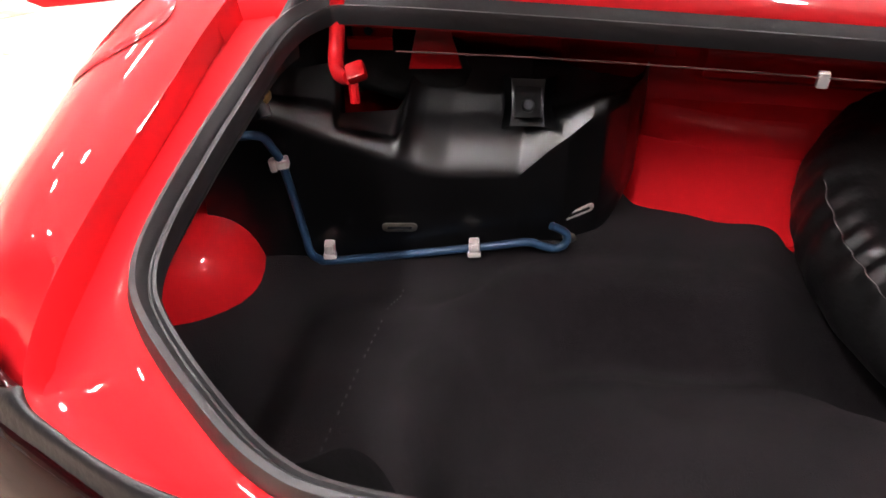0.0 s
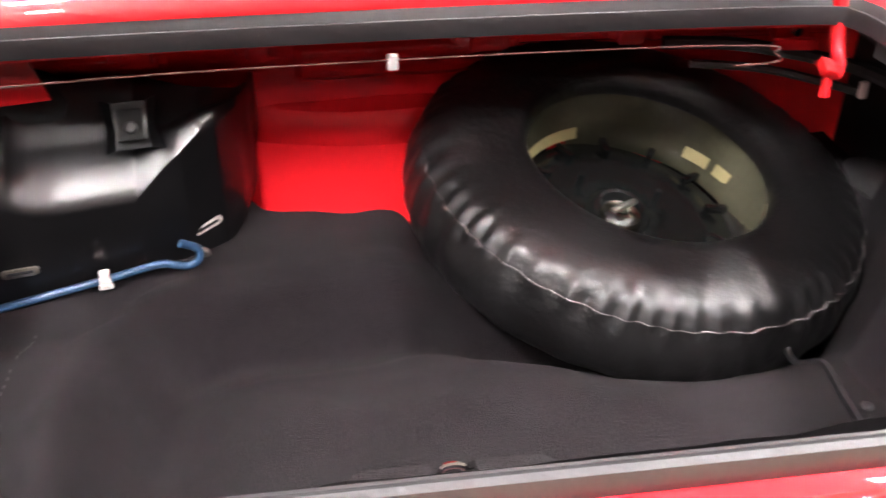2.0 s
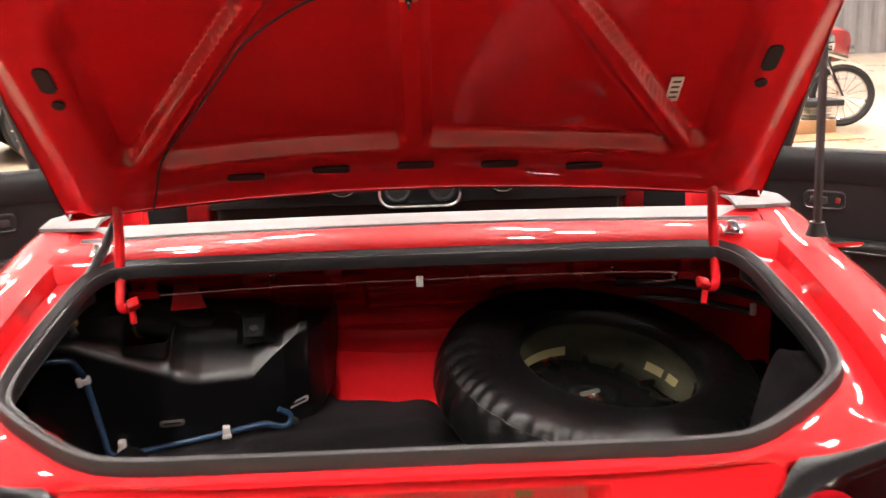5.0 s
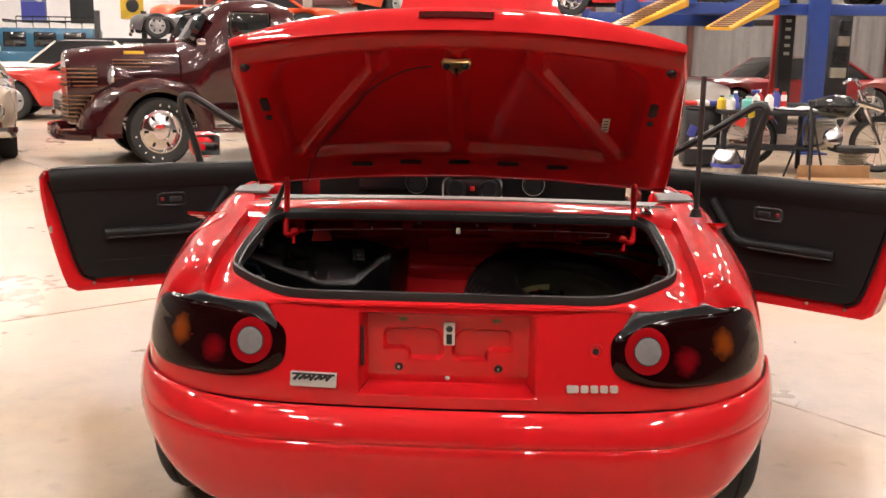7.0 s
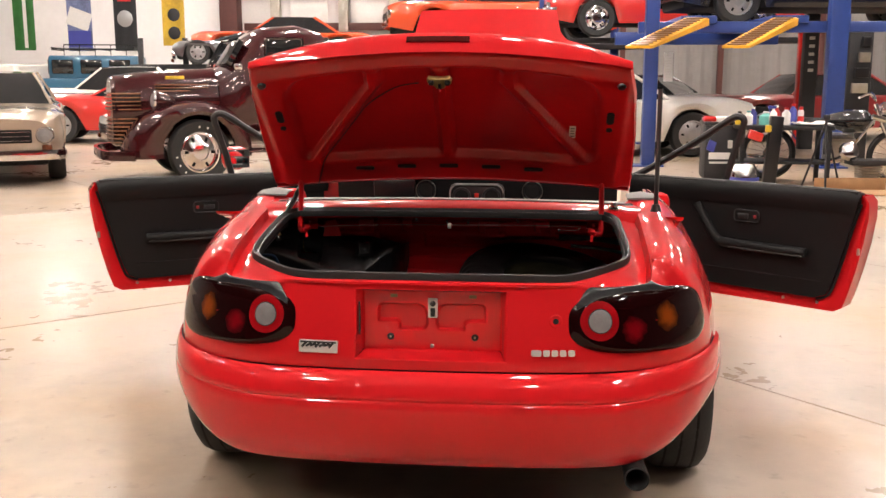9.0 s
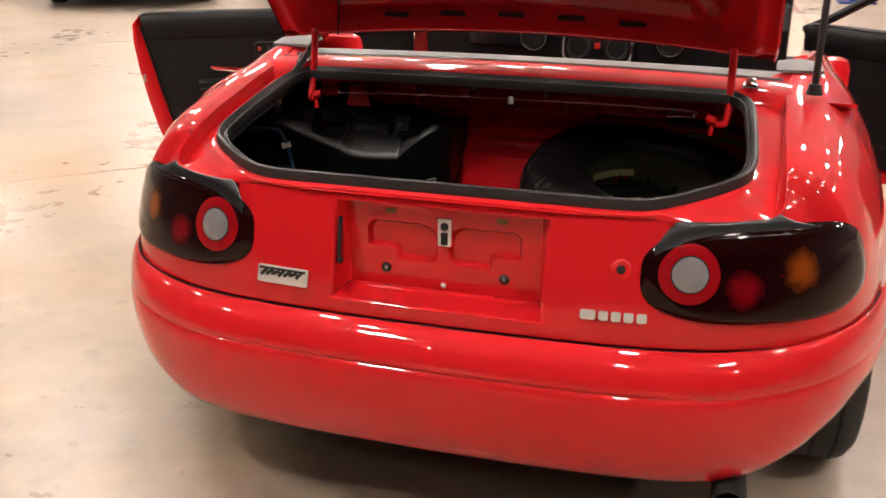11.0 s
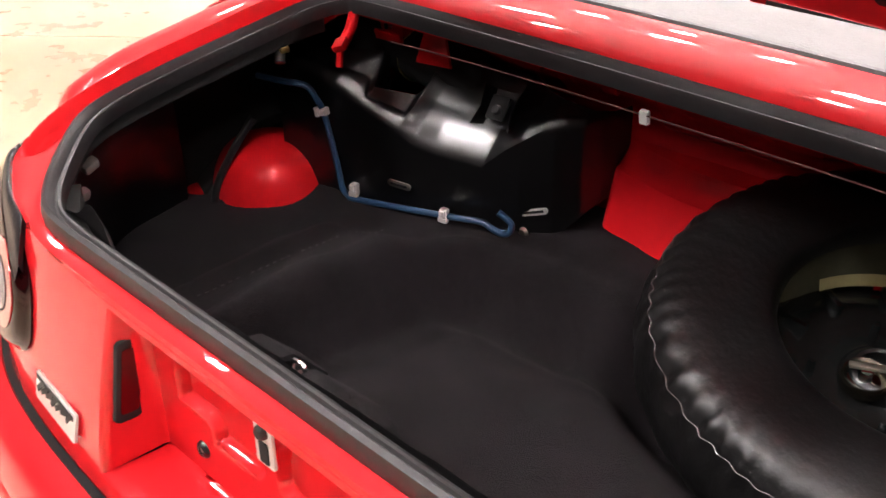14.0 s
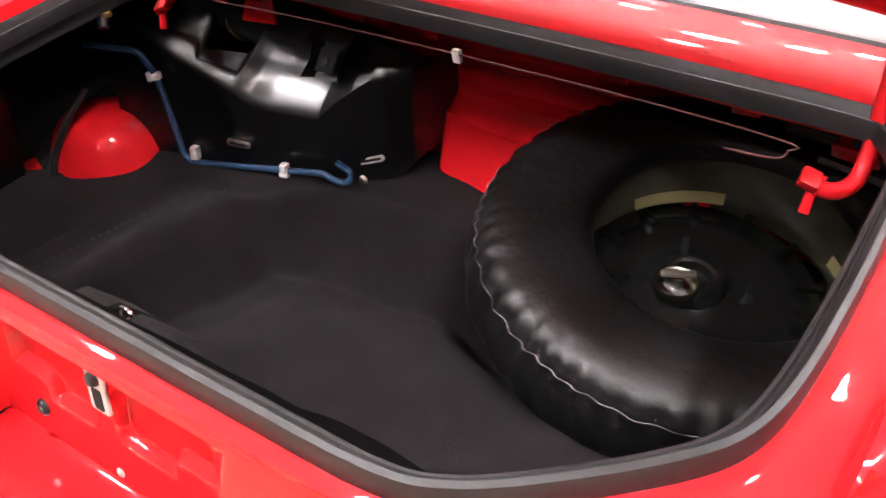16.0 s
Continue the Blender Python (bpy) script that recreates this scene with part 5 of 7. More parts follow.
hl = part("key_hole_boss", lathe([(0.0, -0.004), (0.008, -0.004), (0.011, 0.001), (0.016, 0.002), (0.019, 0.0)], 18, pose(q.x, q.y, q.z, 80, 0, 8)), RED, car)
part("socket", lathe([(0, 0.003), (0.007, 0.003), (0.008, 0.0)], 12, pose(q.x, q.y, q.z, 80, 0, 8)), DARK, hl)


def badge_pose(x, z, side=1):
    q_ = skin(station_x(abs(x)), z, 0.001)
    return pose(x, q_.y, q_.z, 76, 0, 5 * math.copysign(1, x))


# plain chrome shapes in place of the maker's badges
bd = part("badge", box(0.001, 0.001, 0.001), CHROME, car, "row of plain chrome badge blocks")
bx = 0.270
for k, w in enumerate((0.030, 0.020, 0.020, 0.020, 0.021)):
    bm_ = prism(rounded(w - 0.003, 0.017, 0.004), 0.004, badge_pose(bx + w / 2, 0.557), 0.001)
    part("badge_block", bm_, GLINT_TIN, bd)
    bx += w + 0.002
nb = part("badge", prism(rounded(0.108, 0.034, 0.003), 0.003, badge_pose(-0.303, 0.561), 0.001), GLINT_TIN, car, "chrome nameplate with dark scribble bars")
for k in range(7):
    part("badge_stroke", box(0.019, 0.0065, 0.001, (0, 0, 0), 0.0, (0, 0, 48 - 14 * (k % 3))), INK, nb).matrix_world = badge_pose(-0.342 + 0.0125 * k, 0.565) @ pose(0, 0, 0.0036)
part("badge_band", box(0.100, 0.0045, 0.0008), INK, nb).matrix_world = badge_pose(-0.303, 0.572) @ pose(0, 0, 0.0035)
part("badge_line", box(0.060, 0.003, 0.001), INK, nb).matrix_world = badge_pose(-0.303, 0.549) @ pose(0, 0, 0.0036)
# fuel flap ring on the left wing
FI, FV = 55.0, 0.30
len_i = (side_point(FI + 1, FV) - side_point(FI - 1, FV)).length / 2
len_v = (side_point(FI, FV + 0.05) - side_point(FI, FV - 0.05)).length / 0.1


def on_wing(r, a, off):
    q_ = skin_v(FI + r * math.cos(a) / len_i, FV + r * math.sin(a) / len_v, off)
    return (-q_.x, q_.y, q_.z)


ff = part("fuel_flap", grid([[on_wing(r, a, off) for a in np.linspace(0, 2 * math.pi, 48, endpoint=False)] for r, off in ((0.002, 0.004), (0.03, 0.004), (0.055, 0.0035), (0.068, 0.003), (0.0715, 0.001))], close_v=True), RED, car, "round red fuel flap")
part("flap_gap", grid([[on_wing(r, a, 0.0012) for a in np.linspace(0, 2 * math.pi, 48, endpoint=False)] for r in (0.0712, 0.0722)], close_v=True), HOLE, ff)
# antenna
an = part("antenna", lathe([(0, 0.022), (0.012, 0.022), (0.015, 0.010), (0.018, 0.0)], 16, pose(0.657, 0.625, 0.858)), RUBBER, car, "black antenna mast")
part("mast", tube([(0.657, 0.625, 0.87), (0.659, 0.640, 1.10), (0.661, 0.652, 1.24)], 0.0075, 8), RUBBER, an)

# ---- wheels, exhaust, underbody ----


def road_wheel(name, r, w, parent, m, rim_mat, label, spokes=7, rim_r=None):
    rr = rim_r or r * 0.66
    t = part(name, lathe([(rr, -w / 2 + 0.01), (rr + 0.02, -w / 2), (r - 0.03, -w / 2), (r - 0.008, -w / 2 + 0.018), (r, -w / 2 + 0.04), (r, w / 2 - 0.04), (r - 0.008, w / 2 - 0.018), (r - 0.03, w / 2), (rr + 0.02, w / 2), (rr, w / 2 - 0.01)], 48),
             TYRE, parent, label)
    rim_ = part("rim", lathe([(rr, w / 2 - 0.01), (rr - 0.012, w / 2 - 0.004), (rr - 0.02, w / 2 - 0.03), (rr - 0.03, -w / 2 + 0.02)], 40), rim_mat, t)
    for k in range(spokes):
        part("spoke", box(rr - 0.02, 0.045, 0.02, (0, 0, 0), 0.008), rim_mat, t).matrix_world = pose(0, 0, 0, 0, 0, 360 * k / spokes) @ pose(rr / 2, 0, w / 2 - 0.035)
    part("hub_cap", lathe([(0, w / 2 - 0.012), (0.03, w / 2 - 0.015), (0.04, w / 2 - 0.035)], 20), rim_mat, t)
    part("brake_disc", lathe([(0, 0.0), (rr * 0.8, 0.0), (rr * 0.8, -0.02)], 24), STEEL, t)
    t.matrix_world = m
    return t


for s in (1, -1):
    wh = road_wheel("wheel", 0.288, 0.185, car, pose(s * 0.738, 0.690, 0.288, 90, 0, 90 * s), SILVER, "black road tyre on alloy rim")
    for k in range(3):
        part("tread_groove", lathe([(0.2885, -0.045 + 0.045 * k - 0.004), (0.2890, -0.045 + 0.045 * k), (0.2885, -0.045 + 0.045 * k + 0.004)], 40), HOLE, wh)
    wf = road_wheel("wheel", 0.288, 0.185, car, pose(s * 0.705, 3.0, 0.288, 90, 0, 90 * s), SILVER, "black road tyre on alloy rim")
ex_ = part("exhaust_pipe", lathe([(0.026, -0.16), (0.030, -0.16), (0.034, 0.0), (0.030, 0.002), (0.027, -0.02), (0.024, -0.15)], 24, pose(0.560, 0.020, 0.215, 90, 0, 0)), DARK, car, "dark tail pipe")
part("silencer", lathe([(0, -0.28), (0.08, -0.27), (0.085, 0.20), (0, 0.21)], 20, pose(0.25, 0.34, 0.30, 0, 90, 0)), DARK, car)
part("underbody", box(1.40, 2.9, 0.10, (0, 1.75, 0.30), 0.02), DARK, car)
part("underbody", box(1.16, 0.40, 0.06, (0, 0.30, 0.33), 0.02), DARK, car)

# ---- cockpit and front body beyond the boot ----
for s in (1, -1):
    part("sill", box(0.10, 1.15, 0.16, (s * 0.77, 1.90, 0.30), 0.03), RED, car)
    part("door_jamb", box(0.16, 0.06, 0.52, (s * 0.72, 1.36, 0.57), 0.03), RED, car)
    fw = [[(s * x, y, z) for x, z in ((0.62, 0.84 - 0.05 * (y - 2.4)), (0.72, 0.83 - 0.05 * (y - 2.4)), (0.80, 0.74 - 0.05 * (y - 2.4)), (0.825, 0.60), (0.81, 0.40), (0.78, 0.26))] for y in np.linspace(2.42, 3.75, 10)]
    part("front_wing", grid(fw), RED, car)
# the bonnet stands open on its rear hinges, its front edge up
rows = []
for v in np.linspace(0, 1, 28):
    w = float(np.interp(v, [0, 0.62, 0.68, 0.74, 0.80, 1], [0.66, 0.64, 0.61, 0.44, 0.405, 0.385]))
    rows.append([(x, 2.46 + 0.78 * v, 0.90 + 0.72 * v + 0.025 * math.sin(math.pi * v) + 0.022 * (1 - (x / 0.66) ** 2)) for x in np.linspace(-w, w, 17)])
part("bonnet", slab(rows, (0, 0.68, -0.73), 0.022), RED, car, "red bonnet standing open")
part("bonnet_stay", tube([(0.42, 3.30, 0.80), (0.34, 3.05, 1.40)], 0.006, 6), STEEL, car)
part("engine_bay", box(1.24, 1.25, 0.06, (0, 3.08, 0.62), 0.02), DARK, car, "dark engine bay")
part("nose", box(1.45, 0.2, 0.42, (0, 3.82, 0.46), 0.09), RED, car)
part("dashboard", grid([[(x, y, z) for y, z in ((2.30, 0.62), (2.12, 0.66), (2.10, 0.80), (2.16, 0.875), (2.34, 0.885))] for x in np.linspace(-0.66, 0.66, 20)]), TRIM, car, "black dashboard")
hood = part("instrument_hood", box(0.36, 0.16, 0.10, (-0.34, 2.10, 0.875), 0.04), TRIM, car)
cp = part("centre_panel", box(0.26, 0.03, 0.12, (0.005, 2.085, 0.715), 0.03), GASKET, car, "dark grey centre panel with two vents")
for x in (-0.065, 0.075):
    part("air_vent", lathe([(0.030, 0.0), (0.036, 0.008), (0.042, 0.008), (0.045, 0.0)], 18, pose(x, 2.070, 0.715, 90)), BENCH_BLACK, cp, "round dashboard vent")
    part("vent_core", lathe([(0, 0.003), (0.032, 0.002)], 16, pose(x, 2.068, 0.715, 90)), HOLE, cp)
part("panel_rim", tube([(0.005 + x, 2.066, 0.715 + z) for x, z in rounded(0.25, 0.115, 0.04)], 0.004, 6), SILVER, cp)
for x in (-0.235, 0.265):
    av = part("air_vent", lathe([(0.034, 0.0), (0.040, 0.010), (0.046, 0.010), (0.050, 0.0)], 20, pose(x, 2.085, 0.742, 90)), GASKET, car, "round dashboard vent with a bright rim")
    part("vent_core", lathe([(0, 0.003), (0.036, 0.002)], 16, pose(x, 2.084, 0.742, 90)), HOLE, av)
    part("vent_rim", lathe([(0.0455, 0.010), (0.047, 0.0115), (0.0485, 0.010)], 20, pose(x, 2.084, 0.742, 90)), STEEL, av)
part("instrument_panel", box(0.20, 0.02, 0.085, (-0.385, 2.088, 0.748), 0.012), GASKET, car, "grey instrument panel")
part("hazard_switch", box(0.020, 0.008, 0.020, (0.005, 2.066, 0.722), 0.002), SPORT_RED, cp)
for s in (1, -1):
    sb = part("seat_back", box(0.46, 0.16, 0.56, (s * 0.34, 1.22, 0.48), 0.06, (-14, 0, 0)), TRIM, car, "black bucket seat back")
    part("seat_cushion", box(0.46, 0.48, 0.16, (s * 0.34, 1.52, 0.34), 0.05), TRIM, car)
part("firewall", box(1.36, 0.04, 0.66, (0, 2.38, 0.55), 0.01), DARK, car, "dark firewall behind the dashboard")
part("knee_panel", box(1.30, 0.04, 0.40, (0, 2.20, 0.47), 0.02), TRIM, car)
part("cockpit_floor", box(1.36, 1.5, 0.04, (0, 1.65, 0.25)), DARK, car)
part("rear_shelf", box(1.26, 0.36, 0.05, (0, 1.02, 0.755), 0.015), TRIM, car, "black folded soft-top well")
# windscreen frame
ws = smooth_line([(-0.66, 2.30, 0.88), (-0.60, 2.12, 1.06), (-0.55, 2.02, 1.15), (0.0, 2.00, 1.185), (0.55, 2.02, 1.15), (0.60, 2.12, 1.06), (0.66, 2.30, 0.88)], 6)
part("windscreen_frame", tube(ws, 0.018, 8), TRIM, car, "black windscreen frame")
gl = part("windscreen", grid([[(x * f, y, z + 0.03 * (1 - (x / 0.6) ** 2)) for x in np.linspace(-0.58, 0.58, 10)] for f, y, z in ((1.1, 2.29, 0.87), (1.0, 2.14, 1.03), (0.93, 2.03, 1.14))]), mat("clear_windscreen", (0.9, 0.95, 0.95), 0.02, transmission=1.0, alpha=0.25), car)
gl.visible_shadow = False


DOOR_EDGE = [(0.02, 0.170), (1.00, 0.170), (1.035, 0.19), (1.055, 0.25), (1.082, 0.36), (1.104, 0.47), (1.118, 0.58), (1.116, 0.645), (1.095, 0.672)]
DOOR_TRIM = [(0.02, 0.222), (0.92, 0.222), (0.965, 0.240), (0.988, 0.285), (1.012, 0.37), (1.036, 0.47), (1.062, 0.58), (1.080, 0.645), (1.072, 0.690)]


def door(s):
    """An open door: hinged at its front edge; local x runs from the hinge to the free end, y is outward skin."""
    d = part("door", prism(DOOR_EDGE + [(0.02, 0.665)], 0.03, pose(0, 0, 0, 90), 0.008), RED, car, "open red door seen on its black inner trim")
    part("end_face", grid([[(x, y, z) for y in (-0.03, 0.0, 0.03, 0.060, 0.074)] for x, z in DOOR_EDGE[1:]]), RED, d)
    part("lower_edge", grid([[(x, y, 0.170) for y in (-0.03, 0.074)] for x in (0.02, 0.5, 1.00)]), RED, d)
    # inner pressing between the trim and the edge
    rows_ = []
    for (x, z), (x2, z2) in zip(DOOR_EDGE, DOOR_TRIM):
        rows_.append([(x, 0.074, z), (lerp(x, x2, 0.25), 0.078, lerp(z, z2, 0.25)), (lerp(x, x2, 0.55), 0.070, lerp(z, z2, 0.55)), (x2, 0.060, z2)])
    part("inner_pressing", grid(rows_), RED, d, "red inner pressing round the trim")
    tp = part("trim_panel", prism(DOOR_TRIM + [(0.02, 0.690)], 0.050, pose(0, 0.090, 0, 90), 0.012), TRIM, d, "black vinyl door trim")
    part("trim_gap", tube(smooth_line([(x + 0.006, 0.076, z - 0.006) for x, z in DOOR_TRIM[1:-1]], 3), 0.006, 6), HOLE, tp)
    part("top_roll", sweep([(0.0, 0.062, 0.655), (0.6, 0.062, 0.660), (1.04, 0.061, 0.657), (1.075, 0.058, 0.648)], [(-0.034, -0.06), (-0.042, -0.03), (-0.044, 0.005), (-0.034, 0.026), (-0.016, 0.036), (0.016, 0.036), (0.034, 0.026), (0.044, 0.005), (0.042, -0.03), (0.034, -0.06)]), TRIM, tp)
    part("armrest", tube(smooth_line([(0.36, 0.105, 0.58), (0.42, 0.112, 0.50), (0.47, 0.115, 0.435), (0.53, 0.115, 0.420), (0.80, 0.115, 0.416), (0.88, 0.110, 0.415)], 4), 0.021, 10), TRIM, tp, "black pull handle and armrest")
    part("armrest_lip", tube([(0.54, 0.132, 0.405), (0.87, 0.128, 0.400)], 0.004, 6), GASKET, tp)
    lv = part("lever_surround", tube([(0.60 + x, 0.094, 0.545 + z) for x, z in rounded(0.115, 0.050, 0.014, 3)] + [(0.60 + 0.0575, 0.094, 0.545 + 0.011)], 0.004, 6), GASKET, tp, "thin surround of the door lever")
    part("lever_cup", prism(rounded(0.108, 0.044, 0.012), 0.003, pose(0.60, 0.0935, 0.545, -90)), HOLE, lv)
    part("lever", box(0.050, 0.010, 0.022, (0.585, 0.098, 0.545), 0.004), BENCH_BLACK, lv, "black door lever")
    part("lock_button", box(0.014, 0.008, 0.016, (0.64, 0.098, 0.546), 0.003), DARK_RED, lv, "small red lock button")
    part("lower_crease", tube([(0.10, 0.0895, 0.300), (0.94, 0.0895, 0.296)], 0.0025, 6), TRIM, tp)
    for k, x in enumerate((0.35, 0.78, 0.93)):
        part("screw", lathe([(0, 0.004), (0.006, 0.003), (0.007, 0)], 10, pose(x, 0.074, 0.20, -90)), STEEL, d)
    part("lock_catch", box(0.012, 0.03, 0.03, (1.088, 0.072, 0.44), 0.004), STEEL, d, "steel lock catch")
    part("quarter_frame", tube(smooth_line([(-0.05, 0.03, 0.66), (0.06, 0.03, 0.715), (0.30, 0.03, 0.855), (0.46, 0.03, 0.960), (0.505, 0.03, 0.980), (0.532, 0.03, 0.968), (0.530, 0.03, 0.93), (0.49, 0.03, 0.80), (0.455, 0.03, 0.66)], 4), 0.016, 8), RUBBER, d, "black quarter window frame")
    mx, mz = (0.0, 0.60) if s > 0 else (0.42, 0.755)
    mr = part("door_mirror", box(0.13, 0.09, 0.115, (mx, -0.10, mz), 0.04), RED, d, "red door mirror")
    part("mirror_glass", box(0.105, 0.004, 0.09, (mx - 0.01, -0.054, mz), 0.001), CHROME, mr)
    return d


for s in (1, -1):
    d = door(s)
    # local x to the free end, local y towards the cabin side that faces the rear
    ax = Vector((0.84, -0.62, 0) if s > 0 else (-0.955, -0.50, 0)).normalized()
    ay = Vector((0, 0, 1)).cross(ax) * (1 if s < 0 else -1)
    if ay.y > 0:
        ay = -ay
    m = Matrix((ax, ay, Vector((0, 0, 1)))).transposed().to_4x4()
    m.translation = (s * 0.79, 2.36, 0.115)
    d.matrix_world = m

# ---- concrete slabs, laid slantwise to the car ----
U, V = Vector((0.745, 0.667, 0)), Vector((-0.667, 0.745, 0))
SU, SV, U0, V0 = 2.86, 4.2, -0.948, 3.21
slab_mesh = None
turn42 = Matrix((U, V, Vector((0, 0, 1)))).transposed().to_4x4()
for iu in range(-7, 12):
    for iv in range(-6, 9):
        c = U * (U0 + SU * (iu + 0.5)) + V * (V0 + SV * (iv + 0.5))
        if not (ROOM[0] - 2.4 < c.x < ROOM[1] + 2.4 and ROOM[2] - 2.4 < c.y < ROOM[3] + 2.4):
            continue
        if slab_mesh is None:
            first = mesh_ob("slab", box(SU - 0.007, SV - 0.007, 0.10, (0, 0, -0.05), 0.004, seg=1), CONCRETE, smooth=False)
            slab_mesh = first.data
            ob = first
        else:
            ob = new("slab", slab_mesh)
        ob.parent = floor
        ob.matrix_world = Matrix.Translation(c) @ turn42


# ---- parked cars ----
def tyre_and_rim(parent, r, w, m, rim_mat, white=False):
    rr = r * 0.64
    t = part("wheel", lathe([(rr, -w / 2 + 0.01), (rr + 0.02, -w / 2), (r - 0.025, -w / 2), (r, -w / 2 + 0.035), (r, w / 2 - 0.035), (r - 0.025, w / 2), (rr + 0.02, w / 2), (rr, w / 2 - 0.01)], 32), TYRE, parent)
    part("rim", lathe([(rr, w / 2 - 0.01), (rr * 0.93, w / 2 - 0.004), (rr * 0.86, w / 2 - 0.05), (rr * 0.5, w / 2 - 0.035), (rr * 0.36, w / 2 - 0.005), (0, w / 2)], 28), rim_mat, t)
    for k in range(6):
        part("rim_slot", box(0.05, 0.03, 0.01, (rr * 0.68 * math.cos(k * math.pi / 3), rr * 0.68 * math.sin(k * math.pi / 3), w / 2 - 0.040), 0.004, (0, 0, 60 * k)), HOLE, t)
    if white:
        for k in range(18):
            if k % 9 < 5:
                a = radians(20 * k + 10)
                part("sidewall_mark", box(0.020, 0.016, 0.004, (rr * 1.22 * math.cos(a), rr * 1.22 * math.sin(a), w / 2 + 0.001), 0.0, (0, 0, math.degrees(a))), PAPER, t)
    t.matrix_local = m
    return t


def parked_car(label, paint, m, length=4.6, width=1.78, belt=0.86, hood=0.84, roof=1.30, ride=0.28, cabin=(-0.30, 0.36), wheel_r=0.33, axles=(-0.30, 0.31), open_top=False,
               rim_mat=None, bumper=True, bumper_z=0.46, group="parked cars", glass_tilt=(0.35, 0.55)):
    """A parked car; local x points to its nose, y to its left, z up."""
    t = thing("parked_car", label, "car", group)
    L, W = length, width / 2
    xs_ = np.linspace(-L / 2, L / 2, 41)
    rows_ = []
    for x in xs_:
        f = x / L
        end = max(0.0, (abs(f) - 0.40) / 0.10)
        w = W * (1 - 0.16 * end ** 2 - 0.02 * math.cos(f * 14))
        top_ = lerp(belt, hood, float(step(0.05, 0.32, f))) - 0.10 * max(0, (f - 0.42) / 0.08) ** 2 - 0.08 * max(0, (-f - 0.40) / 0.10) ** 2
        arch_ = 0.0
        for a in axles:
            d = abs(x - a * L)
            R = wheel_r + 0.05
            if d < R:
                arch_ = max(arch_, wheel_r + math.sqrt(R * R - d * d))
        low_ = max(ride - 0.04 + 0.10 * end, arch_)
        low_ = min(low_, top_ - 0.10)
        bulge = 0.03
        sec = [(0, top_ + 0.03), (w * 0.55, top_ + 0.025), (w * 0.86, top_), (w * 0.965, top_ - 0.05), (w + bulge * 0.3, lerp(top_, low_, 0.42)), (w, lerp(top_, low_, 0.6)), (w * 0.97, lerp(top_, low_, 0.88)), (w * 0.95, low_)]
        rows_.append([(x, y, z) for y, z in sec] )
    left = np.array(rows_)
    right = left.copy()
    right[..., 1] *= -1
    bm_ = grid(left)
    grid(right, bm_)
    for e in (0, -1):
        ring_ = [tuple(p) for p in left[e]] + [tuple(p) for p in right[e][::-1][:-1]]
        bm_.faces.new([bm_.verts.new(p) for p in ring_])
    part("body", bm_, paint, t, weld=1e-4)
    part("chassis", box(L * 0.94, width * 0.80, 0.30, (0, 0, ride + 0.10), 0.05), DARK, t)
    if not open_top:
        c0, c1 = cabin[0] * L, cabin[1] * L * 0.5
        g = []
        for f, zz in ((0.0, belt - 0.01), (0.5, (belt + roof) / 2), (1.0, roof - 0.03)):
            x0, x1 = c0 + glass_tilt[1] * f, c1 - glass_tilt[0] * f * 1.5
            w = W * lerp(0.90, 0.68, f)
            g.append([(x0, w, zz), (lerp(x0, x1, 0.3), w, zz), (lerp(x0, x1, 0.7), w, zz), (x1, w * 0.94, zz), (x1 + 0.06, 0, zz), (x1, -w * 0.94, zz), (lerp(x0, x1, 0.7), -w, zz), (lerp(x0, x1, 0.3), -w, zz), (x0, -w, zz), (x0 - 0.05, 0, zz)])
        part("glass", grid(g, close_v=True), GLASS, t, "dark reflecting windows")
        x0, x1, w = c0 + glass_tilt[1], c1 - glass_tilt[0] * 1.5, W * 0.68
        part("roof", grid([[(lerp(x0, x1, f) , y * w, roof - 0.035 + 0.04 * math.sin(math.pi * lerp(0.12, 0.88, f)) - 0.03 * y * y) for y in np.linspace(-1, 1, 9)] for f in np.linspace(-0.02, 1.02, 9)]), paint, t)
        for s in (1, -1):
            part("pillar", tube([(c0 + 0.02, s * W * 0.90, belt), (x0, s * w, roof - 0.04)], 0.035, 6), paint, t)
            part("pillar", tube([(c1, s * W * 0.86, belt), (x1, s * w * 0.96, roof - 0.04)], 0.022, 6), paint, t)
    else:
        part("windscreen_frame", tube(smooth_line([(0.45, W * 0.8, belt), (0.20, W * 0.7, belt + 0.32), (0.20, -W * 0.7, belt + 0.32), (0.45, -W * 0.8, belt)], 3), 0.02, 6), CHROME, t)
        part("cockpit", box(1.3, width * 0.7, 0.10, (-0.45, 0, belt - 0.01), 0.04), DARK, t)
    rm = rim_mat or SILVER
    for a in axles:
        for s in (1, -1):
            tyre_and_rim(t, wheel_r, 0.20, pose(a * L, s * (W - 0.11), wheel_r, -90 * s, 0, 0), rm)
    part("grille", box(0.06, width * 0.62, 0.16, (L / 2 - 0.02, 0, hood - 0.27), 0.02), HOLE, t)
    for k in range(3):
        part("grille_bar", box(0.02, width * 0.60, 0.006, (L / 2 + 0.014, 0, hood - 0.32 + 0.05 * k), 0.004), CHROME, t)
    for s in (1, -1):
        hd = part("headlamp", lathe([(0.0, 0.05), (0.05, 0.045), (0.075, 0.03), (0.085, 0.03), (0.095, 0.0)], 18, pose(L / 2 - 0.03, s * W * 0.76, hood - 0.26, 0, 90, 0)), LENS_CLEAR, t, "round glass headlamp")
        part("bezel", lathe([(0.086, 0.028), (0.095, 0.036), (0.106, 0.02), (0.11, -0.02)], 18, pose(L / 2 - 0.03, s * W * 0.76, hood - 0.26, 0, 90, 0)), CHROME, hd)
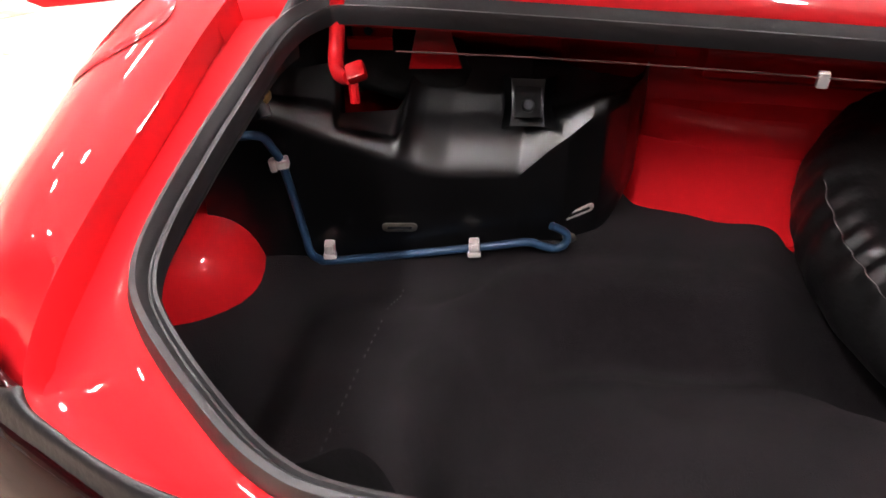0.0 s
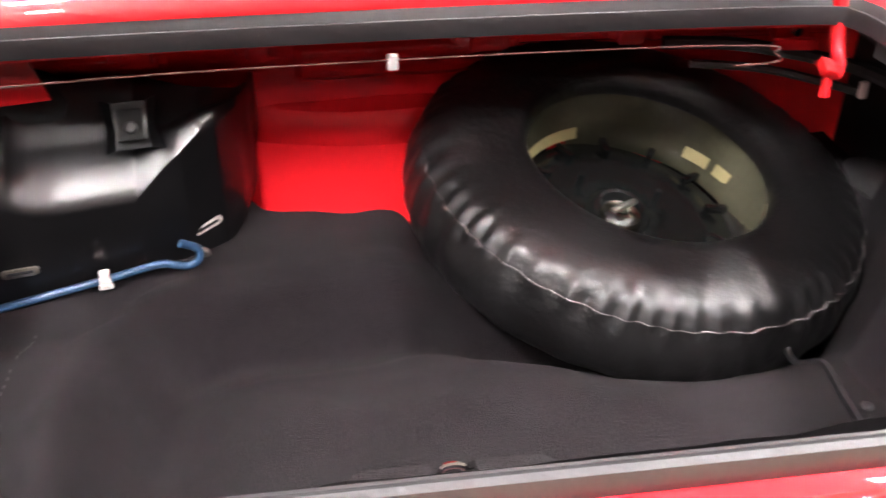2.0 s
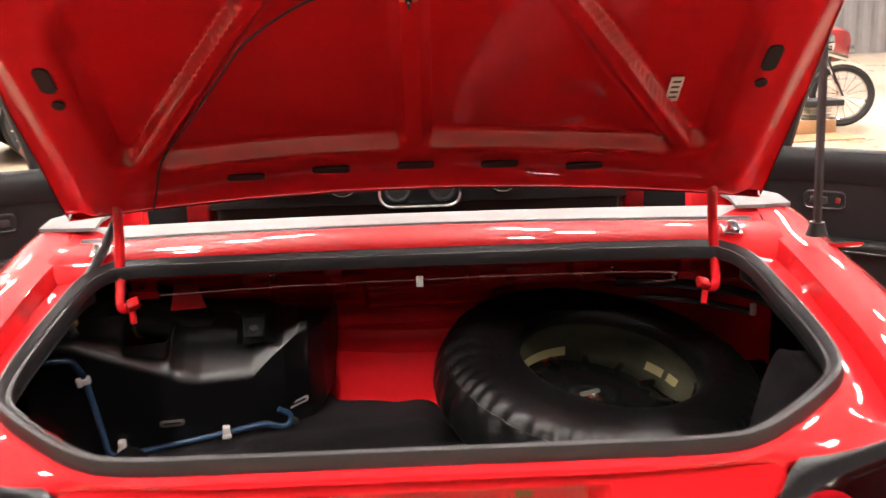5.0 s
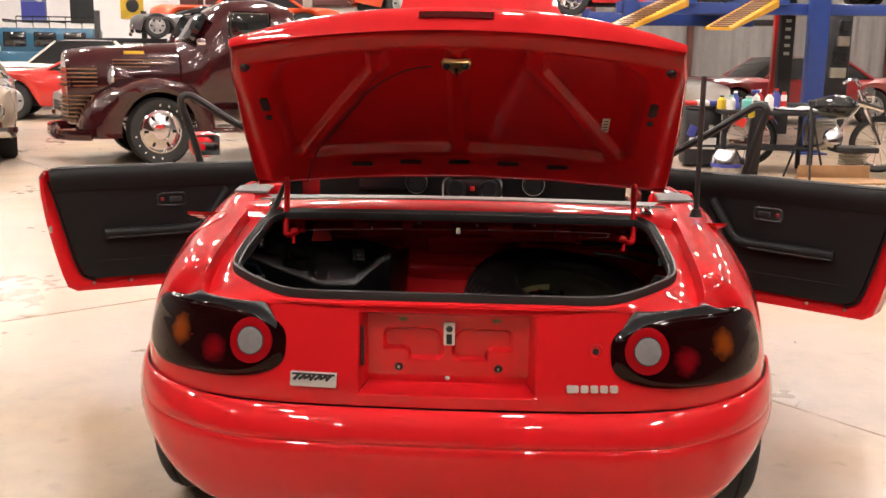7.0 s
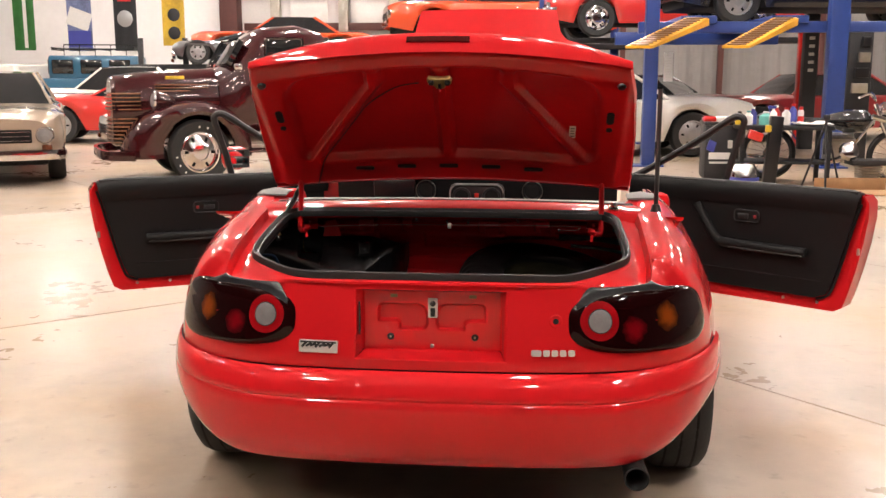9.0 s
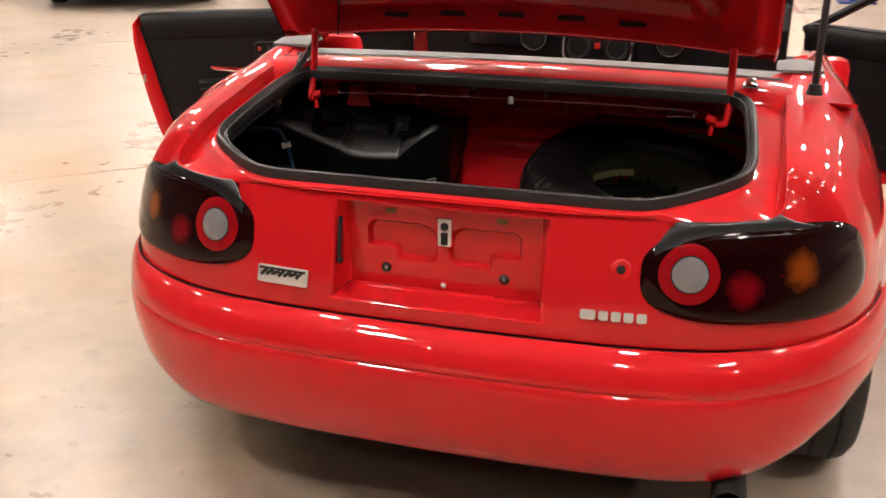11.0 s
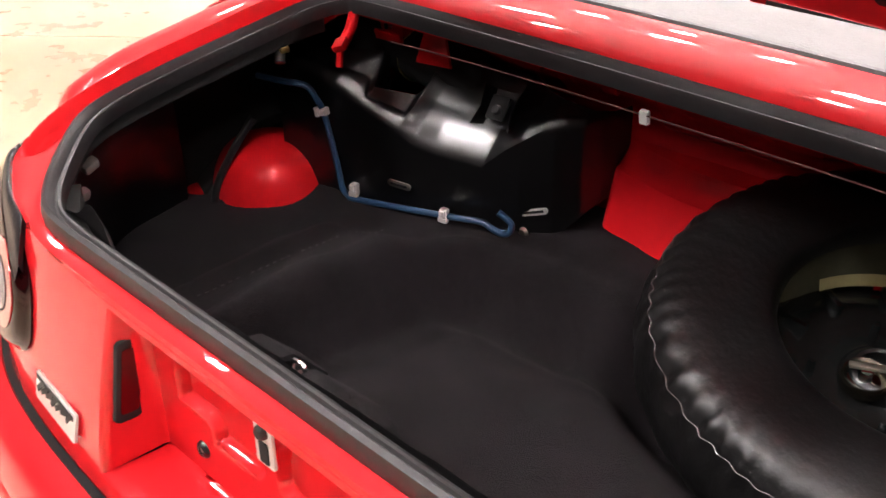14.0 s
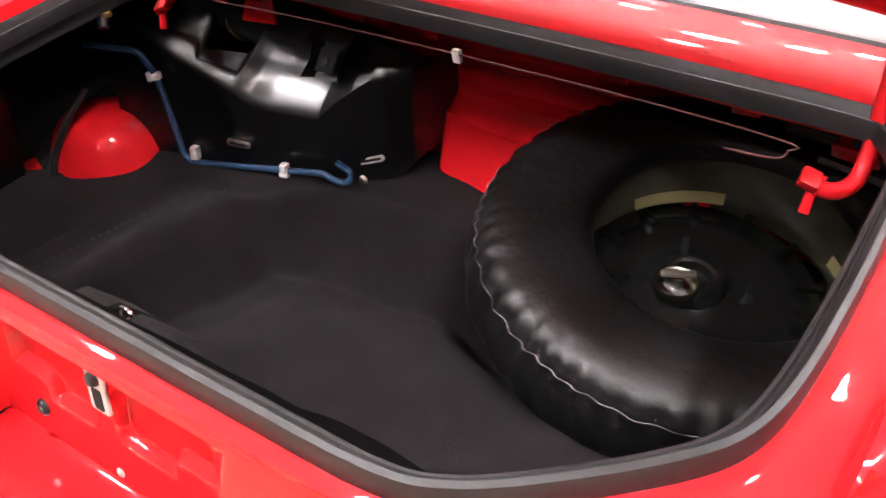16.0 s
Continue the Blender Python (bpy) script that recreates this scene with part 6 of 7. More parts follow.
        part("side_lamp", box(0.05, 0.11, 0.07, (L / 2 + 0.012, s * W * 0.78, hood - 0.40), 0.015), LENS_AMBER, t)
        part("tail_lamp", box(0.03, 0.26, 0.10, (-L / 2 - 0.01, s * W * 0.66, belt - 0.24), 0.02), LENS_RED, t)
        part("door_line", box(0.006, 0.006, 0.46, (0.10 * L, s * (W + 0.006), belt - 0.28)), DARK, t)
        part("door_handle", box(0.12, 0.02, 0.02, (-0.04 * L, s * (W + 0.012), belt - 0.12), 0.006), CHROME, t)
    if bumper:
        for e in (1, -1):
            part("bumper", sweep(smooth_line([(e * (L / 2 - 0.16), W * 0.98, bumper_z), (e * (L / 2 + 0.02), W * 0.84, bumper_z), (e * (L / 2 + 0.08), 0, bumper_z), (e * (L / 2 + 0.02), -W * 0.84, bumper_z), (e * (L / 2 - 0.16), -W * 0.98, bumper_z)], 4),
                                 [(-0.02, -0.055), (-0.03, 0.0), (-0.02, 0.055), (0.02, 0.055), (0.03, 0.0), (0.02, -0.055)]), CHROME, t, "chrome bumper")
    t.matrix_world = m
    return t


def heading(x, y, z, dx, dy):
    """A pose on the floor whose local x points along (dx, dy)."""
    return pose(x, y, z, 0, 0, math.degrees(math.atan2(dy, dx)))


parked_car("champagne muscle coupe with chrome bumper and round headlamps", TAN_PAINT, heading(-6.90, 9.90, 0, 0.45, -0.89), length=4.5, width=1.84, hood=0.84, belt=0.90, roof=1.30, cabin=(-0.32, 0.34), bumper_z=0.36)
parked_car("bright red low sports car beside the old truck", SPORT_RED, heading(-7.2, 15.7, 0, -1, -0.30), length=4.3, width=1.7, belt=0.84, hood=0.86, roof=1.18, rim_mat=SILVER, bumper=False)
parked_car("white sedan behind the red sports car", WHITE_PAINT, heading(-8.6, 18.2, 0, -1, -0.25), length=4.6, roof=1.40, belt=0.92, hood=0.92)
parked_car("white full-size two-door coupe with chrome trim", WHITE_PAINT, heading(0.89, 13.43, 0, -1, -0.18), length=5.3, width=1.9, belt=0.88, hood=0.90, roof=1.30, axles=(-0.31, 0.31), wheel_r=0.34, cabin=(-0.24, 0.34))
parked_car("deep red coupe parked by the metal wall", DARK_RED, heading(5.6, 17.4, 0, -1, -0.3), length=4.7, roof=1.26, belt=0.86, hood=0.84)
parked_car("black coupe parked by the metal wall", BLACK_PAINT, heading(2.6, 18.6, 0, 1, -0.5), length=4.6, roof=1.24, belt=0.84, hood=0.82)
parked_car("white low car nose beside the red sports car", WHITE_PAINT, heading(-4.8, 13.6, 0, -1, -0.6), length=4.0, width=1.6, belt=0.70, hood=0.66, roof=1.05, bumper=False)
# cars raised on the lifts
parked_car("orange muscle car raised on a storage lift", ORANGE, heading(-5.75, 21.0, 1.42, -1, -0.3), length=4.2, belt=0.76, hood=0.76, roof=1.14)
parked_car("dark grey low car beside the orange car on the lift", GREY_PAINT, heading(-6.35, 19.3, 1.44, -1, -0.35), length=2.8, width=1.5, belt=0.50, hood=0.48, roof=0.70, wheel_r=0.26, bumper=False, ride=0.16)
parked_car("orange-red muscle car raised on a lift", ORANGE, heading(-0.5, 19.0, 1.85, -1, -0.22), length=4.9, width=1.9, belt=0.86, hood=0.84, roof=1.34, bumper=False)
parked_car("red and white classic convertible raised on a lift", SPORT_RED, heading(2.65, 16.5, 1.89, -1, -0.12), length=4.6, width=1.8, belt=0.80, hood=0.78, open_top=True, rim_mat=CHROME)
parked_car("black car raised on the blue lift", BLACK_PAINT, heading(4.6, 13.6, 1.98, -1, -0.1), length=4.8, belt=0.8, hood=0.8, roof=1.25)

# ---- maroon vintage truck ----
truck = thing("vintage_truck", "glossy maroon vintage pickup truck with brass grille bars", "truck")


def truck_loft(name, stations, mt, label="", n=18, p=2.6):
    """Stations of (x, half width, z low, z high); sections are rounded boxes."""
    rows_ = []
    for x, w, z0, z1 in stations:
        r_ = []
        for k in range(n):
            a = 2 * math.pi * k / n
            c, s_ = math.cos(a), math.sin(a)
            r_.append((x, w * math.copysign(abs(c) ** (2 / p), c), lerp(z0, z1, 0.5 + 0.5 * math.copysign(abs(s_) ** (2 / p), s_))))
        rows_.append(r_)
    bm_ = grid(rows_, close_v=True)
    bm_.verts.ensure_lookup_table()
    bm_.faces.new([bm_.verts[k] for k in range(n)])
    bm_.faces.new([bm_.verts[(len(rows_) - 1) * n + k] for k in range(n)])
    return part(name, bm_, mt, truck, label)


truck_loft("bonnet", [(2.02, 0.30, 0.42, 1.16), (1.98, 0.34, 0.40, 1.20), (1.7, 0.37, 0.42, 1.24), (1.2, 0.44, 0.5, 1.27), (0.72, 0.52, 0.5, 1.29)], MAROON, "rounded maroon bonnet and nose")
truck_loft("cab", [(0.80, 0.60, 0.40, 1.26), (0.62, 0.68, 0.40, 1.34), (0.42, 0.66, 0.40, 1.62), (0.20, 0.66, 0.40, 1.75), (-0.25, 0.67, 0.40, 1.79), (-0.55, 0.66, 0.40, 1.72), (-0.70, 0.62, 0.40, 1.50), (-0.76, 0.58, 0.42, 1.20)], MAROON, "maroon cab with rounded roof", 22, 3.2)
truck_loft("bed", [(-0.80, 0.66, 0.48, 0.98), (-2.20, 0.66, 0.48, 0.98)], MAROON, "maroon pickup bed", 18, 6)
for s in (1, -1):
    fen = []
    for a in np.linspace(radians(-12), radians(192), 34):
        ca_, sa_ = math.cos(a), math.sin(a)
        ox, oz = 0.86 if ca_ > 0 else 0.66, 0.56
        r_ = []
        for f, y in ((0.0, 0.72), (0.0, 0.80), (0.25, 0.83), (0.6, 0.82), (0.85, 0.76), (0.97, 0.64), (1.0, 0.50), (1.0, 0.34)):
            r_.append((1.10 + lerp(0.42, ox, f) * ca_, s * (y - 0.10 * max(0.0, ca_ - 0.5)), max(0.30, 0.36 + lerp(0.42, oz, f) * sa_)))
        fen.append(r_)
    part("front_fender", grid(fen), MAROON, truck, "bulging maroon front fender")
    fen = []
    for a in np.linspace(0, math.pi, 16):
        fen.append([(-1.5 + 0.46 * math.cos(a), s * (0.62 + 0.2 * y), 0.36 + 0.46 * (1 - 0.25 * y ** 2) * math.sin(a)) for y in np.linspace(0, 1, 5)])
    part("rear_fender", grid(fen), MAROON, truck)
    part("running_board", box(1.6, 0.22, 0.05, (-0.05, s * 0.70, 0.36), 0.02), MAROON, truck)
    tyre_and_rim(truck, 0.36, 0.22, pose(1.10, s * 0.68, 0.36, -90 * s, 0, 0), CHROME, white=True)
    tyre_and_rim(truck, 0.36, 0.22, pose(-1.5, s * 0.66, 0.36, -90 * s, 0, 0), CHROME, white=True)
    hd = part("headlamp", lathe([(0.0, 0.06), (0.06, 0.05), (0.095, 0.02), (0.11, 0.0), (0.10, -0.08), (0.05, -0.20), (0.0, -0.24)], 22, pose(1.55, s * 0.54, 0.93, 0, 84, 0)), MAROON, truck, "round headlamp pod")
    part("headlamp_glass", lathe([(0.0, 0.066), (0.06, 0.056), (0.096, 0.026)], 22, pose(1.555, s * 0.54, 0.93, 0, 84, 0)), LENS_CLEAR, hd)
    part("bezel", lathe([(0.094, 0.02), (0.104, 0.030), (0.114, 0.004)], 22, pose(1.555, s * 0.54, 0.93, 0, 84, 0)), CHROME, hd)
    for k in range(5):
        part("louvre", box(0.62, 0.012, 0.012, (1.22, s * (0.415 + 0.0), 0.96 + 0.035 * k), 0.004, (0, 0, -s * 8)), GRILLE_GOLD, truck, "aged brass louvre bar")
    part("side_window", box(0.48, 0.012, 0.34, (0.02, s * 0.668, 1.46), 0.04), GLASS, truck, "dark cab side window")
    part("name_bar", box(0.22, 0.01, 0.035, (1.30, s * 0.43, 1.18), 0.004, (0, 0, -s * 8)), YELLOW, truck, "small yellow plate on the bonnet side")
    part("wing_mirror", box(0.10, 0.05, 0.07, (0.62, s * 0.80, 1.30), 0.02), CHROME, truck)
for k in range(12):
    z = 0.46 + 0.044 * k + (0.06 if k > 6 else 0.0)
    f = 1 - 0.16 * max(0.0, z - 0.95) / 0.25
    line_ = [(1.70, 0.372), (1.82, 0.358), (1.93, 0.338), (2.01, 0.290), (2.045, 0.18), (2.05, 0.0)]
    line_ = [(x, y * f, z) for x, y in line_] + [(x, -y * f, z) for x, y in line_[-2::-1]]
    part("grille_bar", sweep(smooth_line(line_, 3), [(-0.010, -0.007), (-0.014, 0.0), (-0.010, 0.007), (0.010, 0.007), (0.014, 0.0), (0.010, -0.007)]), GRILLE_GOLD, truck, "aged brass grille bar wrapping the nose")
part("windscreen", box(0.012, 1.05, 0.34, (0.585, 0, 1.46), 0.04, (0, -32, 0)), GLASS, truck, "dark windscreen")
part("front_bumper", sweep(smooth_line([(1.85, 0.84, 0.34), (2.12, 0.62, 0.34), (2.20, 0, 0.34), (2.12, -0.62, 0.34), (1.85, -0.84, 0.34)], 4), [(-0.02, -0.05), (-0.03, 0), (-0.02, 0.05), (0.02, 0.05), (0.03, 0), (0.02, -0.05)]), MAROON, truck, "maroon front bumper")
truck.matrix_world = heading(-3.03, 9.76, 0, -1.0, -0.56) @ Matrix.Diagonal((0.97, 1.05, 1.035, 1.0))

# ---- blue off-roader with a roof rack ----
jeep = thing("off_roader", "bright blue boxy off-road car with a roof rack", "car")
part("body", box(3.9, 1.6, 0.75, (0, 0, 0.85), 0.05), JEEP_BLUE, jeep)
part("cabin", box(2.2, 1.5, 0.62, (-0.5, 0, 1.50), 0.06), JEEP_BLUE, jeep)
for x in (-1.15, -0.45, 0.25):
    for s in (1, -1):
        part("window", box(0.52, 0.02, 0.36, (x, s * 0.755, 1.52), 0.03), GLASS, jeep)
part("windscreen", box(0.02, 1.3, 0.38, (0.61, 0, 1.52), 0.03), GLASS, jeep)
rack = part("roof_rack", tube(smooth_line([(0.5, 0.7, 2.0), (0.5, -0.7, 2.0), (-1.5, -0.7, 2.0), (-1.5, 0.7, 2.0)], 1), 0.025, 6), DARK, jeep, "black tubular roof rack")
for x in np.linspace(-1.5, 0.5, 6):
    part("rack_bar", tube([(x, -0.7, 1.96), (x, 0.7, 1.96)], 0.015, 6), DARK, rack)
    part("rack_leg", tube([(x, -0.7, 1.80), (x, -0.7, 2.12)], 0.012, 6), DARK, rack)
part("rack_rail", tube([(-1.5, -0.7, 2.12), (0.5, -0.7, 2.12)], 0.018, 6), DARK, rack)
for x in (-1.2, 1.25):
    for s in (1, -1):
        tyre_and_rim(jeep, 0.38, 0.24, pose(x, s * 0.72, 0.38, -90 * s, 0, 0), SILVER)
part("grille", box(0.03, 1.1, 0.30, (1.96, 0, 0.95), 0.02), PAPER, jeep, "white grille panel")
jeep.matrix_world = heading(-11.0, 21.3, 0, -1, -0.25) @ Matrix.Diagonal((0.95, 0.95, 0.92, 1.0))
gt = thing("pale_van", "pale van front with louvred grille far behind", "van")
part("body", box(2.0, 1.9, 1.5, (0, 0, 1.0), 0.12), WHITE_PAINT, gt)
for k in range(4):
    part("louvre", box(1.2, 0.03, 0.05, (0, -0.96, 1.10 + 0.10 * k), 0.01), STEEL, gt)
gt.matrix_world = pose(-13.0, 21.0, 0) @ Matrix.Diagonal((1.0, 1.0, 0.84, 1.0))

# ---- lifts ----
lift = thing("storage_lift", "dark steel four-post storage lift", "lift")
for x in (-8.3, -7.3, -4.2):
    part("post", box(0.10, 0.10, 2.0, (x, 18.6, 1.0), 0.01), BENCH_BLACK, lift)
    part("post", box(0.10, 0.10, 2.0, (x, 22.0, 1.0), 0.01), BENCH_BLACK, lift)
for y in (18.7, 19.9, 20.4, 21.7):
    part("deck", box(4.4, 0.5, 0.10, (-6.3, y, 1.39), 0.01), BENCH_BLACK, lift)
blue = thing("blue_car_lift", "blue four-post car lift with yellow ramps", "lift")
for x, y, w in ((1.83, 11.3, 0.18), (4.27, 11.3, 0.24), (2.30, 15.6, 0.18), (5.60, 15.6, 0.20)):
    p_ = part("post", box(w, 0.20, 4.2, (x, y, 2.1), 0.012), LIFT_BLUE, blue, "blue steel lift post")
    part("base_plate", box(0.42, 0.36, 0.02, (x, y, 0.012), 0.004), LIFT_BLUE, p_)
part("cross_beam", box(2.8, 0.16, 0.15, (3.06, 11.45, 1.88), 0.012), LIFT_BLUE, blue, "blue cross beam")
part("cross_beam", box(3.2, 0.16, 0.14, (5.8, 11.45, 1.88), 0.012), LIFT_BLUE, blue)
part("cross_beam", box(2.8, 0.16, 0.22, (3.06, 15.45, 1.86), 0.012), LIFT_BLUE, blue)
for x in (2.45, 3.65):
    part("runway", box(0.48, 4.4, 0.10, (x, 13.5, 1.98), 0.01), LIFT_BLUE, blue)
for x0, x1 in ((1.45, 2.35), (2.58, 3.50)):
    rp = slab([[(x0 - 0.12, 9.6, 1.56), (x0 + 0.18, 9.6, 1.56)], [(x1 - 0.12, 11.1, 1.96), (x1 + 0.18, 11.1, 1.96)]], (0, 0, 1), 0.03)
    r_ = part("ramp", rp, RAMP_YELLOW, blue, "yellow steel drive-on ramp")
    for e in (-0.12, 0.18):
        part("ramp_side", slab([[(x0 + e, 9.6, 1.56), (x0 + e, 9.6, 1.59)], [(x1 + e - 0.0, 11.1, 1.89), (x1 + e, 11.1, 1.98)]], (1, 0, 0), 0.02), RAMP_YELLOW, r_)
    for k in range(16):
        f = (k + 0.5) / 16
        part("tread_strip", box(0.22, 0.062, 0.012, (lerp(x0, x1, f) + 0.03, lerp(9.6, 11.1, f), lerp(1.56, 1.96, f) + 0.036), 0.002, (15, 0, 0)), GRILLE_GOLD, r_)
for x, y in ((-2.2, 18.8), (1.9, 18.8), (0.4, 16.0)):
    single("lift_column", box(0.16, 0.18, 3.2, (x, y, 1.6), 0.01), LIFT_BLUE, "blue steel lift column", "lift column", "lift columns")
single("lift_runway", box(5.2, 0.5, 0.10, (2.6, 16.1, 1.84), 0.01), BENCH_BLACK, "dark steel lift runway under the red convertible", "lift runway")
single("lift_runway", box(5.2, 0.5, 0.12, (0.0, 18.8, 1.80), 0.01), BENCH_BLACK, "dark steel lift runway under the raised cars", "lift runway")
dl = thing("dark_lift_post", "black lift post with pale lettering bars", "lift post")
part("post", box(0.22, 0.2, 3.0, (0, 0, 1.5), 0.01), BENCH_BLACK, dl)
for k in range(5):
    part("letter_bar", box(0.09, 0.004, 0.05, (0, -0.103, 1.83 - 0.13 * k)), STICKER, dl)
dl.matrix_world = pose(4.80, 14.6, 0)
single("red_post", box(0.08, 0.16, 3.2, (4.80, 15.2, 1.6), 0.01), SPORT_RED, "red painted steel post", "post")
eq = thing("wall_machine", "dark workshop machine with pale boxes", "machine")
part("cabinet", box(0.34, 0.3, 1.9, (0, 0, 0.95), 0.02), BENCH_BLACK, eq)
for k in range(4):
    part("box_unit", box(0.22 - 0.03 * k, 0.1, 0.14, (0.02 * k, -0.17, 1.05 + 0.22 * k), 0.01), GASKET if k % 2 else STEEL, eq)
eq.matrix_world = pose(4.95, 12.6, 0)
pn = thing("paper_notice", "white paper notice on a wall panel", "notice")
part("sheet", box(0.24, 0.01, 0.75, (0, 0, 0)), PAPER, pn)
for k in range(9):
    part("print_bar", box(0.14, 0.004, 0.007, (0, -0.007, 0.30 - 0.07 * k)), STEEL, pn)
pn.matrix_world = pose(2.42, 14.0, 1.36) @ Matrix.Diagonal((0.6, 1.0, 0.62, 1.0))

# ---- wall details ----
for k, (x, w, z0, mt, lab) in enumerate(((-14.3, 0.62, 1.88, GREEN_BANNER, "green hanging banner with pale stripe"), (-12.65, 0.72, 1.86, BLUE_BANNER, "blue and white hanging banner"),
                                         (-11.3, 0.66, 1.86, BLACK_BANNER, "black hanging banner with silver disc"), (-9.9, 0.64, 2.0, YELLOW_BANNER, "yellow hanging banner with dark ovals"))):
    b_ = thing("banner", lab, "banner", "wall banners", pose(x, 24.985, 0))
    part("cloth", slab([[(lerp(-w / 2, w / 2, i / 8), 0.012 * math.sin(i * 1.7), lerp(z0, 3.9, j / 6)) for j in range(7)] for i in range(9)], (0, 1, 0), 0.008), mt, b_)
    part("pole", tube([(-w / 2 - 0.04, 0, 3.9), (w / 2 + 0.04, 0, 3.9)], 0.015, 6), STEEL, b_)
    if k == 0:
        part("stripe", box(0.10, 0.006, 1.9, (0.05, -0.022, 2.9)), PAPER, b_)
    if k == 1:
        part("white_band", box(0.68, 0.006, 0.5, (0, -0.022, 2.75), 0, (0, 20, 0)), PAPER, b_)
        part("blue_band", box(0.66, 0.006, 0.45, (0, -0.024, 2.2), 0), PURPLE, b_)
    if k == 2:
        part("silver_disc", lathe([(0, 0.006), (0.22, 0.006), (0.23, 0)], 24, pose(0, -0.02, 2.75, 90)), SILVER, b_)
        part("red_bar", box(0.4, 0.006, 0.05, (0, -0.022, 3.25)), SPORT_RED, b_)
    if k == 3:
        for z in (2.35, 2.85):
            part("dark_oval", lathe([(0, 0.006), (0.17, 0.006), (0.18, 0)], 20, pose(0.02, -0.02, z, 90)), BENCH_BLACK, b_)
col = thing("wall_column", "dark maroon steel wall column and girts", "column")
part("column", box(0.5, 0.5, 6.1, (-8.15, 24.7, 3.05), 0.02), MAROON_WALL, col)
for z in (1.7, 2.5, 3.4, 4.6):
    part("girt", box(5.4, 0.2, 0.20, (-5.1, 24.85, z), 0.01), MAROON_WALL, col, "dark horizontal wall girt")
for x in (-6.9, -5.0, -3.6):
    part("stud", box(0.26, 0.24, 6.0, (x, 24.8, 3.0), 0.01), STEEL, col, "pale steel stud")
for x in (-7.6, -6.0, -4.3):
    wd = tagged(new("window_high"), "pale wall panel between girts", "panel", kind="structure")
    part("pane", box(1.05, 0.03, 0.70, (x, 24.93, 2.95), 0.01), PAPER, wd)
for x in np.arange(0.0, 16, 2.6):
    part("girt_rib", box(0.14, 0.16, 6.0, (x, 24.88, 3.0), 0.01), MAROON_WALL, col)

# ---- workbench corner ----
bench = thing("work_table", "black steel work table on slim legs", "table")
part("top", box(1.05, 0.55, 0.05, (0, 0, 0.66), 0.008), BENCH_BLACK, bench)
for x in (-0.48, 0.48):
    for y in (-0.22, 0.22):
        part("leg", box(0.05, 0.05, 0.64, (x, y, 0.32), 0.006), BENCH_BLACK, bench)
part("shelf", box(0.98, 0.46, 0.03, (0, 0, 0.26), 0.005), BENCH_BLACK, bench)
bench.matrix_world = pose(3.12, 9.25, 0)


def bottle(x, y, r, h, mt, cap, label):
    b_ = thing("bottle", label, "bottle", "bottles on the table", pose(x, y, 0.686))
    part("body", lathe([(0, 0), (r, 0), (r, h * 0.65), (r * 0.4, h * 0.85), (r * 0.4, h * 0.9), (0, h * 0.9)], 14), mt, b_)
    part("cap", lathe([(r * 0.5, h * 0.88), (r * 0.5, h), (0, h)], 12), cap, b_)


for x, y, r, h, mt, cap, lab in ((2.72, 9.15, 0.05, 0.16, PAPER, TEAL, "white bottle with teal cap on the work table"), (2.80, 9.3, 0.045, 0.20, PURPLE, PAPER, "blue bottle with white cap on the work table"),
                                 (2.93, 9.2, 0.08, 0.15, TEAL, PAPER, "teal tub with white lid on the work table"), (3.06, 9.3, 0.05, 0.22, SPORT_RED, PAPER, "red spray bottle on the work table"),
                                 (3.14, 9.15, 0.05, 0.20, PAPER, SPORT_RED, "white bottle with red cap on the work table"), (3.24, 9.25, 0.045, 0.24, PURPLE, SPORT_RED, "violet bottle with red cap on the work table"),
                                 (2.64, 9.25, 0.05, 0.15, YELLOW, INK, "yellow can on the work table")):
    bottle(x, y, r, h, mt, cap, lab)
sp_ = thing("spray_bottle", "clear spray bottle with a blue trigger on the work table", "bottle", "bottles on the table", pose(2.98, 9.08, 0.686))
part("body", lathe([(0, 0), (0.045, 0), (0.047, 0.09), (0.035, 0.15), (0.014, 0.17), (0.014, 0.19), (0, 0.19)], 14), PAPER, sp_)
part("trigger_head", box(0.09, 0.03, 0.035, (-0.015, 0, 0.205), 0.008), PURPLE, sp_, "blue trigger head")
part("trigger", box(0.012, 0.014, 0.05, (-0.045, 0, 0.17), 0.004, (0, -18, 0)), PURPLE, sp_)
cn = thing("aerosol_can", "red and white aerosol can on the work table", "can", m=pose(3.34, 9.30, 0.686))
part("body", lathe([(0, 0), (0.033, 0), (0.034, 0.15), (0.028, 0.165), (0.012, 0.17), (0, 0.17)], 16), PAPER, cn)
part("band", lathe([(0.0345, 0.03), (0.0350, 0.035), (0.0350, 0.09), (0.0345, 0.095)], 16), SPORT_RED, cn, "red print band")
part("cap", lathe([(0.024, 0.165), (0.024, 0.20), (0, 0.205)], 14), SPORT_RED, cn)
cl = bmesh.new()
grid([[(x, y, 0.70 + 0.05 * abs(noise.noise((x * 9, y * 9, 1)))) for y in np.linspace(-0.16, 0.16, 10)] for x in np.linspace(-0.22, 0.22, 14)], cl)
ob = single("cloth", cl, PAPER, "crumpled white cloth on the work table", "cloth")
ob.location = (3.42, 9.15, 0)
bag = thing("waste_bin", "black fabric bin with pale lettering bars", "bin")
part("body", box(0.46, 0.36, 0.62, (0, 0, 0.33), 0.05), BENCH_BLACK, bag)
part("letter_bar", box(0.34, 0.006, 0.075, (0, -0.184, 0.29)), PAPER, bag, "pale bar in place of lettering")
part("letter_bar", box(0.32, 0.006, 0.022, (0, -0.184, 0.215)), STICKER, bag)
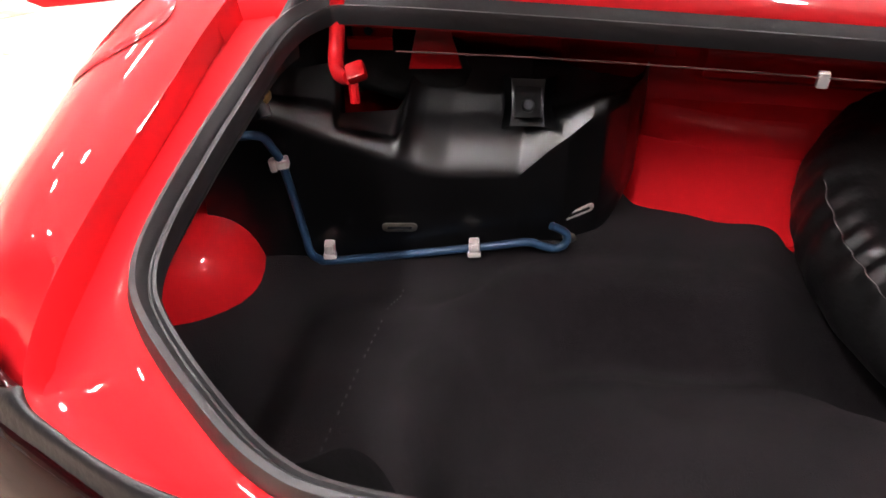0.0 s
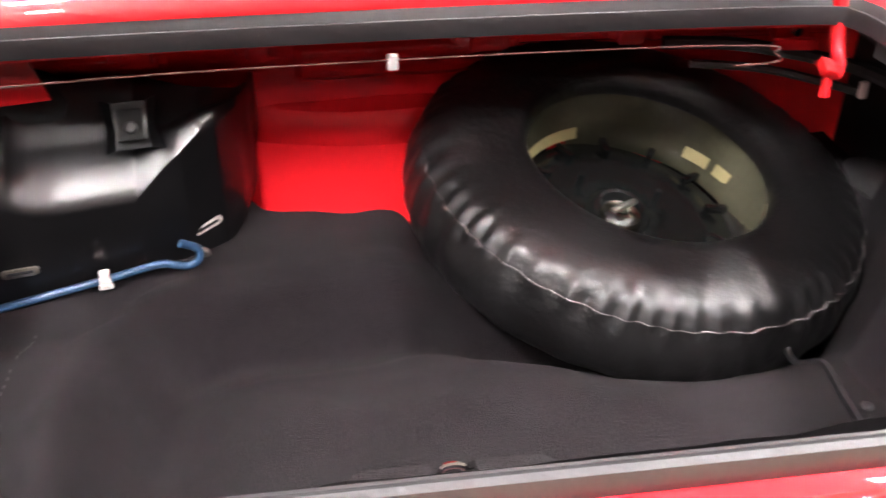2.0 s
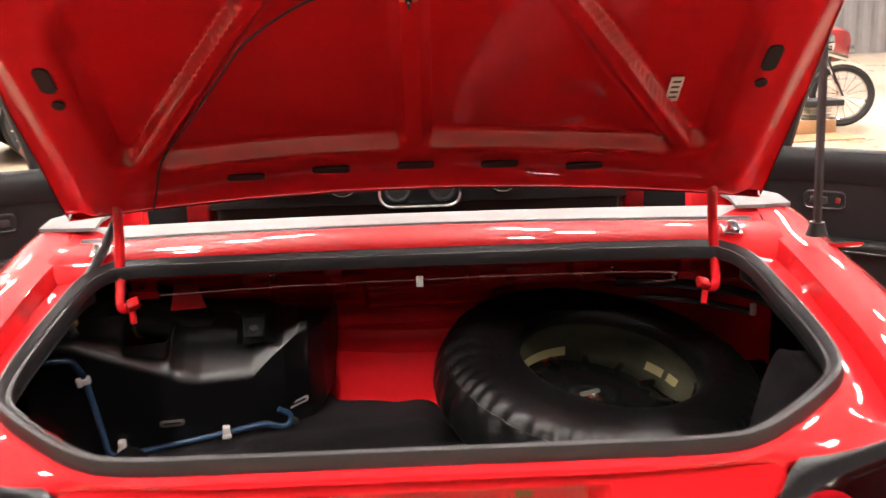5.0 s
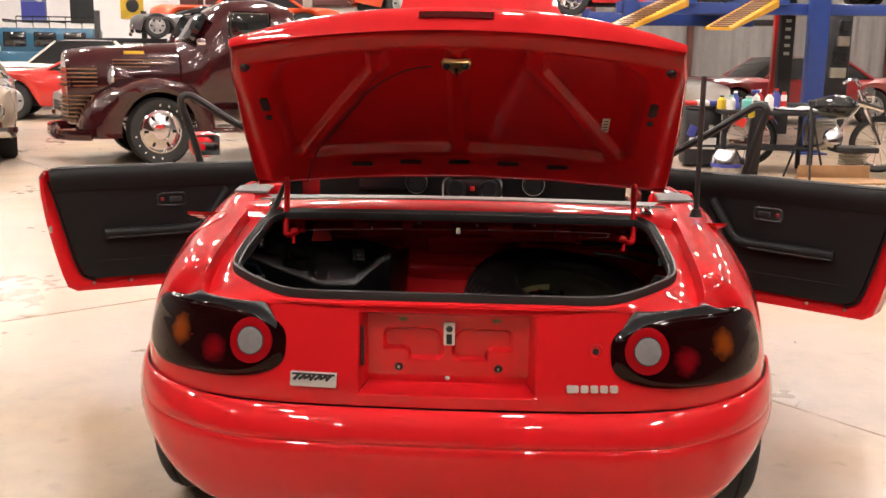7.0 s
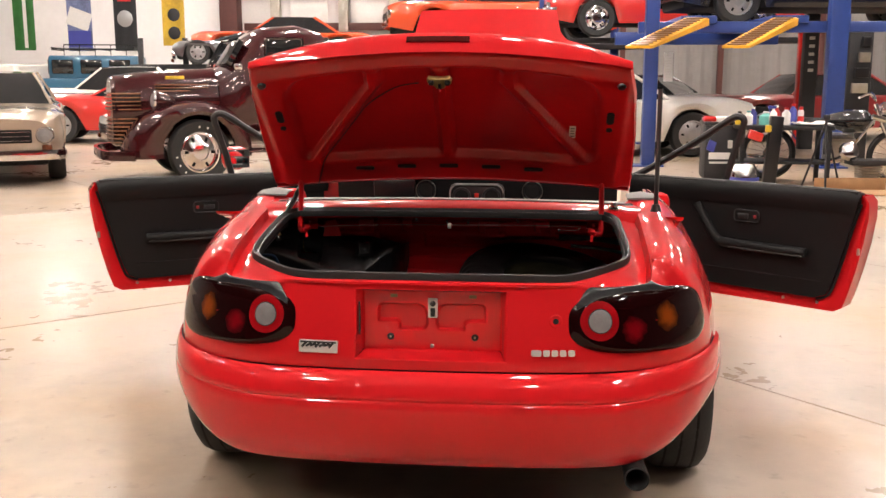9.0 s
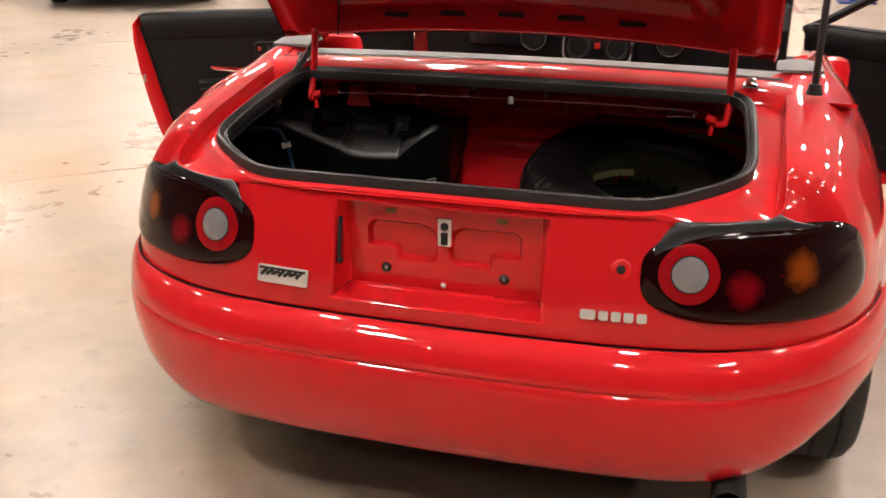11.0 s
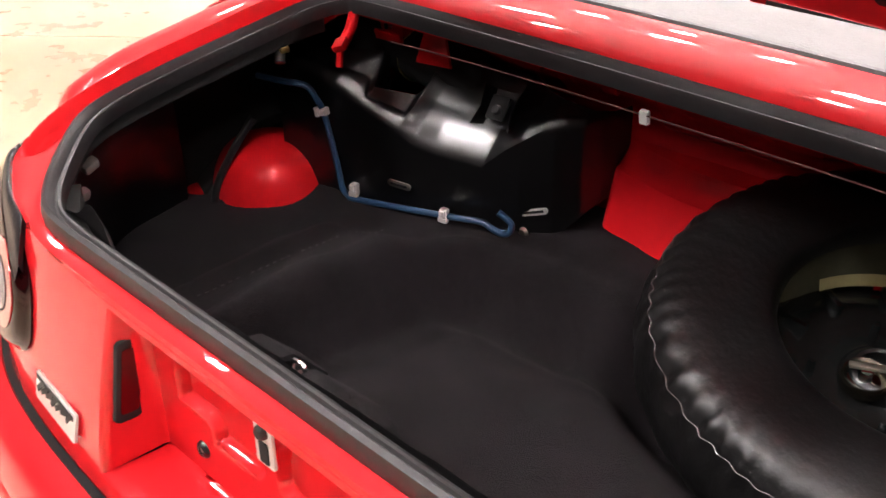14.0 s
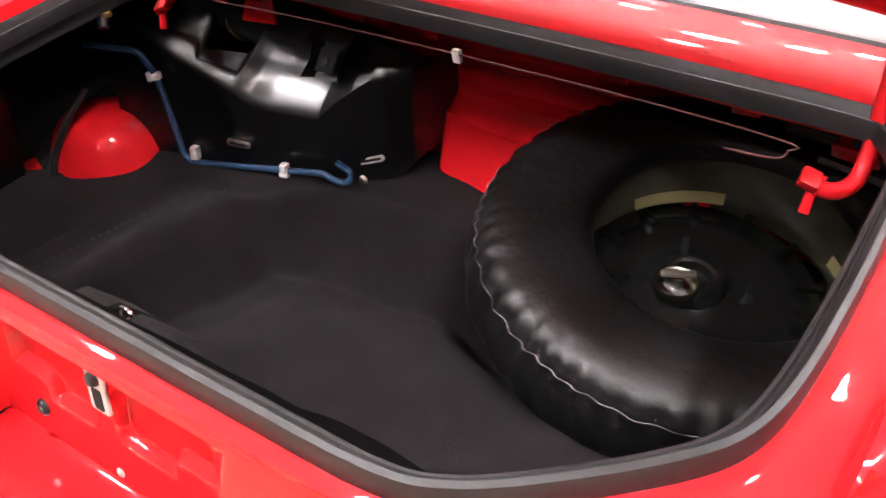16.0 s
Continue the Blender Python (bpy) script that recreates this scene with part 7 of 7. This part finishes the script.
part("square_patch", box(0.06, 0.006, 0.09, (0.10, -0.184, 0.42)), STICKER, bag)
part("blue_tag", box(0.10, 0.006, 0.12, (-0.14, -0.186, 0.40), 0.01, (0, 20, 0)), PURPLE, bag)
part("lid", box(0.48, 0.38, 0.04, (0, 0, 0.65), 0.015), GASKET, bag)
bag.matrix_world = pose(2.48, 9.55, 0) @ Matrix.Diagonal((0.90, 1.0, 1.06, 1.0))
for x, z, mt, lab in ((2.34, 0.73, SPORT_RED, "red folded rag on the bin"), (2.48, 0.73, PAPER, "white folded rag on the bin"), (2.61, 0.73, PURPLE, "blue folded rag on the bin")):
    single("rag", box(0.15, 0.2, 0.07, (x, 9.52, z), 0.025), mt, lab, "rag")
ch = thing("chrome_headlamp_unit", "chrome headlamp bowl standing on the floor", "lamp part")
part("bowl", lathe([(0, 0.0), (0.10, 0.02), (0.16, 0.10), (0.15, 0.20), (0.10, 0.28), (0, 0.30)], 22), CHROME, ch)
part("dark_band", lathe([(0.164, 0.09), (0.168, 0.11), (0.164, 0.13)], 22), PURPLE, ch)
ch.matrix_world = pose(2.62, 8.75, 0)
stand = thing("leg_stand", "grey pressed steel leg stand with letters", "stand")
part("leg", box(0.14, 0.10, 0.80, (0, 0, 0.40), 0.01, (0, 4, 0)), GASKET, stand)
part("yellow_box", box(0.07, 0.06, 0.08, (-0.06, -0.02, 0.66), 0.01), YELLOW, stand)
part("red_box", box(0.16, 0.10, 0.10, (-0.20, 0, 0.58), 0.01, (0, 20, 0)), SPORT_RED, stand)
stand.matrix_world = pose(2.94, 8.85, 0)

# ---- motorcycle ----
moto = thing("motorcycle", "black and chrome motorcycle with spoked wheels", "motorcycle")


def spoked(x, r):
    w_ = part("wheel", lathe([(r - 0.07, -0.03), (r - 0.03, -0.055), (r, -0.02), (r, 0.02), (r - 0.03, 0.055), (r - 0.07, 0.03)], 36, pose(x, 0, r, 90)), TYRE, moto)
    part("rim", lathe([(r - 0.07, -0.028), (r - 0.085, 0), (r - 0.07, 0.028)], 32, pose(x, 0, r, 90)), CHROME, w_)
    for k in range(16):
        a = 2 * math.pi * k / 16
        part("spoke", tube([(x + 0.03 * math.cos(a), 0.02 * (-1) ** k, r + 0.03 * math.sin(a)), (x + (r - 0.08) * math.cos(a + 0.2), 0, r + (r - 0.08) * math.sin(a + 0.2))], 0.003, 4), CHROME, w_)
    part("hub", lathe([(0, -0.05), (0.05, -0.05), (0.05, 0.05), (0, 0.05)], 14, pose(x, 0, r, 90)), CHROME, w_)


spoked(-0.70, 0.32)
spoked(0.72, 0.32)
part("fender", grid([[(-0.70 + 0.36 * math.cos(a), y, 0.32 + 0.36 * math.sin(a)) for y in (-0.08, -0.05, 0.05, 0.08)] for a in np.linspace(0.5, 2.9, 14)]), BLACK_PAINT, moto, "black rear mudguard")
part("fender", grid([[(0.72 + 0.36 * math.cos(a), y, 0.32 + 0.36 * math.sin(a)) for y in (-0.07, -0.04, 0.04, 0.07)] for a in np.linspace(0.4, 2.4, 12)]), BLACK_PAINT, moto)
part("tank", lathe([(0, -0.26), (0.08, -0.22), (0.14, -0.02), (0.13, 0.16), (0.05, 0.26), (0, 0.27)], 18, pose(0.20, 0, 0.72, 0, 90, 0)), BLACK_PAINT, moto, "black fuel tank")
part("seat", box(0.56, 0.24, 0.10, (-0.34, 0, 0.70), 0.045), VINYL, moto)
part("engine", box(0.36, 0.24, 0.30, (0.10, 0, 0.38), 0.04), STEEL, moto)
for k in range(6):
    part("fin", box(0.30, 0.30, 0.010, (0.10, 0, 0.42 + 0.03 * k), 0.002), STEEL, moto)
part("exhaust", tube(smooth_line([(0.2, -0.14, 0.4), (0.1, -0.17, 0.28), (-0.3, -0.18, 0.24), (-0.9, -0.18, 0.28)], 4), 0.035, 10), CHROME, moto, "chrome exhaust pipe")
for s in (1, -1):
    part("fork", tube([(0.72, s * 0.09, 0.32), (0.46, s * 0.09, 0.92)], 0.022, 8), CHROME, moto)
part("handlebar", tube(smooth_line([(0.30, 0.40, 1.0), (0.40, 0.25, 1.04), (0.46, 0, 0.96), (0.40, -0.25, 1.04), (0.30, -0.40, 1.0)], 4), 0.014, 8), CHROME, moto)
part("headlamp", lathe([(0, 0.05), (0.07, 0.04), (0.09, 0.02), (0.09, -0.04), (0, -0.14)], 18, pose(0.58, 0, 0.86, 0, 90, 0)), CHROME, moto, "chrome round headlamp")
moto.matrix_world = heading(3.75, 9.5, 0, 0.95, -0.35)
fx = thing("engine_stand", "chrome and dark machine parts on a low stand", "machine")
part("plate", box(0.45, 0.3, 0.06, (0, 0, 0.30), 0.01), BENCH_BLACK, fx)
for k in range(6):
    part("fin", box(0.22, 0.25, 0.014, (0.0, 0, 0.10 + 0.03 * k), 0.003), STEEL, fx)
part("lamp_bowl", lathe([(0, 0.10), (0.09, 0.06), (0.11, 0.0), (0.06, -0.08), (0, -0.1)], 18, pose(-0.24, -0.05, 0.42, 70)), CHROME, fx)
part("bar", tube([(-0.2, 0, 0.45), (0.05, 0, 0.80)], 0.015, 8), CHROME, fx)
part("bar", tube([(0.0, 0, 0.80), (0.28, 0, 0.72)], 0.03, 8), CHROME, fx)
fx.matrix_world = pose(3.98, 8.8, 0)
tri = thing("camera_tripod", "slim black tripod standing by the table", "tripod")
part("column", tube([(0, 0, 0.40), (0, 0, 0.78)], 0.014, 8), BENCH_BLACK, tri)
for k in range(3):
    a = 2 * math.pi * k / 3 + 0.4
    part("leg", tube([(0, 0, 0.74), (0.24 * math.cos(a), 0.24 * math.sin(a), 0.0)], 0.012, 6), BENCH_BLACK, tri)
part("head", box(0.07, 0.05, 0.06, (0, 0, 0.80), 0.012), BENCH_BLACK, tri)
tri.matrix_world = pose(3.42, 8.55, 0)
cb = thing("cardboard_sheet", "brown flattened cardboard lying on the floor", "cardboard")
part("sheet", box(0.85, 0.5, 0.012, (0, 0, 0.008), 0.002), CARD, cb)
part("flap", box(0.80, 0.012, 0.14, (0, 0.22, 0.075), 0.002), CARD, cb)
cb.matrix_world = pose(3.75, 8.35, 0, 0, 0, 8)
